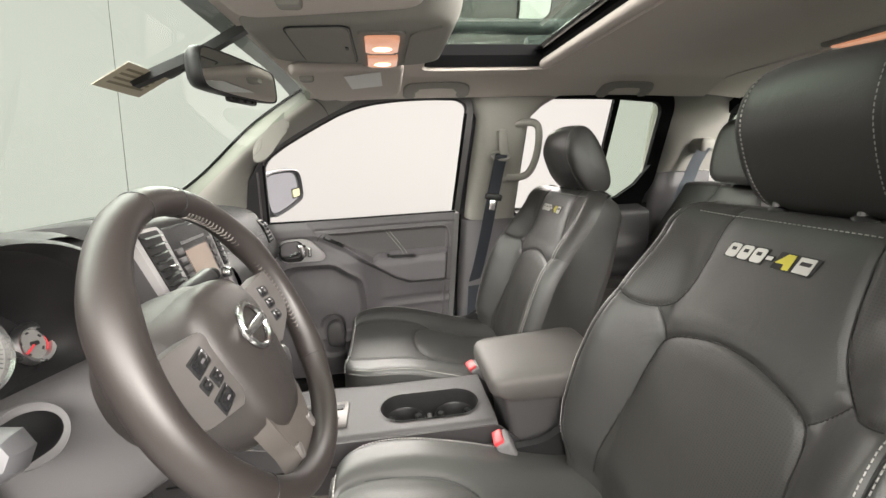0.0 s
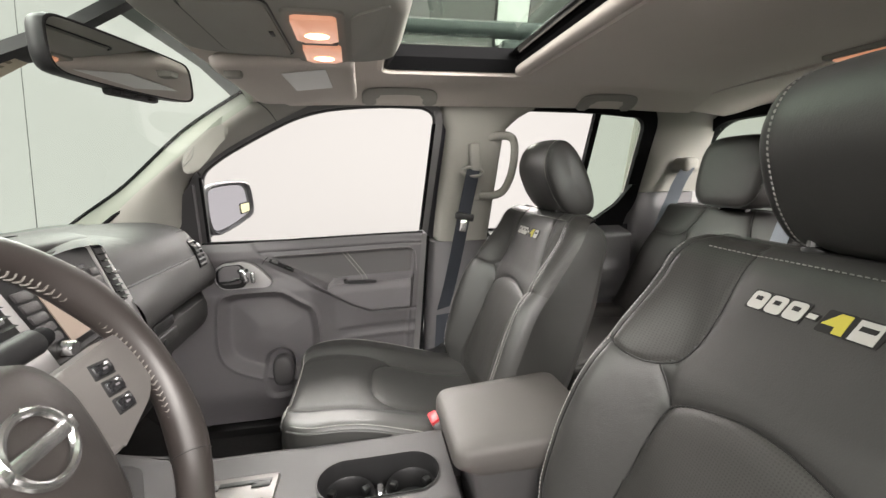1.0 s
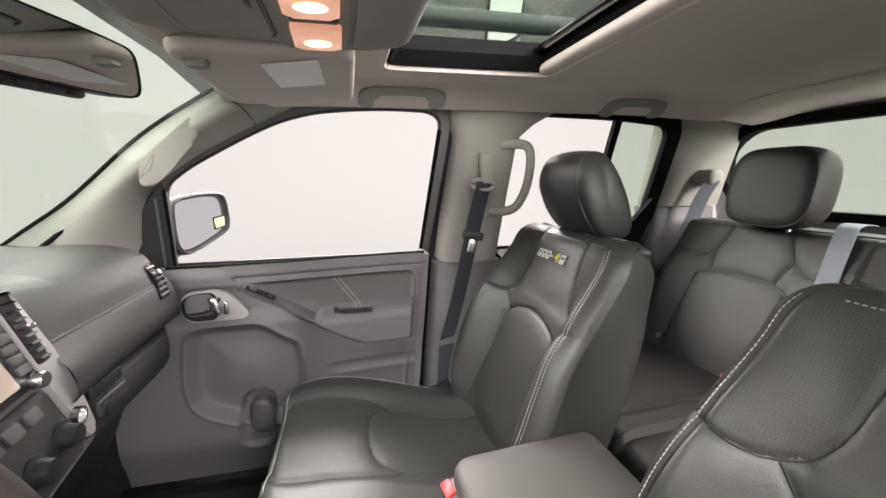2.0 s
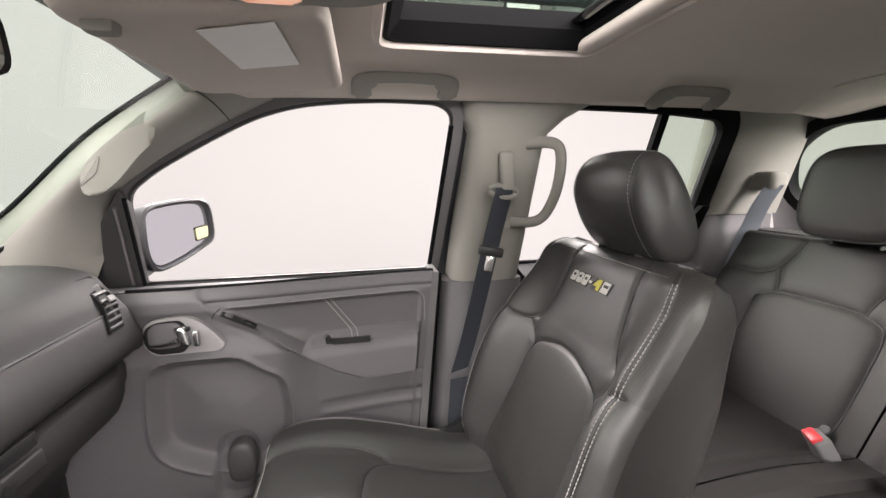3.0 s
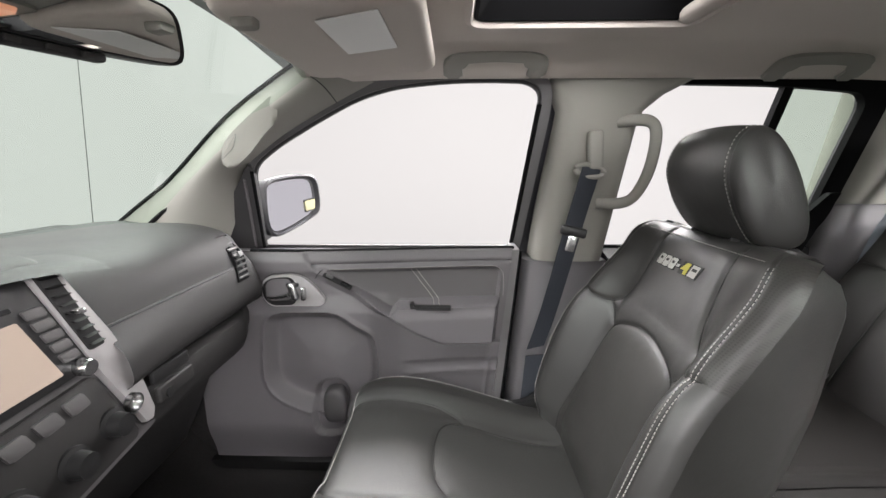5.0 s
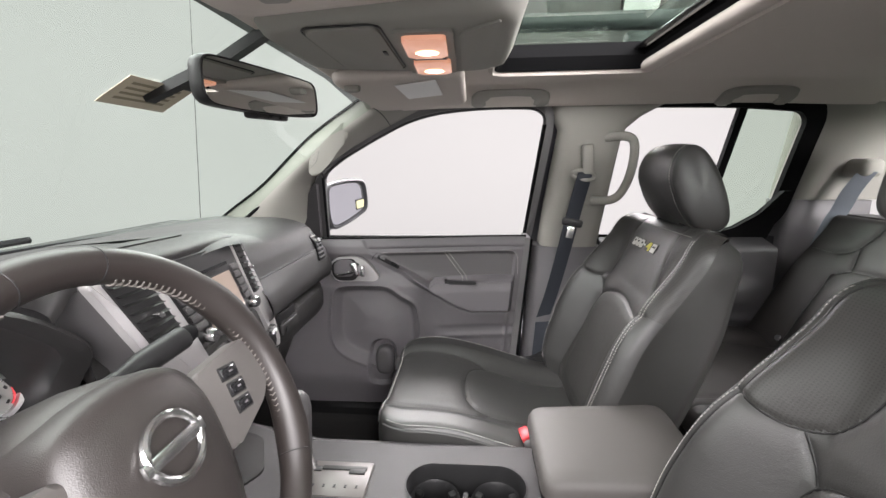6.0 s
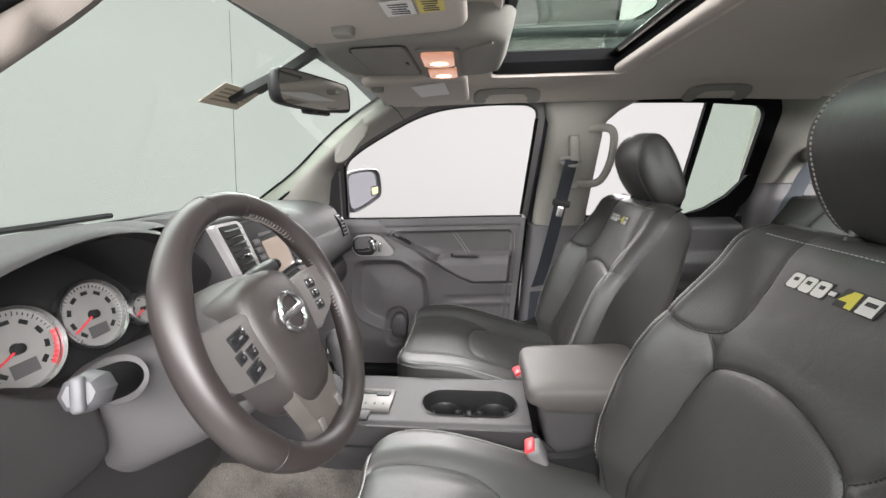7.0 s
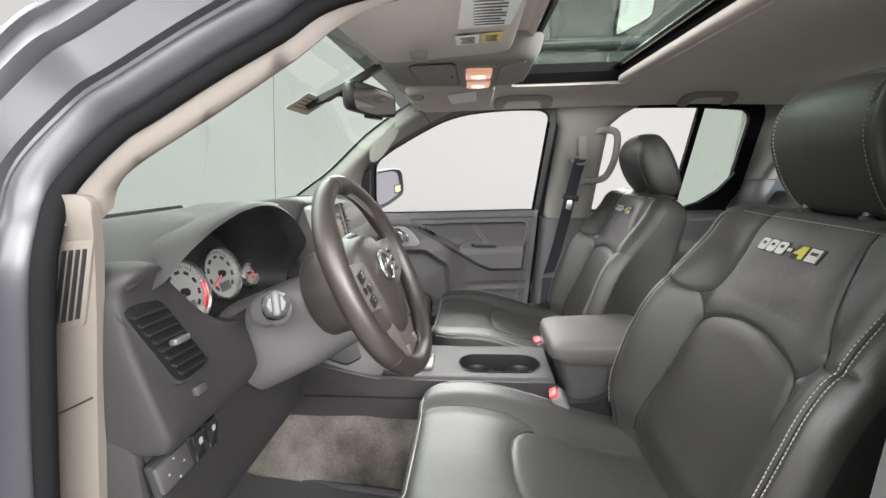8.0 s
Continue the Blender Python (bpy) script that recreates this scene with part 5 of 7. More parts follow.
def centre_stack(dash):
    rows = []
    for i in range(29):
        a = -0.05 + 1.10 * i / 28
        fall = max(0.0, abs(a - 0.5) - 0.49)
        drop = Vector((-0.30 * fall, 0, -9.0 * fall * fall))
        p = STACK(a, 0.0, 0.0) + drop
        q = STACK(a, 0.035, 0.002) + drop
        rows.append(spline([q, p + Vector((0.001, 0, 0.004)), p + Vector((-0.03, 0, 0.012)), p + Vector((-0.09, 0, 0.010)), p + Vector((-0.17, 0, -0.004)), p + Vector((-0.26, 0, -0.028))], 4))
    part("pod_top", loft(rows, closed=False, cap=False), DASH, dash, "dark grey pod over the centre panel", angle=50)
    part("pod_tray", prism(rounded([(0.30, 0.0), (0.78, 0.0), (0.70, 1.0), (0.36, 1.0)], 0.05), 0.0, 0.002, lambda p, q, d: STACK(p, 0.0, 0.0) + Vector((-0.05 - 0.06 * q, 0, 0.0128 - 0.006 * q + d))), BLACK, dash, "dark tray in the pod")
    part("centre_panel", on_stack(bar(0.0, 1.0, 0.0, 1.0, 0.05), -0.08, 0.0), DASH_LOW, dash, "dark grey centre panel")
    for name, edge, a0, a1 in (("left", [(0.0, 0.015), (0.268, 0.015), (0.272, 0.45), (0.24, 0.95), (0.10, 0.95), (0.0, 0.45)], 0.042, 0.214), ("right", [(0.885, 0.02), (0.995, 0.02), (1.035, 0.40), (1.030, 0.70), (0.985, 0.93), (0.91, 0.95), (0.885, 0.55)], 0.900, 0.972)):
        trim = part("silver_trim", on_stack(rounded(edge, 0.03), 0.0, 0.010, bevel=0.004), SILVER, dash, "silver painted centre trim")
        part("vent_bay", on_stack(bar(a0, a1, 0.03, 0.425, 0.012), 0.0095, 0.0125), BLACK, trim, "black upright vent")
        for k in range(9):
            b = 0.058 + 0.0425 * k
            bm = prism([(a0 + 0.006, b - 0.005), (a1 - 0.006, b - 0.005), (a1 - 0.006, b + 0.003), (a0 + 0.006, b + 0.003)], 0.011, 0.0142, lambda p, q, d: STACK(p, q, d + (0.004 if q > b else 0)))
            part("vent_blade", bm, BLADE, trim)
        part("vent_tab", on_stack(bar((a0 + a1) / 2 - 0.016, (a0 + a1) / 2 + 0.016, 0.215, 0.24, 0.006), 0.015, 0.024, bevel=0.002), CHROME, trim)
    head = part("radio", on_stack(bar(0.27, 0.88, 0.03, 0.50, 0.02), 0.0, 0.008, bevel=0.003), BLACK, dash, "black radio with a touch screen")
    part("touch_screen", on_stack(bar(0.415, 0.765, 0.19, 0.465, 0.008), 0.0075, 0.0095), SCREEN, head, "touch screen with a pale brown reflection put into its colour")
    for k in range(5):
        for a0, a1 in ((0.30, 0.385), (0.795, 0.865)):
            b = 0.16 + 0.055 * k
            part("radio_button", on_stack(bar(a0, a1, b, b + 0.042, 0.008), 0.0075, 0.011, bevel=0.0015), DASH_LOW, head)
    part("disc_slot", on_stack(bar(0.40, 0.78, 0.13, 0.15, 0.006), 0.0075, 0.0088), GLOSS, head)
    for a in (0.34, 0.83):
        m = Matrix.Translation(STACK(a, 0.468, 0.008)) @ Matrix.Rotation(radians(90), 4, "Y")
        part("knob", lathe([(0.0005, 0), (0.011, 0), (0.0105, 0.014), (0.009, 0.017), (0.0005, 0.017)], m, 24), CHROME, head, "chrome rimmed knob")
    ac = part("climate_panel", on_stack(bar(0.26, 0.86, 0.54, 0.96, 0.03), 0.0, 0.007, bevel=0.003), DASH, dash, "dark climate control panel")
    for a, b in ((0.36, 0.80), (0.57, 0.82), (0.78, 0.80)):
        m = Matrix.Translation(STACK(a, b, 0.006)) @ Matrix.Rotation(radians(90), 4, "Y")
        k = part("knob", lathe([(0.0005, 0), (0.021, 0), (0.021, 0.004), (0.016, 0.006), (0.014, 0.022), (0.0005, 0.023)], m, 28), BLACK, ac, "black climate knob")
    for k in range(4):
        a = 0.34 + 0.115 * k
        part("climate_button", on_stack(bar(a, a + 0.085, 0.575, 0.645, 0.01), 0.006, 0.010, bevel=0.002), DASH_LOW, ac)
    m = Matrix.Translation(STACK(0.905, 0.775, 0.010)) @ Matrix.Rotation(radians(90), 4, "Y")
    part("socket", lathe([(0.0005, 0.002), (0.009, 0.002), (0.010, 0.008), (0.013, 0.008), (0.014, 0.0)], m, 24), CHROME, dash, "chrome ringed power socket")


def cluster(dash):
    """Instrument hood, dials and cover."""
    cl = part("instrument_panel", prism(rounded([(-0.545, 1.215), (-0.19, 1.215), (-0.19, 1.33), (-0.27, 1.375), (-0.45, 1.378), (-0.55, 1.32)], 0.04), 0.0, 0.02, lambda p, q, d: Vector((-0.735 + d - (q - 1.28) * 0.25, p, q))), BLACK, dash, "black instrument panel")
    face = [(-0.566, 1.262), (-0.570, 1.322), (-0.545, 1.360), (-0.480, 1.390), (-0.385, 1.404), (-0.305, 1.388), (-0.245, 1.345), (-0.198, 1.285), (-0.20, 1.232), (-0.28, 1.215), (-0.40, 1.212), (-0.50, 1.225)]
    ring = [p for p in spline([(*p, 0) for p in face], 5, closed=True)]
    outer = []
    cy, cz = -0.385, 1.29
    rings = []
    for x, s, dz in ((-0.735, 0.90, -0.004), (-0.66, 0.95, -0.002), (-0.60, 0.985, 0.0), (-0.578, 1.0, 0.0), (-0.570, 1.02, 0.001), (-0.574, 1.05, 0.002), (-0.60, 1.085, 0.0), (-0.66, 1.10, -0.004)):
        rings.append([Vector((x - (0.065 * (1 - ease(1.24, 1.335, p.y)) if p.x > cy else (0.020 * (1 - ease(1.315, 1.392, p.y)) + (0.085 * (1 - ease(1.285, 1.345, p.y)) if s < 1.03 else 0.14 * (1 - ease(1.30, 1.385, p.y))))) * (1 if x > -0.68 else 0), cy + (p.x - cy) * s, cz + (p.y - cz) * s + dz)) for p in ring])
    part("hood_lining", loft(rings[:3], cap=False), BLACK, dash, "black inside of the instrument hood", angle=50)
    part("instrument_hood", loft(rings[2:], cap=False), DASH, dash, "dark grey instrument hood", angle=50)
    for (x, y, z, r, red) in ((-0.709, -0.293, 1.277, 0.045, 0), (-0.705, -0.395, 1.273, 0.047, 1), (-0.702, -0.218, 1.258, 0.021, 2)):
        m = axes((x, y, z), (0, -1, 0), (-0.25, 0, 1))
        if (m.to_3x3() @ Vector((0, 0, 1))).x < 0:
            m = axes((x, y, z), (0, 1, 0), (-0.25, 0, 1))
        d = part("dial", lathe([(0.0005, 0.0), (r, 0.0), (r, 0.002), (0.0005, 0.002)], m, 40), DIAL, cl, "pale dial face")
        part("dial_rim", lathe([(r, 0.0), (r, 0.008), (r + 0.004, 0.010), (r + 0.006, 0.006), (r + 0.006, 0.0)], m, 40), CHROME, cl, "chrome dial rim")
        bm = bmesh.new()
        n = 9 if red < 2 else 5
        for k in range(n):
            a = radians(225 - 270 * k / (n - 1))
            mm = m @ Matrix.Rotation(a, 4, "Z") @ Matrix.Translation((r * 0.70, 0, 0.0026))
            rbox((r * 0.11, r * 0.20, 0.001), m=mm, r=0, bm=bm)
        for k in range(37):
            a = radians(225 - 270 * k / 36)
            rbox((r * (0.12 if k % 4 == 0 else 0.07), r * 0.016, 0.001), m=m @ Matrix.Rotation(a, 4, "Z") @ Matrix.Translation((r * 0.90, 0, 0.0026)), r=0, bm=bm)
        part("dial_marks", bm, BLACK, cl, "dark dial marks")
        if red:
            bm = bmesh.new()
            for k in range(7):
                a = radians(-45 + 50 * k / 6)
                rbox((r * 0.10, r * 0.12, 0.001), m=m @ Matrix.Rotation(a, 4, "Z") @ Matrix.Translation((r * 0.92, 0, 0.003)), r=0, bm=bm)
            part("red_zone", bm, RED, cl, "red warning zone")
        a = radians(205)
        part("needle", rbox((r * 0.95, 0.0022, 0.0015), m=m @ Matrix.Rotation(a, 4, "Z") @ Matrix.Translation((r * 0.36, 0, 0.006)), r=0), RED, cl, "red needle")
        part("needle_hub", lathe([(0.0005, 0.002), (r * 0.15, 0.002), (r * 0.13, 0.009), (0.0005, 0.010)], m, 20), BLACK, cl)
        if red < 2:
            part("dial_display", rbox((r * 0.62, r * 0.36, 0.001), m=m @ Matrix.Translation((0, -r * 0.52, 0.0028)), r=0), DASH_LOW, cl)


def lower_driver(dash):
    # knee panel from the column to the door end
    rows = []
    for i in range(25):
        y = -0.608 + 0.443 * i / 24
        rows.append(spline([Vector((x - 0.02 * (1 - ease(-0.61, -0.585, y)), y, z)) for x, z in ((-0.635, 1.335), (-0.622, 1.32), (-0.612, 1.27), (-0.602, 1.20), (-0.606, 1.165), (-0.615, 1.12), (-0.625, 1.04), (-0.645, 0.95), (-0.70, 0.88))], 3))
    bm = bmesh.new()
    vs = [[bm.verts.new(p) for p in r] for r in rows]
    for i in range(len(vs) - 1):
        for j in range(len(vs[0]) - 1):
            c = (vs[i][j].co + vs[i + 1][j + 1].co) / 2
            if -0.52 < c.y < -0.19 and c.z > 1.235:
                continue
            bm.faces.new((vs[i][j], vs[i + 1][j], vs[i + 1][j + 1], vs[i][j + 1]))
    bmesh.ops.delete(bm, geom=[v for v in bm.verts if not v.link_faces], context="VERTS")
    part("knee_panel", bm, DASH, dash, "grey lower dash panel", angle=45)
    # moulded panel that carries the side vent
    face = [(-0.613, 1.30), (-0.612, 1.332), (-0.607, 1.352), (-0.592, 1.364), (-0.567, 1.364), (-0.540, 1.343), (-0.508, 1.303), (-0.480, 1.272), (-0.450, 1.250), (-0.418, 1.240), (-0.412, 1.200), (-0.418, 1.165), (-0.440, 1.150), (-0.490, 1.150), (-0.550, 1.149), (-0.588, 1.149), (-0.606, 1.152), (-0.611, 1.165), (-0.6125, 1.195), (-0.613, 1.245)]
    face = [(p.x, p.y) for p in spline([(*p, 0) for p in face], 4, closed=True)]
    rings = []
    cy, cz = -0.53, 1.225
    for s, d in ((0.97, -0.09), (0.995, -0.045), (1.0, -0.026), (0.992, -0.013), (0.972, -0.005), (0.94, -0.001), (0.88, 0.0), (0.6, 0.001), (0.15, 0.001)):
        rings.append([Vector((-0.6035 + d - 0.24 * (min(1.285, cz + (q - cz) * s) - 1.276) - 0.06 * max(0.0, cz + (q - cz) * s - 1.285) + 0.018 * ease(1.332, 1.362, cz + (q - cz) * s) - 0.5 * max(0.0, 1.17 - (cz + (q - cz) * s)), cy + (p - cy) * s, cz + (q - cz) * s)) for p, q in face])
    part("vent_panel", loft(rings), DASH, dash, "dark grey moulded vent panel", angle=75)
    part("dash_end", rbox((0.14, 0.016, 0.34), (-0.690, -0.602, 1.02), r=0.006), DASH, dash, "dark grey outer end of the dash")
    # side vent with blades
    vm = axes((-0.599, -0.567, 1.271), (0.06, 1, -0.03), (-0.24, 0, 1))
    fr = [(-0.007, -0.051), (0.043, -0.047), (0.005, 0.050), (-0.043, 0.050)]
    part("vent_rim", prism(rounded(swell(fr, 0.0045), 0.016), -0.03, 0.004, lambda p, q, d: vm @ Vector((p, q, d)), bevel=0.003), DASH, dash, "dark grey vent rim")
    part("vent_frame", prism(rounded(fr, 0.014), -0.03, 0.0065, lambda p, q, d: vm @ Vector((p, q, d)), bevel=0.002), RUBBER, dash, "black driver side vent")
    for k in range(8):
        q = -0.041 + 0.011 * k
        part("vent_blade", rbox((0.043, 0.0034, 0.014), m=vm @ Matrix.Translation((-0.40 * (q + 0.003), q + 0.003, 0.006)) @ Matrix.Rotation(radians(28), 4, "X"), r=0.0012, seg=1), BLADE, dash)
    part("vent_tab", rbox((0.022, 0.008, 0.012), m=vm @ Matrix.Translation((0.004, -0.003, 0.014)), r=0.003), STEEL, dash)
    part("vent_wheel", rbox((0.018, 0.012, 0.01), m=vm @ Matrix.Translation((0.020, -0.071, 0.001)), r=0.003), SAIL, dash)
    # switch panel with mirror control
    sm = axes((-0.602, -0.5610, 1.1225), (0.0, 1, 0.0), (-0.22, 0.0, 1))
    sp = part("switch_panel", rbox((0.106, 0.044, 0.012), m=sm, r=0.005), BLACK, dash, "black switch panel")
    for k in range(2):
        part("rocker_switch", rbox((0.021, 0.036, 0.011), m=sm @ Matrix.Translation((0.014 + 0.026 * k, 0, 0.006)) @ Matrix.Rotation(radians(10), 4, "X"), r=0.003), GLOSS, sp)
        part("switch_icon", rbox((0.006, 0.008, 0.0008), m=sm @ Matrix.Translation((0.014 + 0.026 * k, 0.004, 0.0122)) @ Matrix.Rotation(radians(10), 4, "X"), r=0), DIAL, sp)
    part("mirror_pad", rbox((0.05, 0.034, 0.008), m=sm @ Matrix.Translation((-0.027, 0, 0.006)), r=0.004), SAIL, sp)
    for dx, dy in ((-0.012, 0), (0.012, 0), (0, 0.012), (0, -0.012)):
        part("switch_mark", rbox((0.002, 0.002, 0.001), m=sm @ Matrix.Translation((-0.028 + dx, dy, 0.0110)), r=0), DIAL, sp)


dashboard()


# ---------------------------------------------------------------- steering wheel and column
WC = Vector((-0.403, -0.338, 1.292))
TILT_W = radians(24.3)
WM = axes(WC, (0, 1, 0), (-math.sin(TILT_W), 0, math.cos(TILT_W)))
if (WM.to_3x3() @ Vector((0, 0, 1))).x < 0:
    WM = axes(WC, (0, -1, 0), (-math.sin(TILT_W), 0, math.cos(TILT_W)))
RIM = 0.157


def steering_wheel():
    w = thing("steering_wheel", WC, "dark grey leather steering wheel with silver spokes", "steering wheel")
    sx = 1 if (WM.to_3x3() @ Vector((1, 0, 0))).y > 0 else -1

    def W(x, y, z):
        return WM @ Vector((x * sx, y, z))
    ring = []
    N = 96
    rings = []
    for i in range(N):
        a = 2 * math.pi * i / N
        rr = 0.0148 + 0.0022 * (math.exp(-((math.cos(a * 1.0) ** 2 - 0.75) / 0.2) ** 2))
        c = Vector((math.cos(a), math.sin(a), 0))
        row = []
        for k in range(16):
            b = 2 * math.pi * k / 16
            row.append(W(c.x * (RIM + rr * math.cos(b)), c.y * (RIM + rr * math.cos(b)), rr * 1.08 * math.sin(b)))
        rings.append(row)
    rim = part("rim", loft(rings, loop=True), WHEEL, w, "dark brown grey leather rim", angle=60)
    # lacing on the inside of the grips
    bm = bmesh.new()
    for a0, a1 in ((-35, 75), (105, 215)):
        n = 46
        for i in range(n):
            a = radians(a0 + (a1 - a0) * i / n)
            for s in (-1, 1):
                p = Vector((math.cos(a), math.sin(a), 0))
                q = Vector((math.cos(a + 0.018), math.sin(a + 0.018), 0))
                r1 = RIM - 0.0158
                A = W(p.x * r1, p.y * r1, 0.0)
                B = W(q.x * (r1 + 0.0028), q.y * (r1 + 0.0012), 0.0050 * s)
                tube([A, (A + B) / 2 + (W(0, 0, 0) - A).normalized() * 0.0006, B], 0.0009, 5, bm)
    tagged(part("lacing", bm, LACE, rim, "pale lacing inside the grips"), kind="stuff")
    # joints in the leather
    for a in (78, 102, 218, 322):
        c = Vector((math.cos(radians(a)), math.sin(radians(a)), 0))
        rr = 0.0149 + 0.0022 * (math.exp(-((math.cos(radians(a)) ** 2 - 0.75) / 0.2) ** 2))
        path = [c * (RIM + rr * math.cos(b)) + Vector((0, 0, rr * 1.08 * math.sin(b))) for b in (2 * math.pi * k / 24 for k in range(24))]
        part("leather_joint", tube([W(*p) for p in path], 0.0005, 5, loop=True), BLACK, rim)
    # airbag hub
    hub = []
    out = spline([(-0.064, 0.030, 0), (-0.046, 0.058, 0), (0.0, 0.068, 0), (0.046, 0.058, 0), (0.064, 0.030, 0), (0.066, 0.0, 0), (0.060, -0.040, 0), (0.048, -0.078, 0), (0.024, -0.102, 0), (0.0, -0.106, 0), (-0.024, -0.102, 0), (-0.048, -0.078, 0), (-0.060, -0.040, 0), (-0.066, 0.0, 0)], 4, closed=True)
    rings = []
    for s, z in ((1.02, -0.045), (1.03, -0.015), (1.0, 0.0), (0.95, 0.008), (0.78, 0.015), (0.45, 0.019), (0.1, 0.020)):
        rings.append([W(p.x * s, p.y * s + 0.006 * (1 - s), z - 0.008) for p in out])
    hubp = part("airbag_cover", loft(rings), HUB, w, "dark brown grey airbag cover", angle=50)
    # plain round badge
    bm = bmesh.new()
    tube([W(0.024 * math.cos(a), 0.006 + 0.024 * math.sin(a), 0.015) for a in (2 * math.pi * k / 40 for k in range(40))], 0.0035, 8, bm, loop=True)
    rbox((0.060, 0.011, 0.005), m=WM @ Matrix.Translation((0, 0.006, 0.0155)), r=0.002, bm=bm)
    part("badge", bm, CHROME, hubp, "chrome ring badge with a bar")
    # spokes: satin silver with dark button wells, and the broad foot of the cover
    for s in (1, -1):
        poly = rounded([(0.054 * s, 0.036), (0.146 * s, 0.040), (0.149 * s, -0.004), (0.128 * s, -0.026), (0.058 * s, -0.044)], 0.012)
        sp = part("spoke", prism(poly, -0.022, 0.001, lambda p, q, d: W(p, q, d), bevel=0.005, seg=3), SPOKE, w, "satin silver spoke")
        cols = ((0.088, 0.016, 0.026, 0.014), (0.080, -0.004, 0.012, 0.011), (0.098, -0.002, 0.011, 0.009), (0.088, -0.022, 0.024, 0.014)) if s < 0 else ((0.098, 0.020, 0.022, 0.011), (0.098, 0.003, 0.020, 0.011), (0.096, -0.014, 0.020, 0.011))
        for x, y, a, b in cols:
            mm = WM @ Matrix.Translation((x * s * sx, y, 0.0)) @ Matrix.Rotation(radians(-8 * s * sx), 4, "Z")
            well = part("button_well", rbox((a + 0.004, b + 0.004, 0.0034), m=mm, r=0.0015), BLACK, sp, "dark button well")
            bt = part("spoke_button", rbox((a, b, 0.007), m=mm @ Matrix.Translation((0, 0, 0.0005)), r=0.0025), GLOSS, sp, "glossy black button")
            part("button_mark", rbox((a * 0.22, b * 0.16, 0.0008), m=mm @ Matrix.Translation((0, 0, 0.0042)), r=0), DOOR, sp)
    foot = rounded([(-0.052, -0.050), (0.052, -0.050), (0.044, -0.100), (0.034, -0.128), (0.034, -0.152), (-0.034, -0.152), (-0.034, -0.128), (-0.044, -0.100)], 0.012)
    ls = part("lower_spoke", prism(foot, -0.026, -0.003, lambda p, q, d: W(p, q, d - 0.10 * max(0, -q - 0.10)), bevel=0.007, seg=3), mat("spoke_foot", (0.072, 0.064, 0.058), 0.4, metal=0.25, stain=0.05), w, "satin brown grey lower spoke")
    for s in (1, -1):
        part("spoke_trim", prism(rounded([(0.022 * s, -0.124), (0.032 * s, -0.122), (0.033 * s, -0.144), (0.026 * s, -0.145)], 0.003), -0.012, 0.000, lambda p, q, d: W(p, q, d - 0.10 * max(0, -q - 0.10)), bevel=0.002), SPOKE, ls, "silver spoke trim")
    part("hub_back", lathe([(0.040, -0.010), (0.066, -0.014), (0.074, -0.030), (0.077, -0.060), (0.0765, -0.094), (0.072, -0.103), (0.040, -0.104)], WM, 48), HUB, w, "dark brown grey back of the hub", angle=40)
    # column shroud and stalks
    col = thing("steering_column", WC + Vector((-0.12, 0, -0.06)), "dark grey steering column with control stalks", "steering column")
    rings = []
    for z, s, o in ((-0.03, 0.72, 0), (-0.045, 0.86, 0), (-0.09, 0.95, 0.0), (-0.16, 1.05, 0.0), (-0.26, 1.1, 0)):
        rings.append([W(0.062 * s * math.copysign(abs(math.cos(a)) ** 0.7, math.cos(a)), -0.008 + (0.058 if math.sin(a) > 0 else 0.085) * s * math.copysign(abs(math.sin(a)) ** 0.7, math.sin(a)), z) for a in (2 * math.pi * k / 32 for k in range(32))])
    part("shroud", loft(rings), DASH_LOW, col, "dark grey column shroud", angle=50)
    rings = []
    km = Matrix.Translation((-0.533, -0.440, 1.266)) @ Vector((0.45, -0.82, 0.34)).to_track_quat("Z", "Y").to_matrix().to_4x4()
    km0 = Matrix.Translation((-0.533, -0.440, 1.266)) @ Vector((0.85, -0.40, 0.34)).to_track_quat("Z", "Y").to_matrix().to_4x4()
    part("stalk_socket", lathe([(0.021, -0.02), (0.0255, -0.02), (0.0255, 0.002), (0.0245, 0.004), (0.021, 0.002)], km0, 32), DASH_LOW, col, "grey ring round the lamp stalk")
    part("lamp_stalk", lathe([(0.0005, -0.01), (0.0185, -0.01), (0.0160, 0.060), (0.0135, 0.068), (0.0005, 0.068)], km, 24), RUBBER, col, "black lamp stalk")
    kb = lathe([(0.0005, 0.064), (0.0165, 0.064), (0.0180, 0.070), (0.0160, 0.092), (0.011, 0.098), (0.0005, 0.099)], km, 8)
    part("stalk_knob", kb, mat("knob_grey", (0.060, 0.060, 0.064), 0.55), col, "grey twist knob")
    part("knob_grip", rbox((0.010, 0.030, 0.012), m=km @ Matrix.Translation((0, 0, 0.098)), r=0.004, seg=3), mat("knob_grey", (0.060, 0.060, 0.064), 0.55), col, "grip bar across the knob")
    path = spline([(0.03, 0.056, -0.088), (0.09, 0.060, -0.080), (0.150, 0.064, -0.070)], 6)
    st = part("stalk", tube([W(*p) for p in path], lambda t: 0.0090 + 0.004 * ease(0.4, 0.6, t), 12), BLACK, col, "black wiper stalk")
    part("stalk_tip", tube([W(*(path[-1] + (path[-1] - path[-3]).normalized() * k)) for k in (0.0, 0.006, 0.013, 0.017)], lambda t: 0.0105 * (1 - 0.5 * t ** 3), 12), RUBBER, st, "black stalk tip")


steering_wheel()


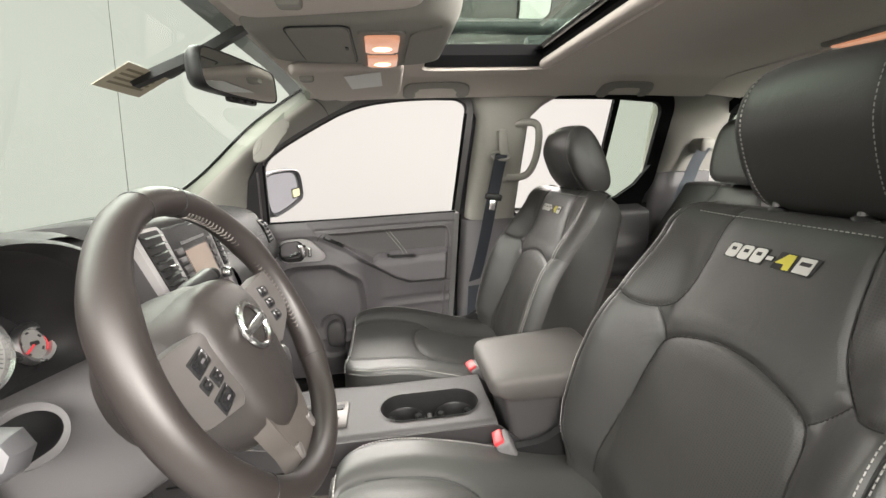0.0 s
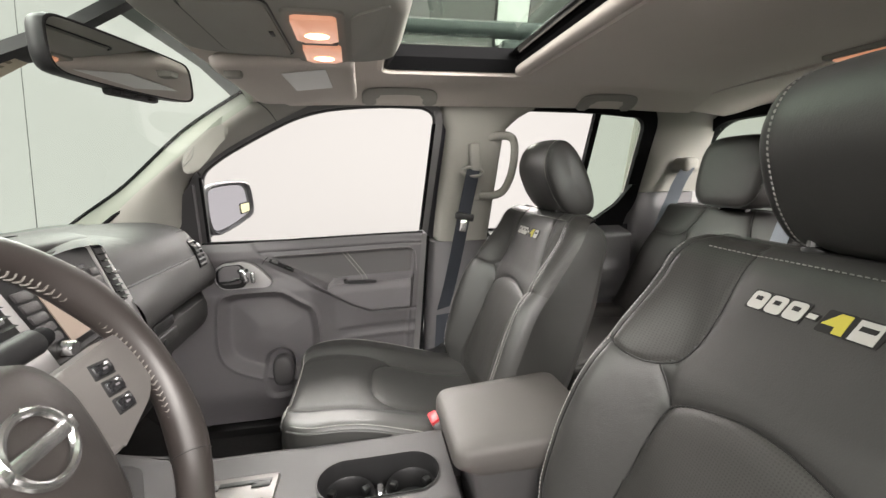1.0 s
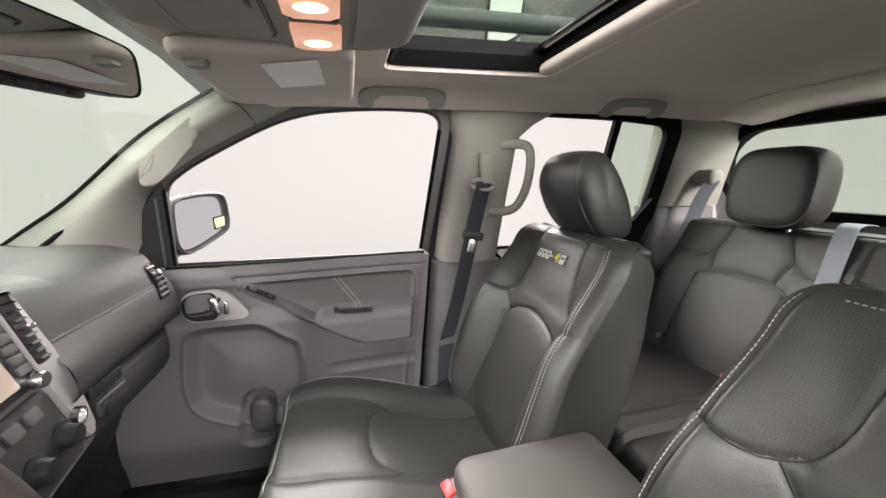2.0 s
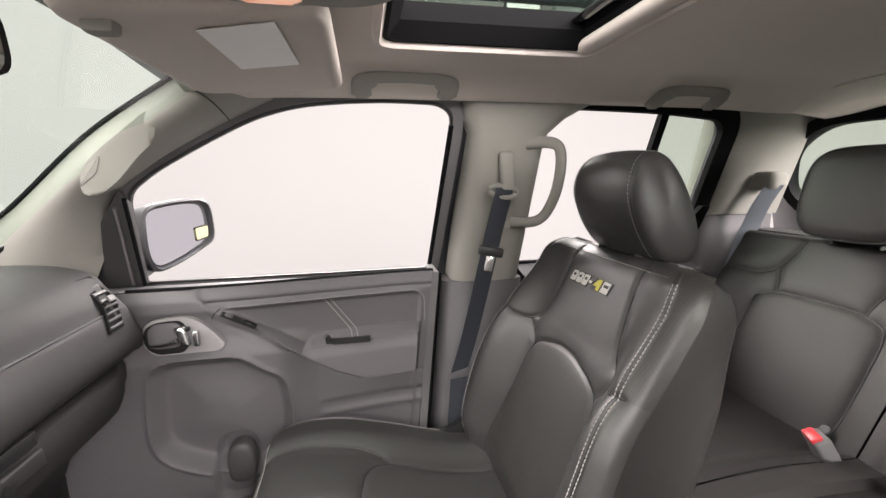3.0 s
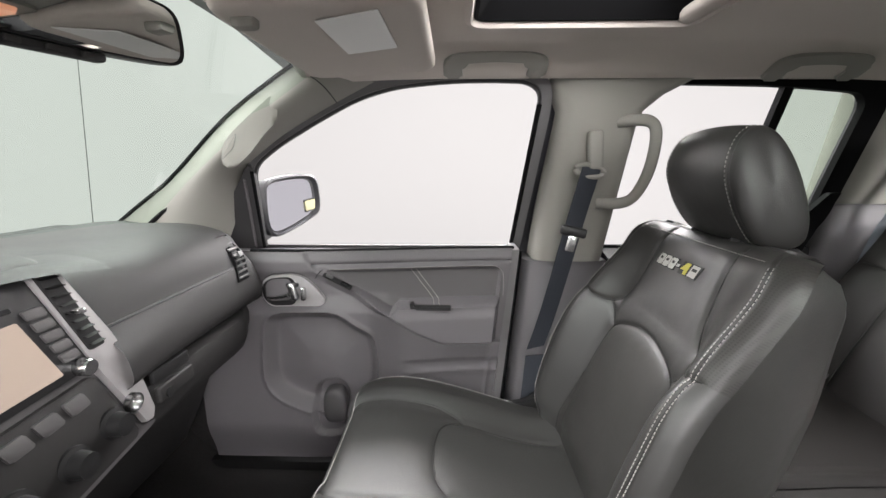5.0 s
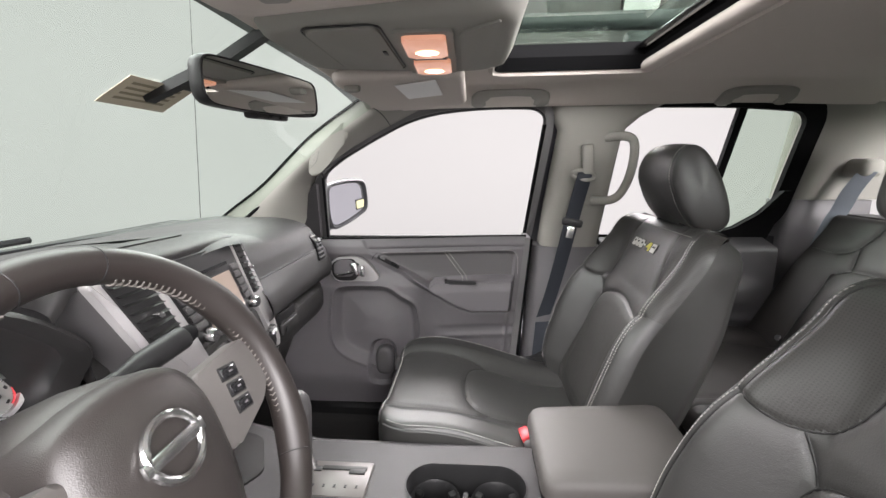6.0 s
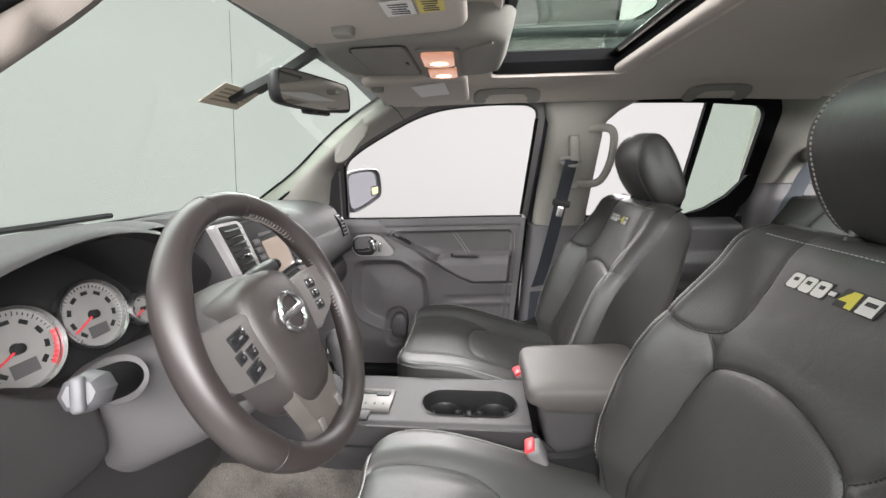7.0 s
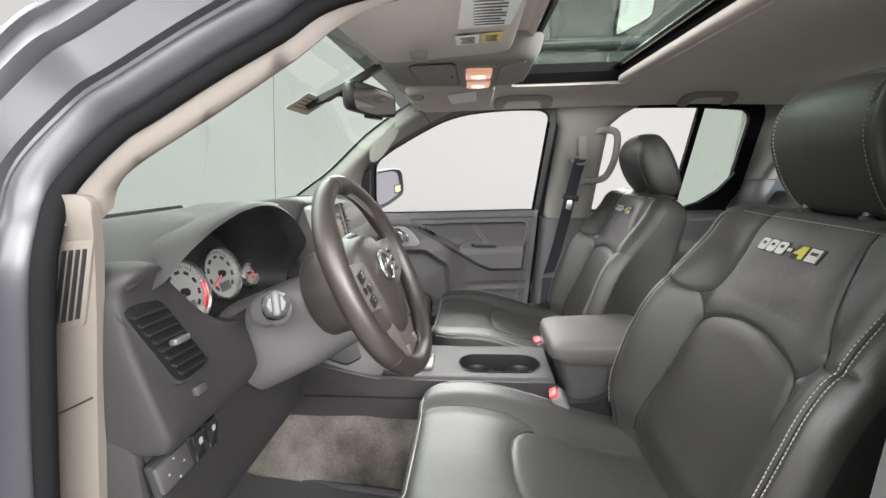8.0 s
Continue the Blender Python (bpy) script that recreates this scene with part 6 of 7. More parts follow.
# ---------------------------------------------------------------- centre console
def console():
    con = thing("centre_console", (-0.30, C + 0.01, 0.66), "grey moulded centre console with two cup holders", "console")
    Y0, Y1 = -0.036, 0.168
    holes = [(-0.240, 0.050, 0.046), (-0.128, 0.050, 0.046)]

    def plan_hole(x, y):
        return math.hypot(max(0, abs(x + 0.184) - 0.058), y - 0.050) < 0.050
    # top with the cup bay cut out
    top = bmesh.new()
    NX, NY = 150, 52
    X0, X1 = -0.755, -0.052

    def P(u, v):
        x, y = X0 + (X1 - X0) * u, Y0 + (Y1 - Y0) * v
        z = 0.938 + 0.055 * (1 - ease(-0.74, -0.50, x))
        e = min(y - Y0, Y1 - y)
        z -= 0.012 * (1 - min(1, e / 0.012)) ** 2
        # pull the grid to the bay's edge
        dx = max(0, abs(x + 0.184) - 0.058) * (1 if x > -0.184 else -1)
        r = math.hypot(dx, y - 0.050)
        if abs(r - 0.050) < 0.0035 and r > 0:
            k = 0.050 / r
            x += dx * (k - 1)
            y += (y - 0.050) * (k - 1)
        # shallow tray and shift gate
        return Vector((x, y, z))
    sheet(NX, NY, P, top, keep=lambda u, v: not plan_hole(X0 + (X1 - X0) * u, Y0 + (Y1 - Y0) * v))
    part("console_top", top, CONSOLE, con, "grey console top", angle=40)
    bay = bmesh.new()
    path = []
    for k in range(40):
        a = 2 * math.pi * k / 40
        path.append((-0.184 + math.copysign(0.058, math.cos(a)) + 0.050 * math.cos(a), 0.050 + 0.050 * math.sin(a)))
    rings = [[Vector((-0.184 + (x + 0.184) * s, 0.050 + (y - 0.050) * s, z)) for x, y in path] for s, z in ((1.03, 0.9405), (1.0, 0.941), (0.975, 0.936), (0.96, 0.90), (0.93, 0.872), (0.2, 0.870))]
    loft(rings, bay, cap=False)
    bayp = part("cup_bay", bay, BLACK, con, "black cup bay", angle=50)
    for x, y, r in holes:
        part("cup_ring", lathe([(r - 0.006, 0.868), (r - 0.004, 0.905), (r - 0.001, 0.910), (r + 0.001, 0.905), (r, 0.868)], Matrix.Translation((x, y, 0.0)), 32), BLACK, bayp, "black cup ring")
        for a in (30, 150, 270):
            part("cup_finger", rbox((0.016, 0.014, 0.012), m=Matrix.Translation((x, y, 0.900)) @ Matrix.Rotation(radians(a), 4, "Z") @ Matrix.Translation((r - 0.010, 0, 0)), r=0.004), BLACK, bayp)
    part("bay_bridge", rbox((0.012, 0.06, 0.03), (-0.184, 0.050, 0.885), r=0.004), CHROME, bayp, "shiny divider")
    # side walls
    for sg, y in ((-1, Y0), (1, Y1)):
        poly = rounded([(-0.755, 0.64), (0.10, 0.64), (0.10, 0.80), (-0.052, 0.935), (-0.50, 0.937), (-0.72, 0.985), (-0.757, 0.99)], 0.012)
        part("side_wall", prism(poly, 0.0, 0.006, lambda p, q, d: Vector((p, y + sg * (d - 0.004) + sg * 0.012 * (0.94 - q), q - 0.004)), bevel=0.002), CONSOLE, con, "grey console side")
    part("side_groove", rbox((0.62, 0.004, 0.004), (-0.38, Y0 - 0.0085, 0.886), r=0.001), BLACK, con, "dark joint line")
    # A flat black plate stands for the shaded inside of the pocket.
    part("pocket_shade", prism(rounded([(-0.375, 0.78), (-0.05, 0.78), (-0.045, 0.892), (-0.345, 0.896)], 0.03), 0.0, 0.006, lambda p, q, d: Vector((p, Y0 - 0.010 - d, q)), bevel=0.003), BLACK, con, "flat black plate for the shade inside the side pocket")
    part("pocket_lip", tube([Vector((-0.358 + 0.31 * k / 12, Y0 - 0.017, 0.880 + 0.016 * math.sin(math.pi * min(1.0, k / 3) / 2))) for k in range(13)], 0.0045, 8), DASH_LOW, con, "grey pocket lip")
    # closed front that carries the centre panel down to the tunnel
    front = []
    for z, x1, y0, y1 in ((0.64, -0.74, -0.050, 0.180), (0.90, -0.735, -0.046, 0.176), (1.00, -0.715, -0.044, 0.178), (1.06, -0.680, -0.046, 0.190), (1.12, -0.640, -0.050, 0.205)):
        front.append([Vector((p, q, z)) for p, q in rounded([(-1.20, y0), (x1, y0), (x1, y1), (-1.20, y1)], 0.02, 4)])
    part("console_front", loft(front), DASH, con, "dark grey console front under the centre panel", angle=50)
    # front tray
    part("tray", prism(rounded([(-0.715, 0.0), (-0.585, -0.010), (-0.56, 0.05), (-0.60, 0.13), (-0.70, 0.12)], 0.015), 0.0, 0.004, lambda p, q, d: Vector((p, q, 0.938 + 0.055 * (1 - ease(-0.74, -0.50, p)) + d)), bevel=0.001), DASH, con, "dark rubber tray")
    part("coin_tray", rbox((0.085, 0.052, 0.008), (-0.445, -0.002, 0.939), r=0.003), BLACK, con, "dark coin tray")
    # shift gate and lever
    gate = part("shift_gate", rbox((0.118, 0.086, 0.012), (-0.419, 0.047, 0.940), r=0.004), SPOKE, con, "silver shift gate")
    slot = rbox((0.085, 0.010, 0.004), (-0.412, 0.070, 0.9462), r=0.001)
    rbox((0.030, 0.012, 0.004), (-0.386, 0.062, 0.9463), r=0.001, bm=slot)
    rbox((0.014, 0.012, 0.004), (-0.462, 0.066, 0.9463), r=0.001, bm=slot)
    part("gate_slot", slot, BLACK, gate, "black gate slot")
    for k in range(5):
        part("gate_mark", rbox((0.004, 0.006, 0.0010), (-0.458 + 0.02 * k, 0.026, 0.9465), r=0), BLACK, gate)
    lever = part("shift_lever", tube(spline([(-0.470, 0.070, 0.94), (-0.477, 0.069, 0.97), (-0.486, 0.068, 1.00)], 5), 0.0075, 12), CHROME, con, "chrome shift lever")
    knob = bmesh.new()
    rings = []
    base, axis = Vector((-0.484, 0.068, 0.992)), Vector((-0.10, -0.02, 1)).normalized()
    km = Matrix.Translation(base) @ axis.to_track_quat("Z", "Y").to_matrix().to_4x4()
    part("shift_knob", lathe([(0.0005, 0), (0.012, 0.002), (0.015, 0.025), (0.020, 0.055), (0.0235, 0.078), (0.0225, 0.096), (0.016, 0.108), (0.008, 0.113), (0.0005, 0.114)], km, 24), DASH_LOW, lever, "grey leather shift knob")
    part("knob_button", rbox((0.012, 0.010, 0.02), m=km @ Matrix.Translation((-0.004, -0.022, 0.066)), r=0.003), CHROME, lever, "chrome release button")
    # armrest box
    low = []
    for z, x0, x1, y0, y1 in ((0.66, 0.00, 0.16, -0.024, 0.146), (0.88, -0.018, 0.17, -0.028, 0.150), (0.955, -0.032, 0.18, -0.034, 0.155), (0.985, -0.042, 0.19, -0.040, 0.160)):
        low.append([Vector((p, q, z)) for p, q in rounded([(x0, y0), (x1, y0), (x1, y1), (x0, y1)], 0.02)])
    part("armrest_box", loft(low), DASH_LOW, con, "grey armrest box", angle=50)
    lid = []
    plan = rounded([(-0.064, -0.046), (0.20, -0.054), (0.20, 0.172), (-0.064, 0.166)], [0.03, 0.03, 0.03, 0.03], 7)
    for k, z in ((0.96, 0.978), (0.985, 0.982), (1.0, 0.992), (1.0, 1.012), (0.992, 1.024), (0.965, 1.032), (0.90, 1.036), (0.70, 1.0385), (0.4, 1.040), (0.08, 1.0405)):
        row = []
        for p, q in plan:
            x, y = 0.065 + (p - 0.065) * k, 0.060 + (q - 0.060) * k
            under = 0.020 * ease(0.02, -0.064, x) * (1.0 if z < 1.0 else 0.0)
            row.append(Vector((x + (0.018 * ease(0.02, -0.064, x) if z < 0.99 else 0.0), y, z + 0.028 * (x + 0.06) - 0.006 * ease(0.03, -0.064, x) * (1.0 if z > 1.0 else 0.0) + under * 0.3)))
        lid.append(row)
    part("armrest_lid", loft(lid), mat("armrest_vinyl", (0.060, 0.055, 0.052), 0.6, bump=0.35, bump_scale=900, stain=0.06), con, "padded grey armrest lid", angle=50)
    return con


console()

# ---------------------------------------------------------------- sunroof
def sunroof():
    sr = thing("sunroof", (0.05, C, 1.74), "closed glass sunroof with its cloth shade slid back", "sunroof")
    X0, X1, Y0, Y1 = -0.128, 0.238, -0.325, 0.445

    def ring(o, z):
        return [Vector((p, q, z)) for p, q in rounded([(X0 - o, Y0 - o), (X1 + o, Y0 - o), (X1 + o, Y1 + o), (X0 - o, Y1 + o)], 0.03 + o, 6)]
    part("opening_lip", loft([ring(0.03, 1.732), ring(0.012, 1.716), ring(0.002, 1.712), ring(-0.004, 1.722), ring(0.0, 1.745), ring(0.03, 1.75)], loop=True), LINING, sr, "cloth covered lip round the opening", angle=60)
    part("sunroof_frame", loft([ring(-0.003, 1.7205), ring(-0.010, 1.7205), ring(-0.030, 1.745), ring(-0.030, 1.772), ring(0.03, 1.775)], loop=True), RUBBER, sr, "black sunroof frame")
    bm = bmesh.new()
    for z in (1.778, 1.783):
        bm.faces.new([bm.verts.new(p) for p in ring(0.03, z)])
    g = part("sunroof_pane", bm, ROOF_GLASS, sr, "dark green sunroof glass")
    g.visible_shadow = False
    for y, s in ((Y0 + 0.010, 1), (Y1 - 0.010, -1)):
        part("guide_rail", rbox((X1 - X0 - 0.02, 0.018, 0.010), ((X0 + X1) / 2, y, 1.7445), r=0.003), BLACK, sr, "black guide rail")
        part("guide_cable", tube(spline([(X0 + 0.02, y - s * 0.004, 1.742), (X0 + 0.12, y + s * 0.002, 1.740), (X0 + 0.25, y, 1.741), (X1 - 0.03, y, 1.742)], 6), 0.0022, 6), STEEL, sr, "thin steel guide cable")
    # the shade's front edge, rolled and padded
    path = [Vector((X1 - 0.012, Y0 + 0.004 + (Y1 - Y0 - 0.008) * i / 30, 1.727)) for i in range(31)]
    part("shade_edge", tube(path, 0.016, 14, flat=(1.25, 0.8)), LINING, sr, "padded cloth shade edge", angle=60)
    part("shade_panel", rbox((0.30, Y1 - Y0 + 0.03, 0.006), (X1 + 0.14, (Y0 + Y1) / 2, 1.742), r=0.002), LINING, sr)
    part("deflector_bar", tube([Vector((X1 - 0.040, Y0 + 0.02, 1.758)), Vector((X1 - 0.040, Y1 - 0.02, 1.758))], 0.010, 10, flat=(1.6, 0.6)), GLOSS, sr, "black cross bar")


sunroof()


def roof_rail(sign):
    y = 0.55 if sign > 0 else mirror_y(0.55)
    r = thing("roof_rail", (0.2, y, 1.77), "dark grey tubular roof rack rail over the cab", "roof rail", "roof rails")
    path = spline([(-0.42, y, 1.775), (-0.36, y, 1.830), (-0.25, y, 1.855), (0.2, y, 1.857), (0.75, y, 1.852), (0.90, y, 1.82), (0.97, y, 1.77)], 8)
    part("rail_tube", tube(path, 0.022, 14), RAIL, r)
    for x in (-0.37, 0.24, 0.92):
        part("rail_foot", rbox((0.07, 0.045, 0.07), (x, y, 1.795), r=0.012), RAIL, r)


roof_rail(1)
roof_rail(-1)


# ---------------------------------------------------------------- roof fittings
def grab_handle(x0, x1, y, z, group):
    g = thing("grab_handle", ((x0 + x1) / 2, y, z), "folded warm grey plastic roof grab handle", "grab handle", group)
    L = x1 - x0
    e2, n = Vector((0, -0.881, 0.473)), Vector((0, -0.473, -0.881))

    def H(p, q, d):
        return Vector((x0 + p, y, z)) + e2 * q * 1.05 + n * d
    # arched bar, folded up against the lining, legs towards the door
    out = rounded([(0, 0), (0.0, 0.052), (0.030, 0.066), (L / 2, 0.069), (L - 0.030, 0.066), (L, 0.052), (L, 0), (L - 0.040, 0), (L - 0.036, 0.040), (L / 2, 0.046), (0.036, 0.040), (0.040, 0)], [0.01, 0.02, 0.03, 0.05, 0.03, 0.02, 0.01, 0.008, 0.014, 0.05, 0.014, 0.008], 5)
    part("handle_bar", prism(out, -0.006, 0.024, H, bevel=0.007, seg=3), PILLAR, g, angle=60)
    # The bed's darker plastic colour stands for shade behind the bar.
    part("handle_bed", prism(rounded([(0.044, -0.002), (0.044, 0.042), (L - 0.044, 0.042), (L - 0.044, -0.002)], 0.01), -0.006, 0.0005, H, bevel=0.002), PILLAR_DARK, g, "bed behind the handle, coloured dark grey for shade")
    return g


grab_handle(-0.178, 0.030, 0.612, 1.684, "roof grab handles")
grab_handle(0.468, 0.656, 0.618, 1.677, "roof grab handles")


def pillar_handle():
    g = thing("pillar_handle", (0.215, 0.66, 1.40), "warm grey upright grab handle on the middle pillar", "grab handle")
    path = spline([(0.205, 0.650, 1.581), (0.235, 0.634, 1.584), (0.262, 0.622, 1.580), (0.276, 0.620, 1.562), (0.278, 0.622, 1.520), (0.273, 0.632, 1.470), (0.260, 0.645, 1.428), (0.245, 0.655, 1.408), (0.222, 0.668, 1.400), (0.186, 0.690, 1.400)], 7)
    part("handle_bar", tube(path, 0.0112, 12, flat=(1.15, 0.85), up=(0, 1, 0)), PILLAR, g, angle=60)
    part("handle_foot", rbox((0.05, 0.02, 0.030), (0.200, 0.660, 1.583), r=0.008), PILLAR, g)
    part("handle_foot", rbox((0.05, 0.02, 0.030), (0.182, 0.700, 1.396), r=0.008), PILLAR, g)


pillar_handle()


def windscreen_handle():
    g = thing("screen_pillar_handle", (-0.60, 0.60, 1.53), "warm grey grab handle on the windscreen pillar", "grab handle")
    n = Vector((0.35, -1, 0.1)).normalized()
    o = Vector((-0.590, 0.590, 1.555))

    def F(p, q, d):
        y = o.y + 0.35 * (p - o.x) + 0.1 * (q - o.z)
        return Vector((p, y, q)) + n * d
    # a stiff D shaped flap whose lower edge stands clear of the pillar
    flap = rounded([(-0.641, 1.484), (-0.619, 1.48), (-0.59, 1.51), (-0.56, 1.554), (-0.538, 1.577), (-0.533, 1.633), (-0.548, 1.631), (-0.62, 1.555), (-0.639, 1.527)], 0.014, 4)
    part("handle_flap", prism(flap, 0.0, 0.014, F, bevel=0.006, seg=3), PILLAR, g, angle=60)
    notch = rounded([(-0.641, 1.497), (-0.619, 1.522), (-0.613, 1.551), (-0.629, 1.538)], 0.005, 3)
    part("flap_tab", prism(notch, 0.012, 0.0156, F, bevel=0.0012, seg=2), PILLAR, g, "warm grey cap on the handle")
    part("flap_notch", tube([F(p, q, 0.0144) for p, q in notch], 0.0009, 6, loop=True), PILLAR_DARK, g, "dark joint round the cap")
    # Dark bed colour stands for the shadow under the flap's lower edge.
    part("handle_bed", prism([(o.x + (p - o.x) * 0.86, o.z + (q - o.z) * 0.86 + 0.004) for p, q in flap], -0.03, 0.002, F), PILLAR_DARK, g, "bed under the handle, coloured dark for its shadow")


windscreen_handle()


def visor(cy, x0, x1, y0, y1, label):
    v = thing("sun_visor", ((x0 + x1) / 2, cy, 1.675), label, "sun visor", "sun visors")
    rings = []
    out = rounded([(x0, y0), (x1, y0 + 0.012), (x1, y1 - 0.02), (x0 + 0.015, y1)], 0.035, 6)
    cx = (x0 + x1) / 2
    my = (y0 + y1) / 2

    def z(x, y):
        return 1.672 + 0.10 * (x - x0) * 0.35 - 0.010 * (abs(y - C) / 0.4)
    for s, d in ((0.96, 0.012), (1.0, 0.006), (1.0, -0.004), (0.97, -0.010), (0.9, -0.012), (0.3, -0.013)):
        rings.append([Vector((cx + (p - cx) * s, my + (q - my) * s, z(p, q) + d)) for p, q in out])
    body = part("visor_body", loft(rings), LINING, v, "warm grey cloth visor", angle=50)
    return v, z


def visors():
    v, z = visor(C + 0.33, -0.44, -0.190, 0.185, 0.535, "warm grey cloth visor folded up, with a white label")
    lab = [(-0.325, 0.236), (-0.243, 0.210), (-0.240, 0.350), (-0.318, 0.372)]
    part("label", prism(lab, 0.0, 0.0012, lambda p, q, d: Vector((p, q, z(p, q) - 0.0128 - d))), WHITE, v, "blank white label")
    part("visor_clip", rbox((0.03, 0.022, 0.02), (-0.405, 0.225, 1.656), r=0.006), PILLAR, v, "grey visor clip")
    v, z = visor(C - 0.36, -0.44, -0.180, -0.49, -0.135, "warm grey cloth visor folded up, with warning labels")
    part("label", prism([(-0.272, -0.336), (-0.196, -0.339), (-0.188, -0.452), (-0.262, -0.455)], 0.0, 0.0012, lambda p, q, d: Vector((p, q, z(p, q) - 0.0128 - d))), WHITE, v, "white airbag notice")
    part("label", prism([(-0.277, -0.250), (-0.240, -0.254), (-0.240, -0.300), (-0.277, -0.298)], 0.0, 0.0012, lambda p, q, d: Vector((p, q, z(p, q) - 0.0128 - d))), WHITE, v, "white notice")
    part("label", prism([(-0.236, -0.254), (-0.205, -0.258), (-0.205, -0.304), (-0.236, -0.300)], 0.0, 0.0012, lambda p, q, d: Vector((p, q, z(p, q) - 0.0128 - d))), mat("yellow_notice", (0.65, 0.55, 0.15), 0.6), v, "yellow bordered notice")
    for x0, x1, y0, y1, n in ((-0.270, -0.246, -0.256, -0.294, 5), (-0.231, -0.211, -0.260, -0.296, 5), (-0.258, -0.204, -0.345, -0.445, 9)):
        for k in range(n):
            y = y0 + (y1 - y0) * (k + 0.5) / n
            xm = (x0 + x1) / 2
            part("print_line", rbox(((x1 - x0) * (0.95 - 0.25 * (k % 3 == 2)), abs(y1 - y0) / n * 0.35, 0.0006), (xm, y, z(xm, y) - 0.0143), r=0), DASH_LOW, v)
    part("visor_clip", rbox((0.03, 0.022, 0.02), (-0.345, -0.215, 1.655), r=0.006), PILLAR, v, "grey visor clip")
    part("visor_pivot", tube([(-0.325, -0.228, 1.668), (-0.325, -0.180, 1.668)], 0.006, 10), PILLAR, v)


visors()


def overhead_console():
    oc = thing("overhead_console", (-0.27, C, 1.69), "warm grey overhead console with two lit map lamps", "overhead console")
    rings = []
    out = rounded([(-0.455, C - 0.105), (-0.40, C - 0.125), (-0.165, C - 0.16), (-0.115, C - 0.12), (-0.115, C + 0.12), (-0.165, C + 0.15), (-0.40, C + 0.115), (-0.455, C + 0.095)], 0.035, 5)
    for s, z in ((1.08, 1.722), (1.05, 1.70), (1.0, 1.684), (0.97, 1.676), (0.90, 1.672), (0.3, 1.671)):
        rings.append([Vector((-0.28 + (p + 0.28) * s, C + (q - C) * s, z)) for p, q in out])
    part("console_body", loft(rings), PILLAR, oc, "warm grey moulded body", angle=50)
    part("sunglass_bin", prism(rounded([(-0.385, -0.060), (-0.290, -0.066), (-0.290, 0.150), (-0.385, 0.135)], 0.018), 0.0, 0.004, lambda p, q, d: Vector((p, q, 1.6712 - d)), bevel=0.002), PILLAR, oc, "grey bin lid")
    part("bin_joint", tube([Vector((p, q, 1.6708)) for p, q in rounded([(-0.388, -0.063), (-0.287, -0.069), (-0.287, 0.153), (-0.388, 0.138)], 0.018)], 0.0014, 6, loop=True), SEAM, oc, "dark joint round the bin lid")
    part("bin_catch", rbox((0.006, 0.02, 0.003), (-0.300, 0.04, 1.667), r=0.001), BLACK, oc)
    bez = part("lamp_bezel", prism(rounded([(-0.276, -0.046), (-0.198, -0.046), (-0.202, 0.180), (-0.280, 0.180)], 0.012), 0.0, 0.004, lambda p, q, d: Vector((p, q, 1.6712 - d))), PILLAR, oc, "warm grey lamp bezel")
    for y0, y1 in ((-0.036, 0.058), (0.080, 0.166)):
        part("lamp_lens", prism(rounded([(-0.266, y0), (-0.208, y0), (-0.210, y1), (-0.268, y1)], 0.010), 0.0, 0.007, lambda p, q, d: Vector((p, q, 1.6685 - d)), bevel=0.004), LAMP, bez, "lit amber map lamp lens")
        part("bulb", lathe([(0.0005, -0.0015), (0.010, -0.001), (0.0125, 0.0), (0.010, 0.0012), (0.0005, 0.0015)], Matrix.Translation((-0.238, (y0 + y1) / 2 + 0.014, 1.6606)) @ Matrix.Diagonal((1.35, 1.0, 1.0, 1.0)), 20), BULB, bez, "bright bulb")
    part("lamp_switch", rbox((0.052, 0.014, 0.006), (-0.238, 0.069, 1.6665), r=0.002), BLACK, bez, "dark lamp switch")
    part("switch_panel", prism(rounded([(-0.190, -0.03), (-0.140, -0.075), (-0.146, 0.075), (-0.194, 0.165)], 0.012), 0.0, 0.003, lambda p, q, d: Vector((p, q, 1.6712 - d)), bevel=0.001), PILLAR, oc, "grey sunroof switch panel")
    rl = thing("rear_dome_lamp", (0.86, 0.10, 1.705), "lit rectangular rear roof lamp with an amber glow", "roof lamp")
    part("lamp_frame", rbox((0.075, 0.15, 0.016), (0.855, 0.10, 1.7055), r=0.006), PILLAR, rl)
    part("lamp_lens", rbox((0.055, 0.12, 0.012), (0.855, 0.10, 1.6985), r=0.005), LAMP, rl, "lit amber lens")


overhead_console()


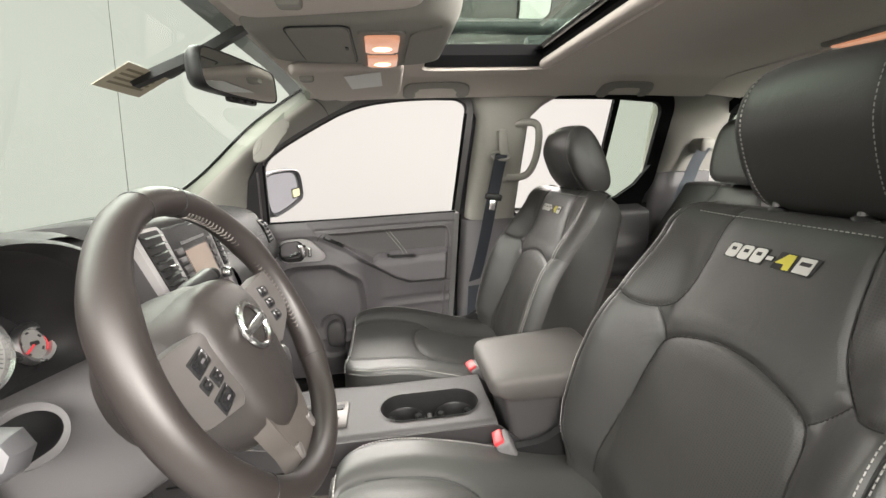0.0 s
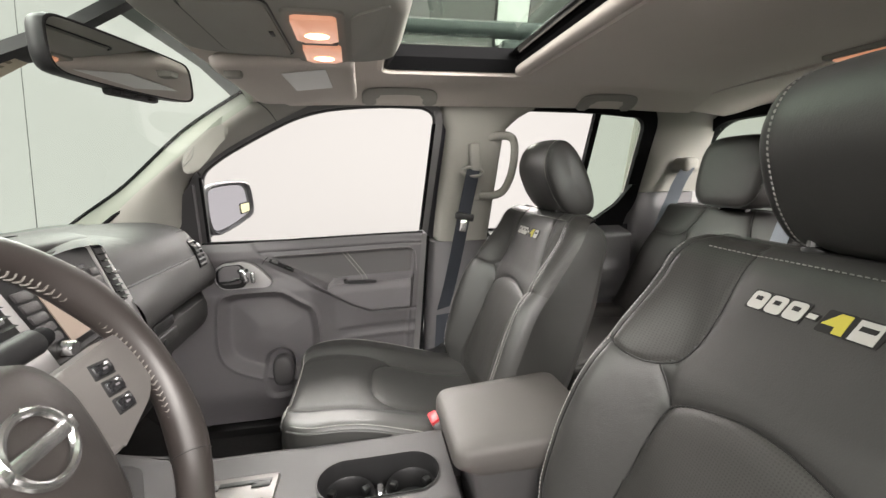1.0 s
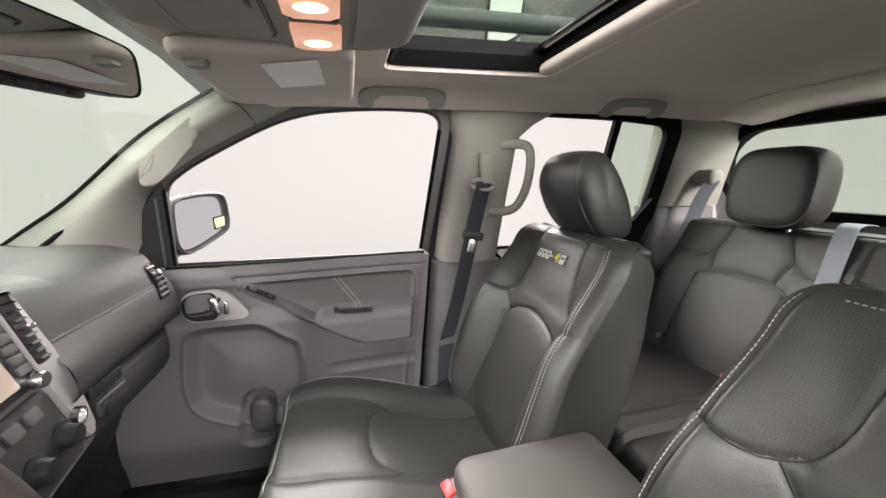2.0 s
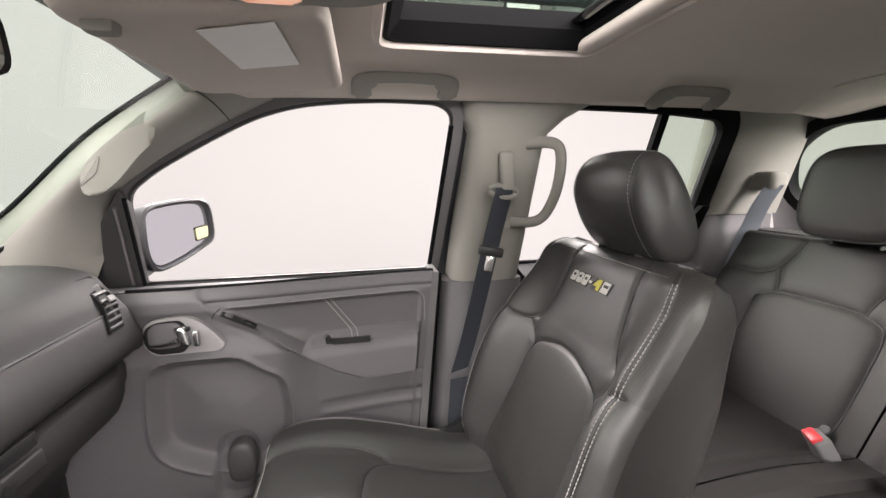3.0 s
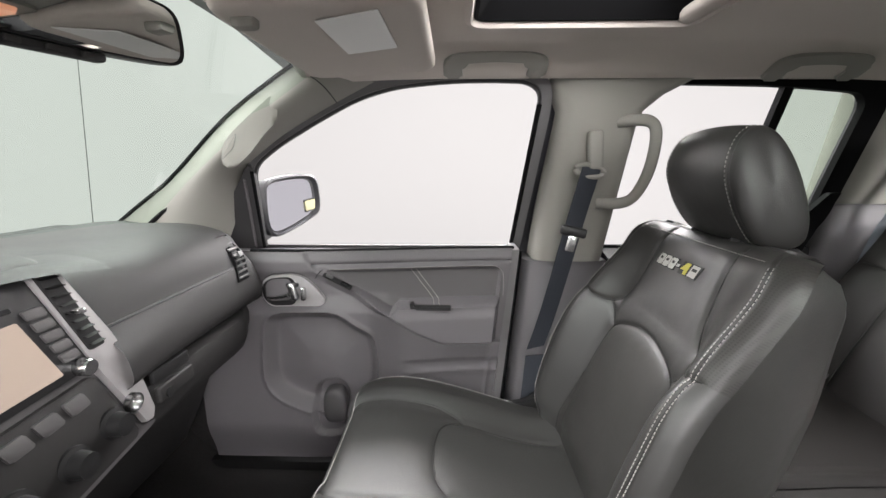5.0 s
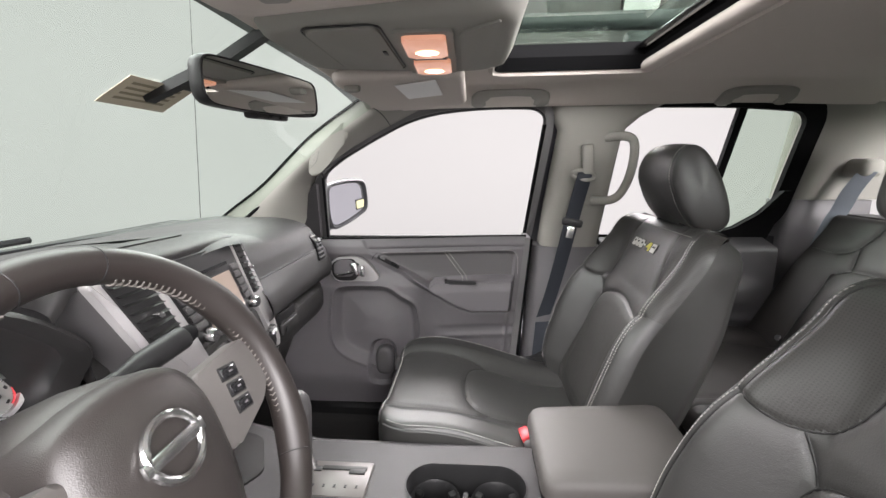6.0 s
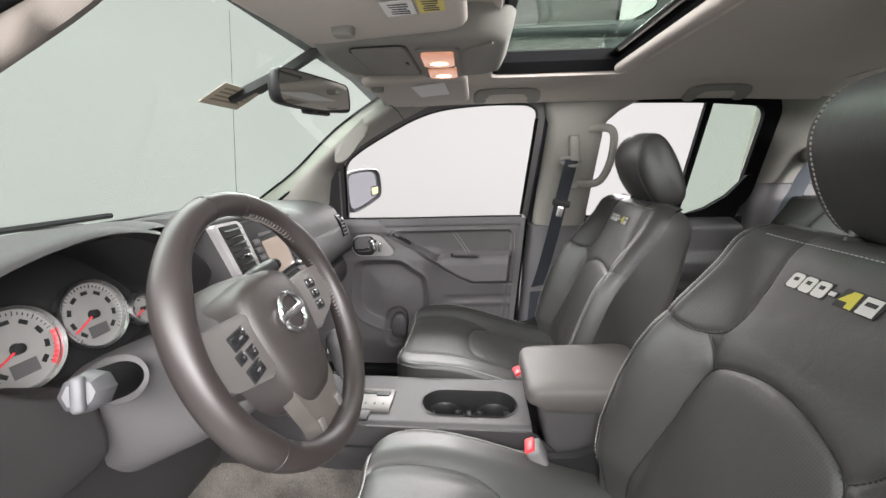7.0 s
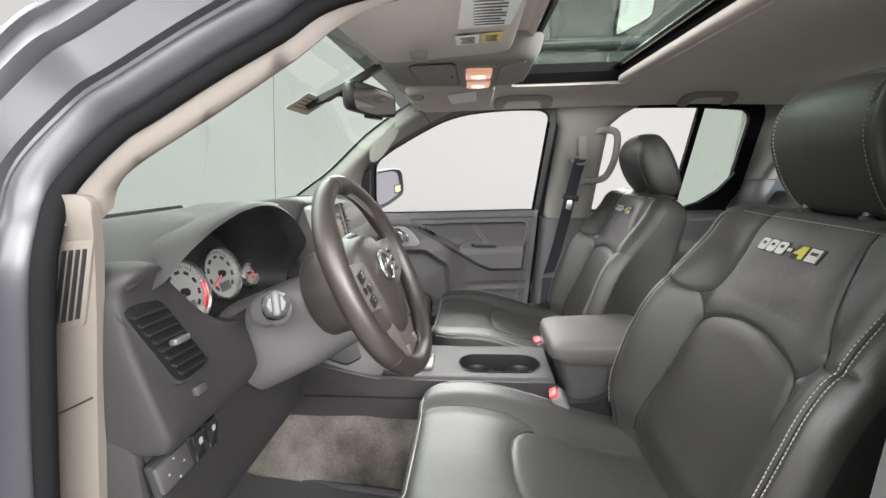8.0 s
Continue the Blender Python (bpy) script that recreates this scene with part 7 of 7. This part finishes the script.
def rear_view_mirror():
    mr = thing("rear_view_mirror", (-0.50, 0.055, 1.618), "black framed rear view mirror on the windscreen", "mirror")
    m = axes((-0.489, 0.055, 1.619), (0.125, 1, 0.05), (0.0, -0.03, 1))
    if (m.to_3x3() @ Vector((0, 0, 1))).x < 0:
        m = axes((-0.489, 0.055, 1.619), (-0.125, -1, -0.05), (0.0, -0.03, 1))
    out = spline([(-0.146, 0.004, 0), (-0.138, 0.028, 0), (-0.10, 0.033, 0), (0.0, 0.034, 0), (0.10, 0.033, 0), (0.138, 0.028, 0), (0.146, 0.004, 0), (0.140, -0.024, 0), (0.10, -0.031, 0), (0.0, -0.033, 0), (-0.10, -0.031, 0), (-0.140, -0.024, 0)], 4, closed=True)
    rings = [[m @ Vector((p.x * s, p.y * s, z)) for p in out] for s, z in ((0.55, -0.036), (0.85, -0.028), (0.98, -0.012), (1.0, 0.0), (0.985, 0.006), (0.95, 0.004))]
    part("mirror_housing", loft(rings), BLACK, mr, angle=50)
    part("mirror_glass", prism([(p.x * 0.95, p.y * 0.92) for p in out], 0.001, 0.005, lambda p, q, d: m @ Vector((p, q, d))), MIRROR, mr, "mirror glass")
    part("button_bar", rbox((0.10, 0.012, 0.014), m=m @ Matrix.Translation((0.0, -0.034, -0.006)), r=0.004), BLACK, mr)
    for k in range(3):
        part("mirror_button", rbox((0.012, 0.006, 0.006), m=m @ Matrix.Translation((-0.03 + 0.03 * k, -0.036, 0.002)), r=0.002), DASH, mr)
    part("mirror_arm", tube(spline([(-0.515, 0.05, 1.625), (-0.545, 0.045, 1.638), (-0.578, 0.03, 1.640)], 5), 0.010, 10), BLACK, mr)
    part("mirror_foot", rbox((0.05, 0.035, 0.014), m=axes((-0.585, 0.03, 1.636), (0.88, 0, 0.47), (0, 1, 0)), r=0.005), BLACK, mr)
    part("cable_cover", ribbon([Vector((-0.635, -0.01, 1.604)), Vector((-0.53, 0.01, 1.655)), Vector((-0.425, 0.0, 1.706))], 0.018, 0.014, (0, 1, 0)), BLACK, mr, "black cable cover")


rear_view_mirror()


def sticker():
    def S(p, q, d):
        # lies on the windscreen
        z = 1.592 + 0.030 * q
        y = -0.070 + 0.118 * p
        return Vector((-1.26 + 0.81 * (z - 1.27) / 0.44 + 0.006 + d, y, z))
    s = part("windscreen_sticker", prism([(0, 0), (1, 0.0), (1, 1.0), (0, 1.0)], 0.0, 0.001, S), CREAM)
    tagged(s, "faded cream paper sticker on the windscreen", "sticker")
    for k in range(4):
        b = part("print_line", prism([(0.12, 0.2 + 0.18 * k), (0.85, 0.24 + 0.18 * k), (0.85, 0.32 + 0.18 * k), (0.12, 0.28 + 0.18 * k)], 0.0012, 0.0018, S), mat("faded_print", (0.3, 0.26, 0.17), 0.7), s)


sticker()


def antenna():
    a = thing("antenna", (-1.145, 0.76, 1.0), "thin black whip antenna on the front wing", "antenna")
    path = [Vector((-1.145, 0.76, 1.02)).lerp(Vector((-1.055, 0.75, 2.03)), t) for t in (i / 10 for i in range(11))]
    part("rod", tube(path, lambda t: 0.0013 - 0.0004 * t, 6), ROD, a)
    part("antenna_base", lathe([(0.0005, -0.03), (0.014, -0.03), (0.012, -0.005), (0.005, 0.012), (0.0005, 0.012)], Matrix.Translation((-1.145, 0.76, 1.02)), 16), BLACK, a)


antenna()


def wipers():
    w = thing("wiper", (-1.18, C, 1.34), "black windscreen wiper blade resting at the glass foot", "wiper")
    path = spline([(-1.165, -0.45, 1.352), (-1.18, -0.2, 1.350), (-1.185, 0.05, 1.350), (-1.175, 0.25, 1.351)], 6)
    part("blade", tube(path, 0.008, 6), RUBBER, w)
    part("wiper_arm", tube([(-1.215, 0.20, 1.33), (-1.20, -0.05, 1.355), (-1.19, -0.15, 1.357)], 0.006, 8), BLACK, w)


wipers()


def bonnet():
    bm = sheet(16, 24, lambda u, v: Vector((-2.35 + 1.0 * u, C - 0.70 + 1.40 * v, 1.02 + 0.17 * u - 0.16 * (1 - u) ** 4 - 0.10 * abs(2 * v - 1) ** 4)))
    solid(bm, 0.01)
    b = part("bonnet", bm, BODY)
    tagged(b, "slate blue painted bonnet of the truck", "bonnet")
    for sg in (1, -1):
        y0 = 0.70 if sg > 0 else mirror_y(0.70)
        s = sg
        bm = sheet(12, 10, lambda u, v: Vector((-2.35 + 1.45 * u, y0 + s * (0.16 * math.sin(v * math.pi / 2)), 1.06 + 0.07 * u - 0.5 * (1 - math.cos(v * math.pi / 2)) * 0.9)))
        solid(bm, 0.01)
        tagged(part("front_wing", bm, BODY), "slate blue painted front wing", "wing")


bonnet()


# ---------------------------------------------------------------- outside mirror
def side_mirror():
    sm = thing("door_mirror", (-0.66, 0.90, 1.28), "dark grey door mirror outside the passenger window", "mirror")
    c = Vector((-0.665, 0.965, 1.372))
    m = axes(c, (0.48, 0.877, 0.02), (-0.06, 0, 1))
    n = m.to_3x3() @ Vector((0, 0, 1))
    out = spline([(-0.092, 0.02, 0), (-0.080, 0.062, 0), (-0.03, 0.075, 0), (0.05, 0.078, 0), (0.088, 0.066, 0), (0.097, 0.02, 0), (0.090, -0.030, 0), (0.05, -0.052, 0), (-0.02, -0.075, 0), (-0.075, -0.082, 0), (-0.093, -0.05, 0)], 5, closed=True)
    s = 1 if n.y < 0 else -1
    rings = [[m @ Vector((p.x * k, p.y * k, z * s)) for p in out] for k, z in ((0.40, -0.125), (0.78, -0.112), (1.02, -0.06), (1.12, 0.0), (1.11, 0.016), (1.04, 0.020), (0.97, 0.006))]
    part("mirror_shell", loft(rings), mat("mirror_shell_plastic", (0.04, 0.04, 0.043), 0.4), sm, "dark grey mirror shell", angle=50)
    part("mirror_glass", prism([(p.x * 0.90 - 0.006, p.y * 0.93) for p in out], 0.002 * s, 0.009 * s, lambda p, q, d: m @ Vector((p, q, d))), DOOR_MIRROR, sm, "mirror glass")
    # The small mirror's dull yellow colour stands for what it reflects.
    for q0, q1, dep, mm, nm in ((-0.034, 0.006, 0.012, BLACK, "blind_spot_frame"), (-0.030, 0.002, 0.0135, mat("blind_spot_reflection", (0.5, 0.48, 0.30), 0.25), "blind_spot_reflection")):
        part(nm, prism(rounded([(0.046, q0), (0.084, q0 + 0.006), (0.088, q1 + 0.004), (0.046, q1)], 0.004), 0.008 * s, dep * s, lambda p, q, d: m @ Vector((p, q, d))), mm, sm, "small square blind spot mirror")
    part("mirror_arm", tube(spline([(-0.735, 0.855, 1.29), (-0.735, 0.90, 1.285), (-0.72, 0.935, 1.30)], 5), 0.032, 12, flat=(1, 0.7)), mat("mirror_shell_plastic", (0.06, 0.06, 0.065)), sm, "dark grey mirror arm")


side_mirror()


# ---------------------------------------------------------------- seat belts
def buckle(base, axis, group):
    b = thing("seat_belt_buckle", base, "grey seat belt buckle with a red release button", "belt buckle", group)
    axis = Vector(axis).normalized()
    m = Matrix.Translation(base) @ axis.to_track_quat("Z", "Y").to_matrix().to_4x4()
    part("buckle_body", rbox((0.046, 0.032, 0.104), m=m @ Matrix.Translation((0, 0, 0.010)), r=0.008, seg=3), DOOR_DARK, b)
    part("release_button", rbox((0.038, 0.021, 0.016), m=m @ Matrix.Translation((0, -0.005, 0.060)), r=0.004), RED, b, "red release button")
    part("stalk", rbox((0.025, 0.008, 0.10), m=m @ Matrix.Translation((0, 0, -0.06)), r=0.003), BLACK, b)
    return b


buckle((-0.028, -0.068, 0.868), (-0.45, 0.05, 0.9), "front belt buckles")
buckle((-0.030, 0.205, 0.885), (-0.40, -0.05, 0.9), "front belt buckles")


def front_belt():
    sb = thing("seat_belt", (0.12, 0.66, 1.26), "dark blue grey seat belt on the middle pillar", "seat belt")
    part("belt_anchor", rbox((0.034, 0.022, 0.086), m=Matrix.Translation((0.157, 0.640, 1.520)) @ Matrix.Rotation(radians(-4), 4, "Y"), r=0.008, seg=3), PILLAR, sb, "warm grey belt height slider")
    part("belt_loop", tube([Vector((0.147 + 0.033 * math.cos(a), 0.636, 1.476 + 0.013 * math.sin(a) - 0.004 * math.cos(a))) for a in (2 * math.pi * k / 28 for k in range(28))], 0.006, 8, loop=True), PILLAR, sb, "warm grey belt loop")
    path = spline([(0.153, 0.640, 1.490), (0.147, 0.632, 1.470), (0.134, 0.652, 1.39), (0.121, 0.668, 1.31), (0.104, 0.685, 1.21), (0.082, 0.70, 1.10), (0.06, 0.705, 1.02)], 6)
    part("webbing", ribbon(path, 0.047, 0.0022, (1, 0.12, 0.22)), WEB, sb, "dark blue grey webbing")
    part("tongue", rbox((0.062, 0.014, 0.024), m=Matrix.Translation((0.126, 0.656, 1.335)) @ Matrix.Rotation(radians(12), 4, "Y"), r=0.006), BLACK, sb, "black belt tongue")
    part("tongue_plate", rbox((0.022, 0.004, 0.042), m=Matrix.Translation((0.122, 0.656, 1.308)) @ Matrix.Rotation(radians(12), 4, "Y"), r=0.002), CHROME, sb, "steel belt tongue plate")
    part("pillar_cap", rbox((0.045, 0.006, 0.034), (0.165, 0.645, 1.612), r=0.003), PILLAR, sb)
    # lower strap to the floor beside the seat
    path = spline([(0.058, 0.70, 1.00), (0.05, 0.695, 0.90), (0.04, 0.69, 0.80)], 4)
    part("lower_webbing", ribbon(path, 0.047, 0.0022, (1, 0, 0.1)), WEB, sb, "dark blue grey webbing")


front_belt()


def rear_belt():
    sb = thing("rear_seat_belt", (1.0, 0.74, 1.48), "grey rear shoulder belt on the rear pillar", "seat belt")
    part("belt_cover", rbox((0.06, 0.10, 0.055), m=Matrix.Translation((1.0, 0.760, 1.488)), r=0.018, seg=4), PILLAR, sb, "warm grey belt cover")
    path = spline([(0.985, 0.72, 1.475), (0.965, 0.735, 1.42), (0.955, 0.75, 1.36), (0.93, 0.75, 1.30), (0.83, 0.74, 1.0)], 6)
    part("webbing", ribbon(path, 0.046, 0.0022, (0.72, -0.68, 0.1)), WEB_LIGHT, sb, "grey webbing")
    mid = thing("centre_rear_belt", (0.92, 0.30, 1.36), "grey centre belt over the rear bench", "seat belt")
    path = spline([(1.02, 0.30, 1.37), (0.965, 0.295, 1.372), (0.925, 0.285, 1.34), (0.85, 0.27, 1.17), (0.77, 0.255, 0.99)], 6)
    part("webbing", ribbon(path, 0.046, 0.0022, (0, 1, 0)), WEB_LIGHT, mid, "grey webbing")


rear_belt()
buckle((0.70, 0.30, 0.955), (-0.4, 0.2, 0.8), "rear belt buckles")
buckle((0.72, 0.16, 0.955), (-0.4, -0.1, 0.8), "rear belt buckles")


# ---------------------------------------------------------------- rear bench
REAR_SEAMS = ([(0.0, 0.66), (0.08, 0.655), (0.13, 0.62), (0.145, 0.55), (0.148, 0.2), (0.14, 0.0)], [(0.085, 1.0), (0.10, 0.88), (0.125, 0.78), (0.17, 0.735), (0.25, 0.735)], [(0.118, 0.79), (0.104, 0.71), (0.098, 0.645)])


def rear_headrest(w, h, d):
    """A broad, flat fronted rear headrest with soft corners."""
    rings = []
    for k, dep in ((0.30, -1.06), (0.70, -1.05), (0.88, -1.0), (0.955, -0.90), (0.985, -0.74), (1.0, -0.45), (1.0, 0.0), (0.985, 0.5), (0.94, 0.80), (0.84, 0.96), (0.5, 1.02), (0.2, 1.03)):
        ring = []
        for i in range(56):
            a = 2 * math.pi * i / 56
            c, t = math.cos(a), math.sin(a)
            r = (abs(c) ** 4.2 + abs(t) ** 4.2) ** (-1 / 4.2)
            z = t * r * h * k
            ring.append(Vector((dep * d + 0.10 * z, c * r * w * (k ** 0.75) * (1 - 0.07 * (z / h) ** 2 * (1 if z < 0 else 1.5)), z)))
        rings.append(ring)
    return loft(rings), [p * 1.004 for p in rings[3]]


def rear_bench():
    rb = thing("rear_bench", (0.62, C, 0.64), "dark leather rear bench with a folding middle", "rear seat")

    def backf(y, v):
        """rear backrest front: v up the back 0..1"""
        x = 0.735 + 0.215 * v
        z = 0.93 + 0.425 * v
        d = 0.0
        for cy in (C + 0.43, C - 0.43):
            u = (y - cy)
            p = (abs(u), v)
            s = min(near((p[0], p[1] * 0.47), [(a, b * 0.47) for a, b in line]) for line in REAR_SEAMS)
            if abs(u) < 0.26:
                d += 0.0028 * (1 - math.exp(-(s / 0.015) ** 2)) - 0.0035 * math.exp(-(s / 0.0035) ** 2)
                d += 0.022 * ease(0.15, 0.24, abs(u)) * (1 - ease(0.50, 0.95, v))
        e = min(v / 0.06, (1 - v) / 0.05, 1)
        d -= 0.03 * (1 - math.sqrt(max(0, 1 - (1 - e) ** 2)))
        edge = min((y + 0.66) / 0.04, (0.785 - y) / 0.04, 1)
        d -= 0.03 * (1 - math.sqrt(max(0, 1 - (1 - max(edge, 0)) ** 2)))
        return Vector((x, y, z)) + Vector((-0.89, 0, 0.45)) * d
    for y0, y1, nm in ((0.285, 0.785, "right_backrest"), (-0.66, 0.28, "left_backrest")):
        bm = sheet(int((y1 - y0) * 190), 84, lambda u, v: backf(y0 + (y1 - y0) * u, v))
        part("backrest", bm, LEATHER_REAR, rb, "dark leather backrest", angle=60)
    part("back_panel", prism([(0.80, 0.93), (1.0, 1.345), (1.07, 1.345), (0.95, 0.93)], -0.66, 0.785, lambda p, q, d: Vector((p, d, q))), VINYL, rb, "black back panel")

    def cush(x, y):
        z = 0.955 + 0.012 * math.sin(math.pi * ease(0.28, 0.78, x))
        for cy in (C + 0.43, C - 0.43):
            u = abs(y - cy)
            s = min(abs(u - 0.15) + (0 if x < 0.75 else 9), 9)
            if u < 0.26:
                z += 0.018 * ease(0.16, 0.22, u) - 0.004 * math.exp(-(s / 0.004) ** 2)
        f = max(0.0, 0.345 - x) / 0.045
        z -= 0.05 * (1 - math.sqrt(max(0.0, 1 - min(f, 1) ** 2)))
        return z
    for y0, y1 in ((0.285, 0.77), (-0.65, 0.28)):
        bm = sheet(60, int((y1 - y0) * 150), lambda u, v: Vector((0.30 + 0.47 * u, y0 + (y1 - y0) * v, cush(0.30 + 0.47 * u, y0 + (y1 - y0) * v))))
        part("cushion", bm, LEATHER_REAR, rb, "dark leather cushion", angle=60)
        part("cushion_front", rbox((0.05, y1 - y0, 0.16), (0.328, (y0 + y1) / 2, 0.835), r=0.02), LEATHER_REAR, rb)
    part("bench_base", rbox((0.42, 1.38, 0.20), (0.56, C, 0.76), r=0.02), BLACK, rb, "black bench base")
    for cy in (0.475, C - 0.415):
        h, edge = rear_headrest(0.121, 0.110, 0.050)
        t = Matrix.Translation((0.955, cy - 0.007, 1.458)) @ Matrix.Rotation(radians(4), 4, "Y")
        bmesh.ops.transform(h, matrix=t, verts=h.verts)
        part("headrest", h, LEATHER_REAR, rb, "dark leather rear headrest", angle=60)
        part("headrest_seam", tube([t @ p for p in edge], 0.0012, 6, loop=True), SEAM, rb)
        for sg in (1, -1):
            for line in REAR_SEAMS:
                path = [backf(C + math.copysign(0.43, cy - C) + sg * p.x, p.y) + Vector((-0.0012, 0, 0.0004)) for p in spline([(a, b, 0) for a, b in line], 6) if 0.02 < p.y < 0.985]
                part("seam", tube(path, 0.0018, 6), SEAM, rb)
        for dy in (-0.05, 0.05):
            part("headrest_post", tube([(0.945, cy + dy, 1.33), (0.955, cy + dy, 1.42)], 0.006, 8), CHROME, rb)
        for dy in (-0.145, 0.145):
            part("child_seat_button", lathe([(0.0005, 0), (0.009, 0), (0.009, 0.004), (0.0005, 0.005)], Matrix.Translation((0.752, cy + dy + 0.02, 0.985)) @ Matrix.Rotation(radians(-60), 4, "Y"), 16), DOOR, rb, "pale round button")


rear_bench()


# ---------------------------------------------------------------- driver's door opening
def driver_opening():
    """Seal, painted frame and trim round the open driver's door."""
    def M(x, y, z):
        return Vector((x, mirror_y(y), z))
    line = [(-0.74, 0.770, 0.62), (-0.715, 0.770, 0.95), (-0.682, 0.770, 1.142), (-0.662, 0.770, 1.245), (-0.643, 0.765, 1.359), (-0.641, 0.750, 1.410), (-0.639, 0.730, 1.447), (-0.608, 0.700, 1.495), (-0.575, 0.685, 1.520), (-0.511, 0.665, 1.563), (-0.451, 0.650, 1.598), (-0.389, 0.635, 1.636), (-0.24, 0.600, 1.672), (-0.10, 0.585, 1.690), (0.0, 0.580, 1.694), (0.150, 0.590, 1.680), (0.205, 0.620, 1.60), (0.235, 0.70, 1.35), (0.24, 0.74, 1.2), (0.20, 0.74, 0.62)]
    path = [M(*p) for p in spline(line, 6)]
    tagged(part("door_opening_seal", tube(path, 0.0095, 10, flat=(1.0, 1.0)), RUBBER, angle=60), "thick black rubber door opening seal", "seal", kind="structure")
    # painted flange that turns outwards and forwards from the seal
    n = len(path)
    rows = []
    for i, p in enumerate(path):
        d = (path[min(i + 1, n - 1)] - path[max(i - 1, 0)]).normalized()
        out = d.cross(Vector((0, 1, 0)))
        if out.dot(p - Vector((-0.33, p.y, 1.15))) < 0:
            out = -out
        o = out.normalized()
        Y = Vector((0, -1, 0))
        rows.append([p + o * a + Y * b for a, b in ((0.009, 0.002), (0.019, 0.013), (0.030, 0.018), (0.037, 0.016), (0.039, 0.012), (0.043, 0.013), (0.046, 0.020), (0.060, 0.022), (0.078, 0.025), (0.082, 0.033), (0.087, 0.036), (0.097, 0.030), (0.107, 0.027), (0.112, 0.031), (0.118, 0.029), (0.124, 0.014), (0.127, -0.05), (0.009, -0.02))])
    tagged(part("body_side_frame", loft(rows), BODY, angle=50), "glossy slate blue painted body frame round the door opening", "body frame", kind="structure")
    # beige pillar foot with the demister grille
    plate = [(-0.745, 0.90), (-0.690, 0.90), (-0.662, 1.103), (-0.640, 1.228), (-0.623, 1.316), (-0.610, 1.392), (-0.606, 1.44), (-0.66, 1.44), (-0.70, 1.30), (-0.72, 1.10)]
    ft = part("pillar_foot_trim", prism(rounded(plate, 0.015), 0.0, 0.010, lambda p, q, d: Vector((p, -0.610 - d, q)), bevel=0.003), PILLAR_SHADED)
    tagged(ft, "warm beige pillar foot trim with a demister grille, darkened for shade", "pillar trim", kind="structure")
    grille = [(-0.642, 1.390), (-0.613, 1.392), (-0.637, 1.316), (-0.670, 1.308)]

    def G(p, q, d):
        """p across and q down the grille."""
        a, b, c, e = (Vector((x, 0, z)) for x, z in grille)
        v = a.lerp(b, p).lerp(e.lerp(c, p), q)
        return Vector((v.x, -0.6200 - d, v.z))
    part("grille_frame", prism(rounded([(-0.12, -0.08), (1.12, -0.08), (1.12, 1.08), (-0.12, 1.08)], 0.1), 0.0, 0.0025, G, bevel=0.001), PILLAR_SHADED, ft)
    for k in range(4):
        p0 = 0.06 + 0.245 * k
        part("grille_slot", prism([(p0, 0.04), (p0 + 0.145, 0.04), (p0 + 0.145, 0.96), (p0, 0.96)], 0.001, 0.0032, G), BLACK, ft)
    part("trim_joint", tube([Vector((-0.71, -0.6203, 1.200)), Vector((-0.644, -0.6203, 1.231))], 0.0012, 6), SEAM, ft)
    # slim pillar trim between the seal and the windscreen
    inner = spline([(-0.621, -0.580, 1.425), (-0.620, -0.570, 1.447), (-0.604, -0.560, 1.467), (-0.561, -0.545, 1.497), (-0.524, -0.530, 1.523), (-0.445, -0.510, 1.576), (-0.366, -0.490, 1.631), (-0.22, -0.47, 1.672)], 5)
    outer = spline([M(x, y, z) for x, y, z in line[5:13]], 5)
    rings = []
    for k in range(41):
        a = inner[round(k / 40 * (len(inner) - 1))]
        b = outer[round(k / 40 * (len(outer) - 1))]
        c = (a + b) / 2 + Vector((0.006, -0.003, -0.006))
        rings.append([a + Vector((-0.03, -0.01, 0.02)), a, a.lerp(c, 0.6) + Vector((0.003, 0, -0.003)), c, b.lerp(c, 0.4), b, b + Vector((-0.004, 0.02, 0.012))])
    tagged(part("pillar_trim", loft(rings), PILLAR_SHADED, angle=60), "warm beige slim windscreen pillar trim, darkened for shade", "pillar trim", kind="structure")
    tagged(part("sill_plate", rbox((0.9, 0.10, 0.02), (-0.33, -0.62, 0.672), r=0.006), BLACK), "black ribbed sill plate", "sill", kind="structure")
    # rear side of the cab behind the driver
    bm = sheet(20, 30, lambda u, v: Vector((0.20 + 0.80 * u, mirror_y(0.755 + 0.07 * ease(0.9, 1.0, v)), 0.62 + 0.64 * v)))
    solid(bm, 0.03)
    tagged(part("rear_side_panel", bm, DOOR_DARK, angle=50), "dark grey rear door trim", "door trim", kind="structure")


driver_opening()
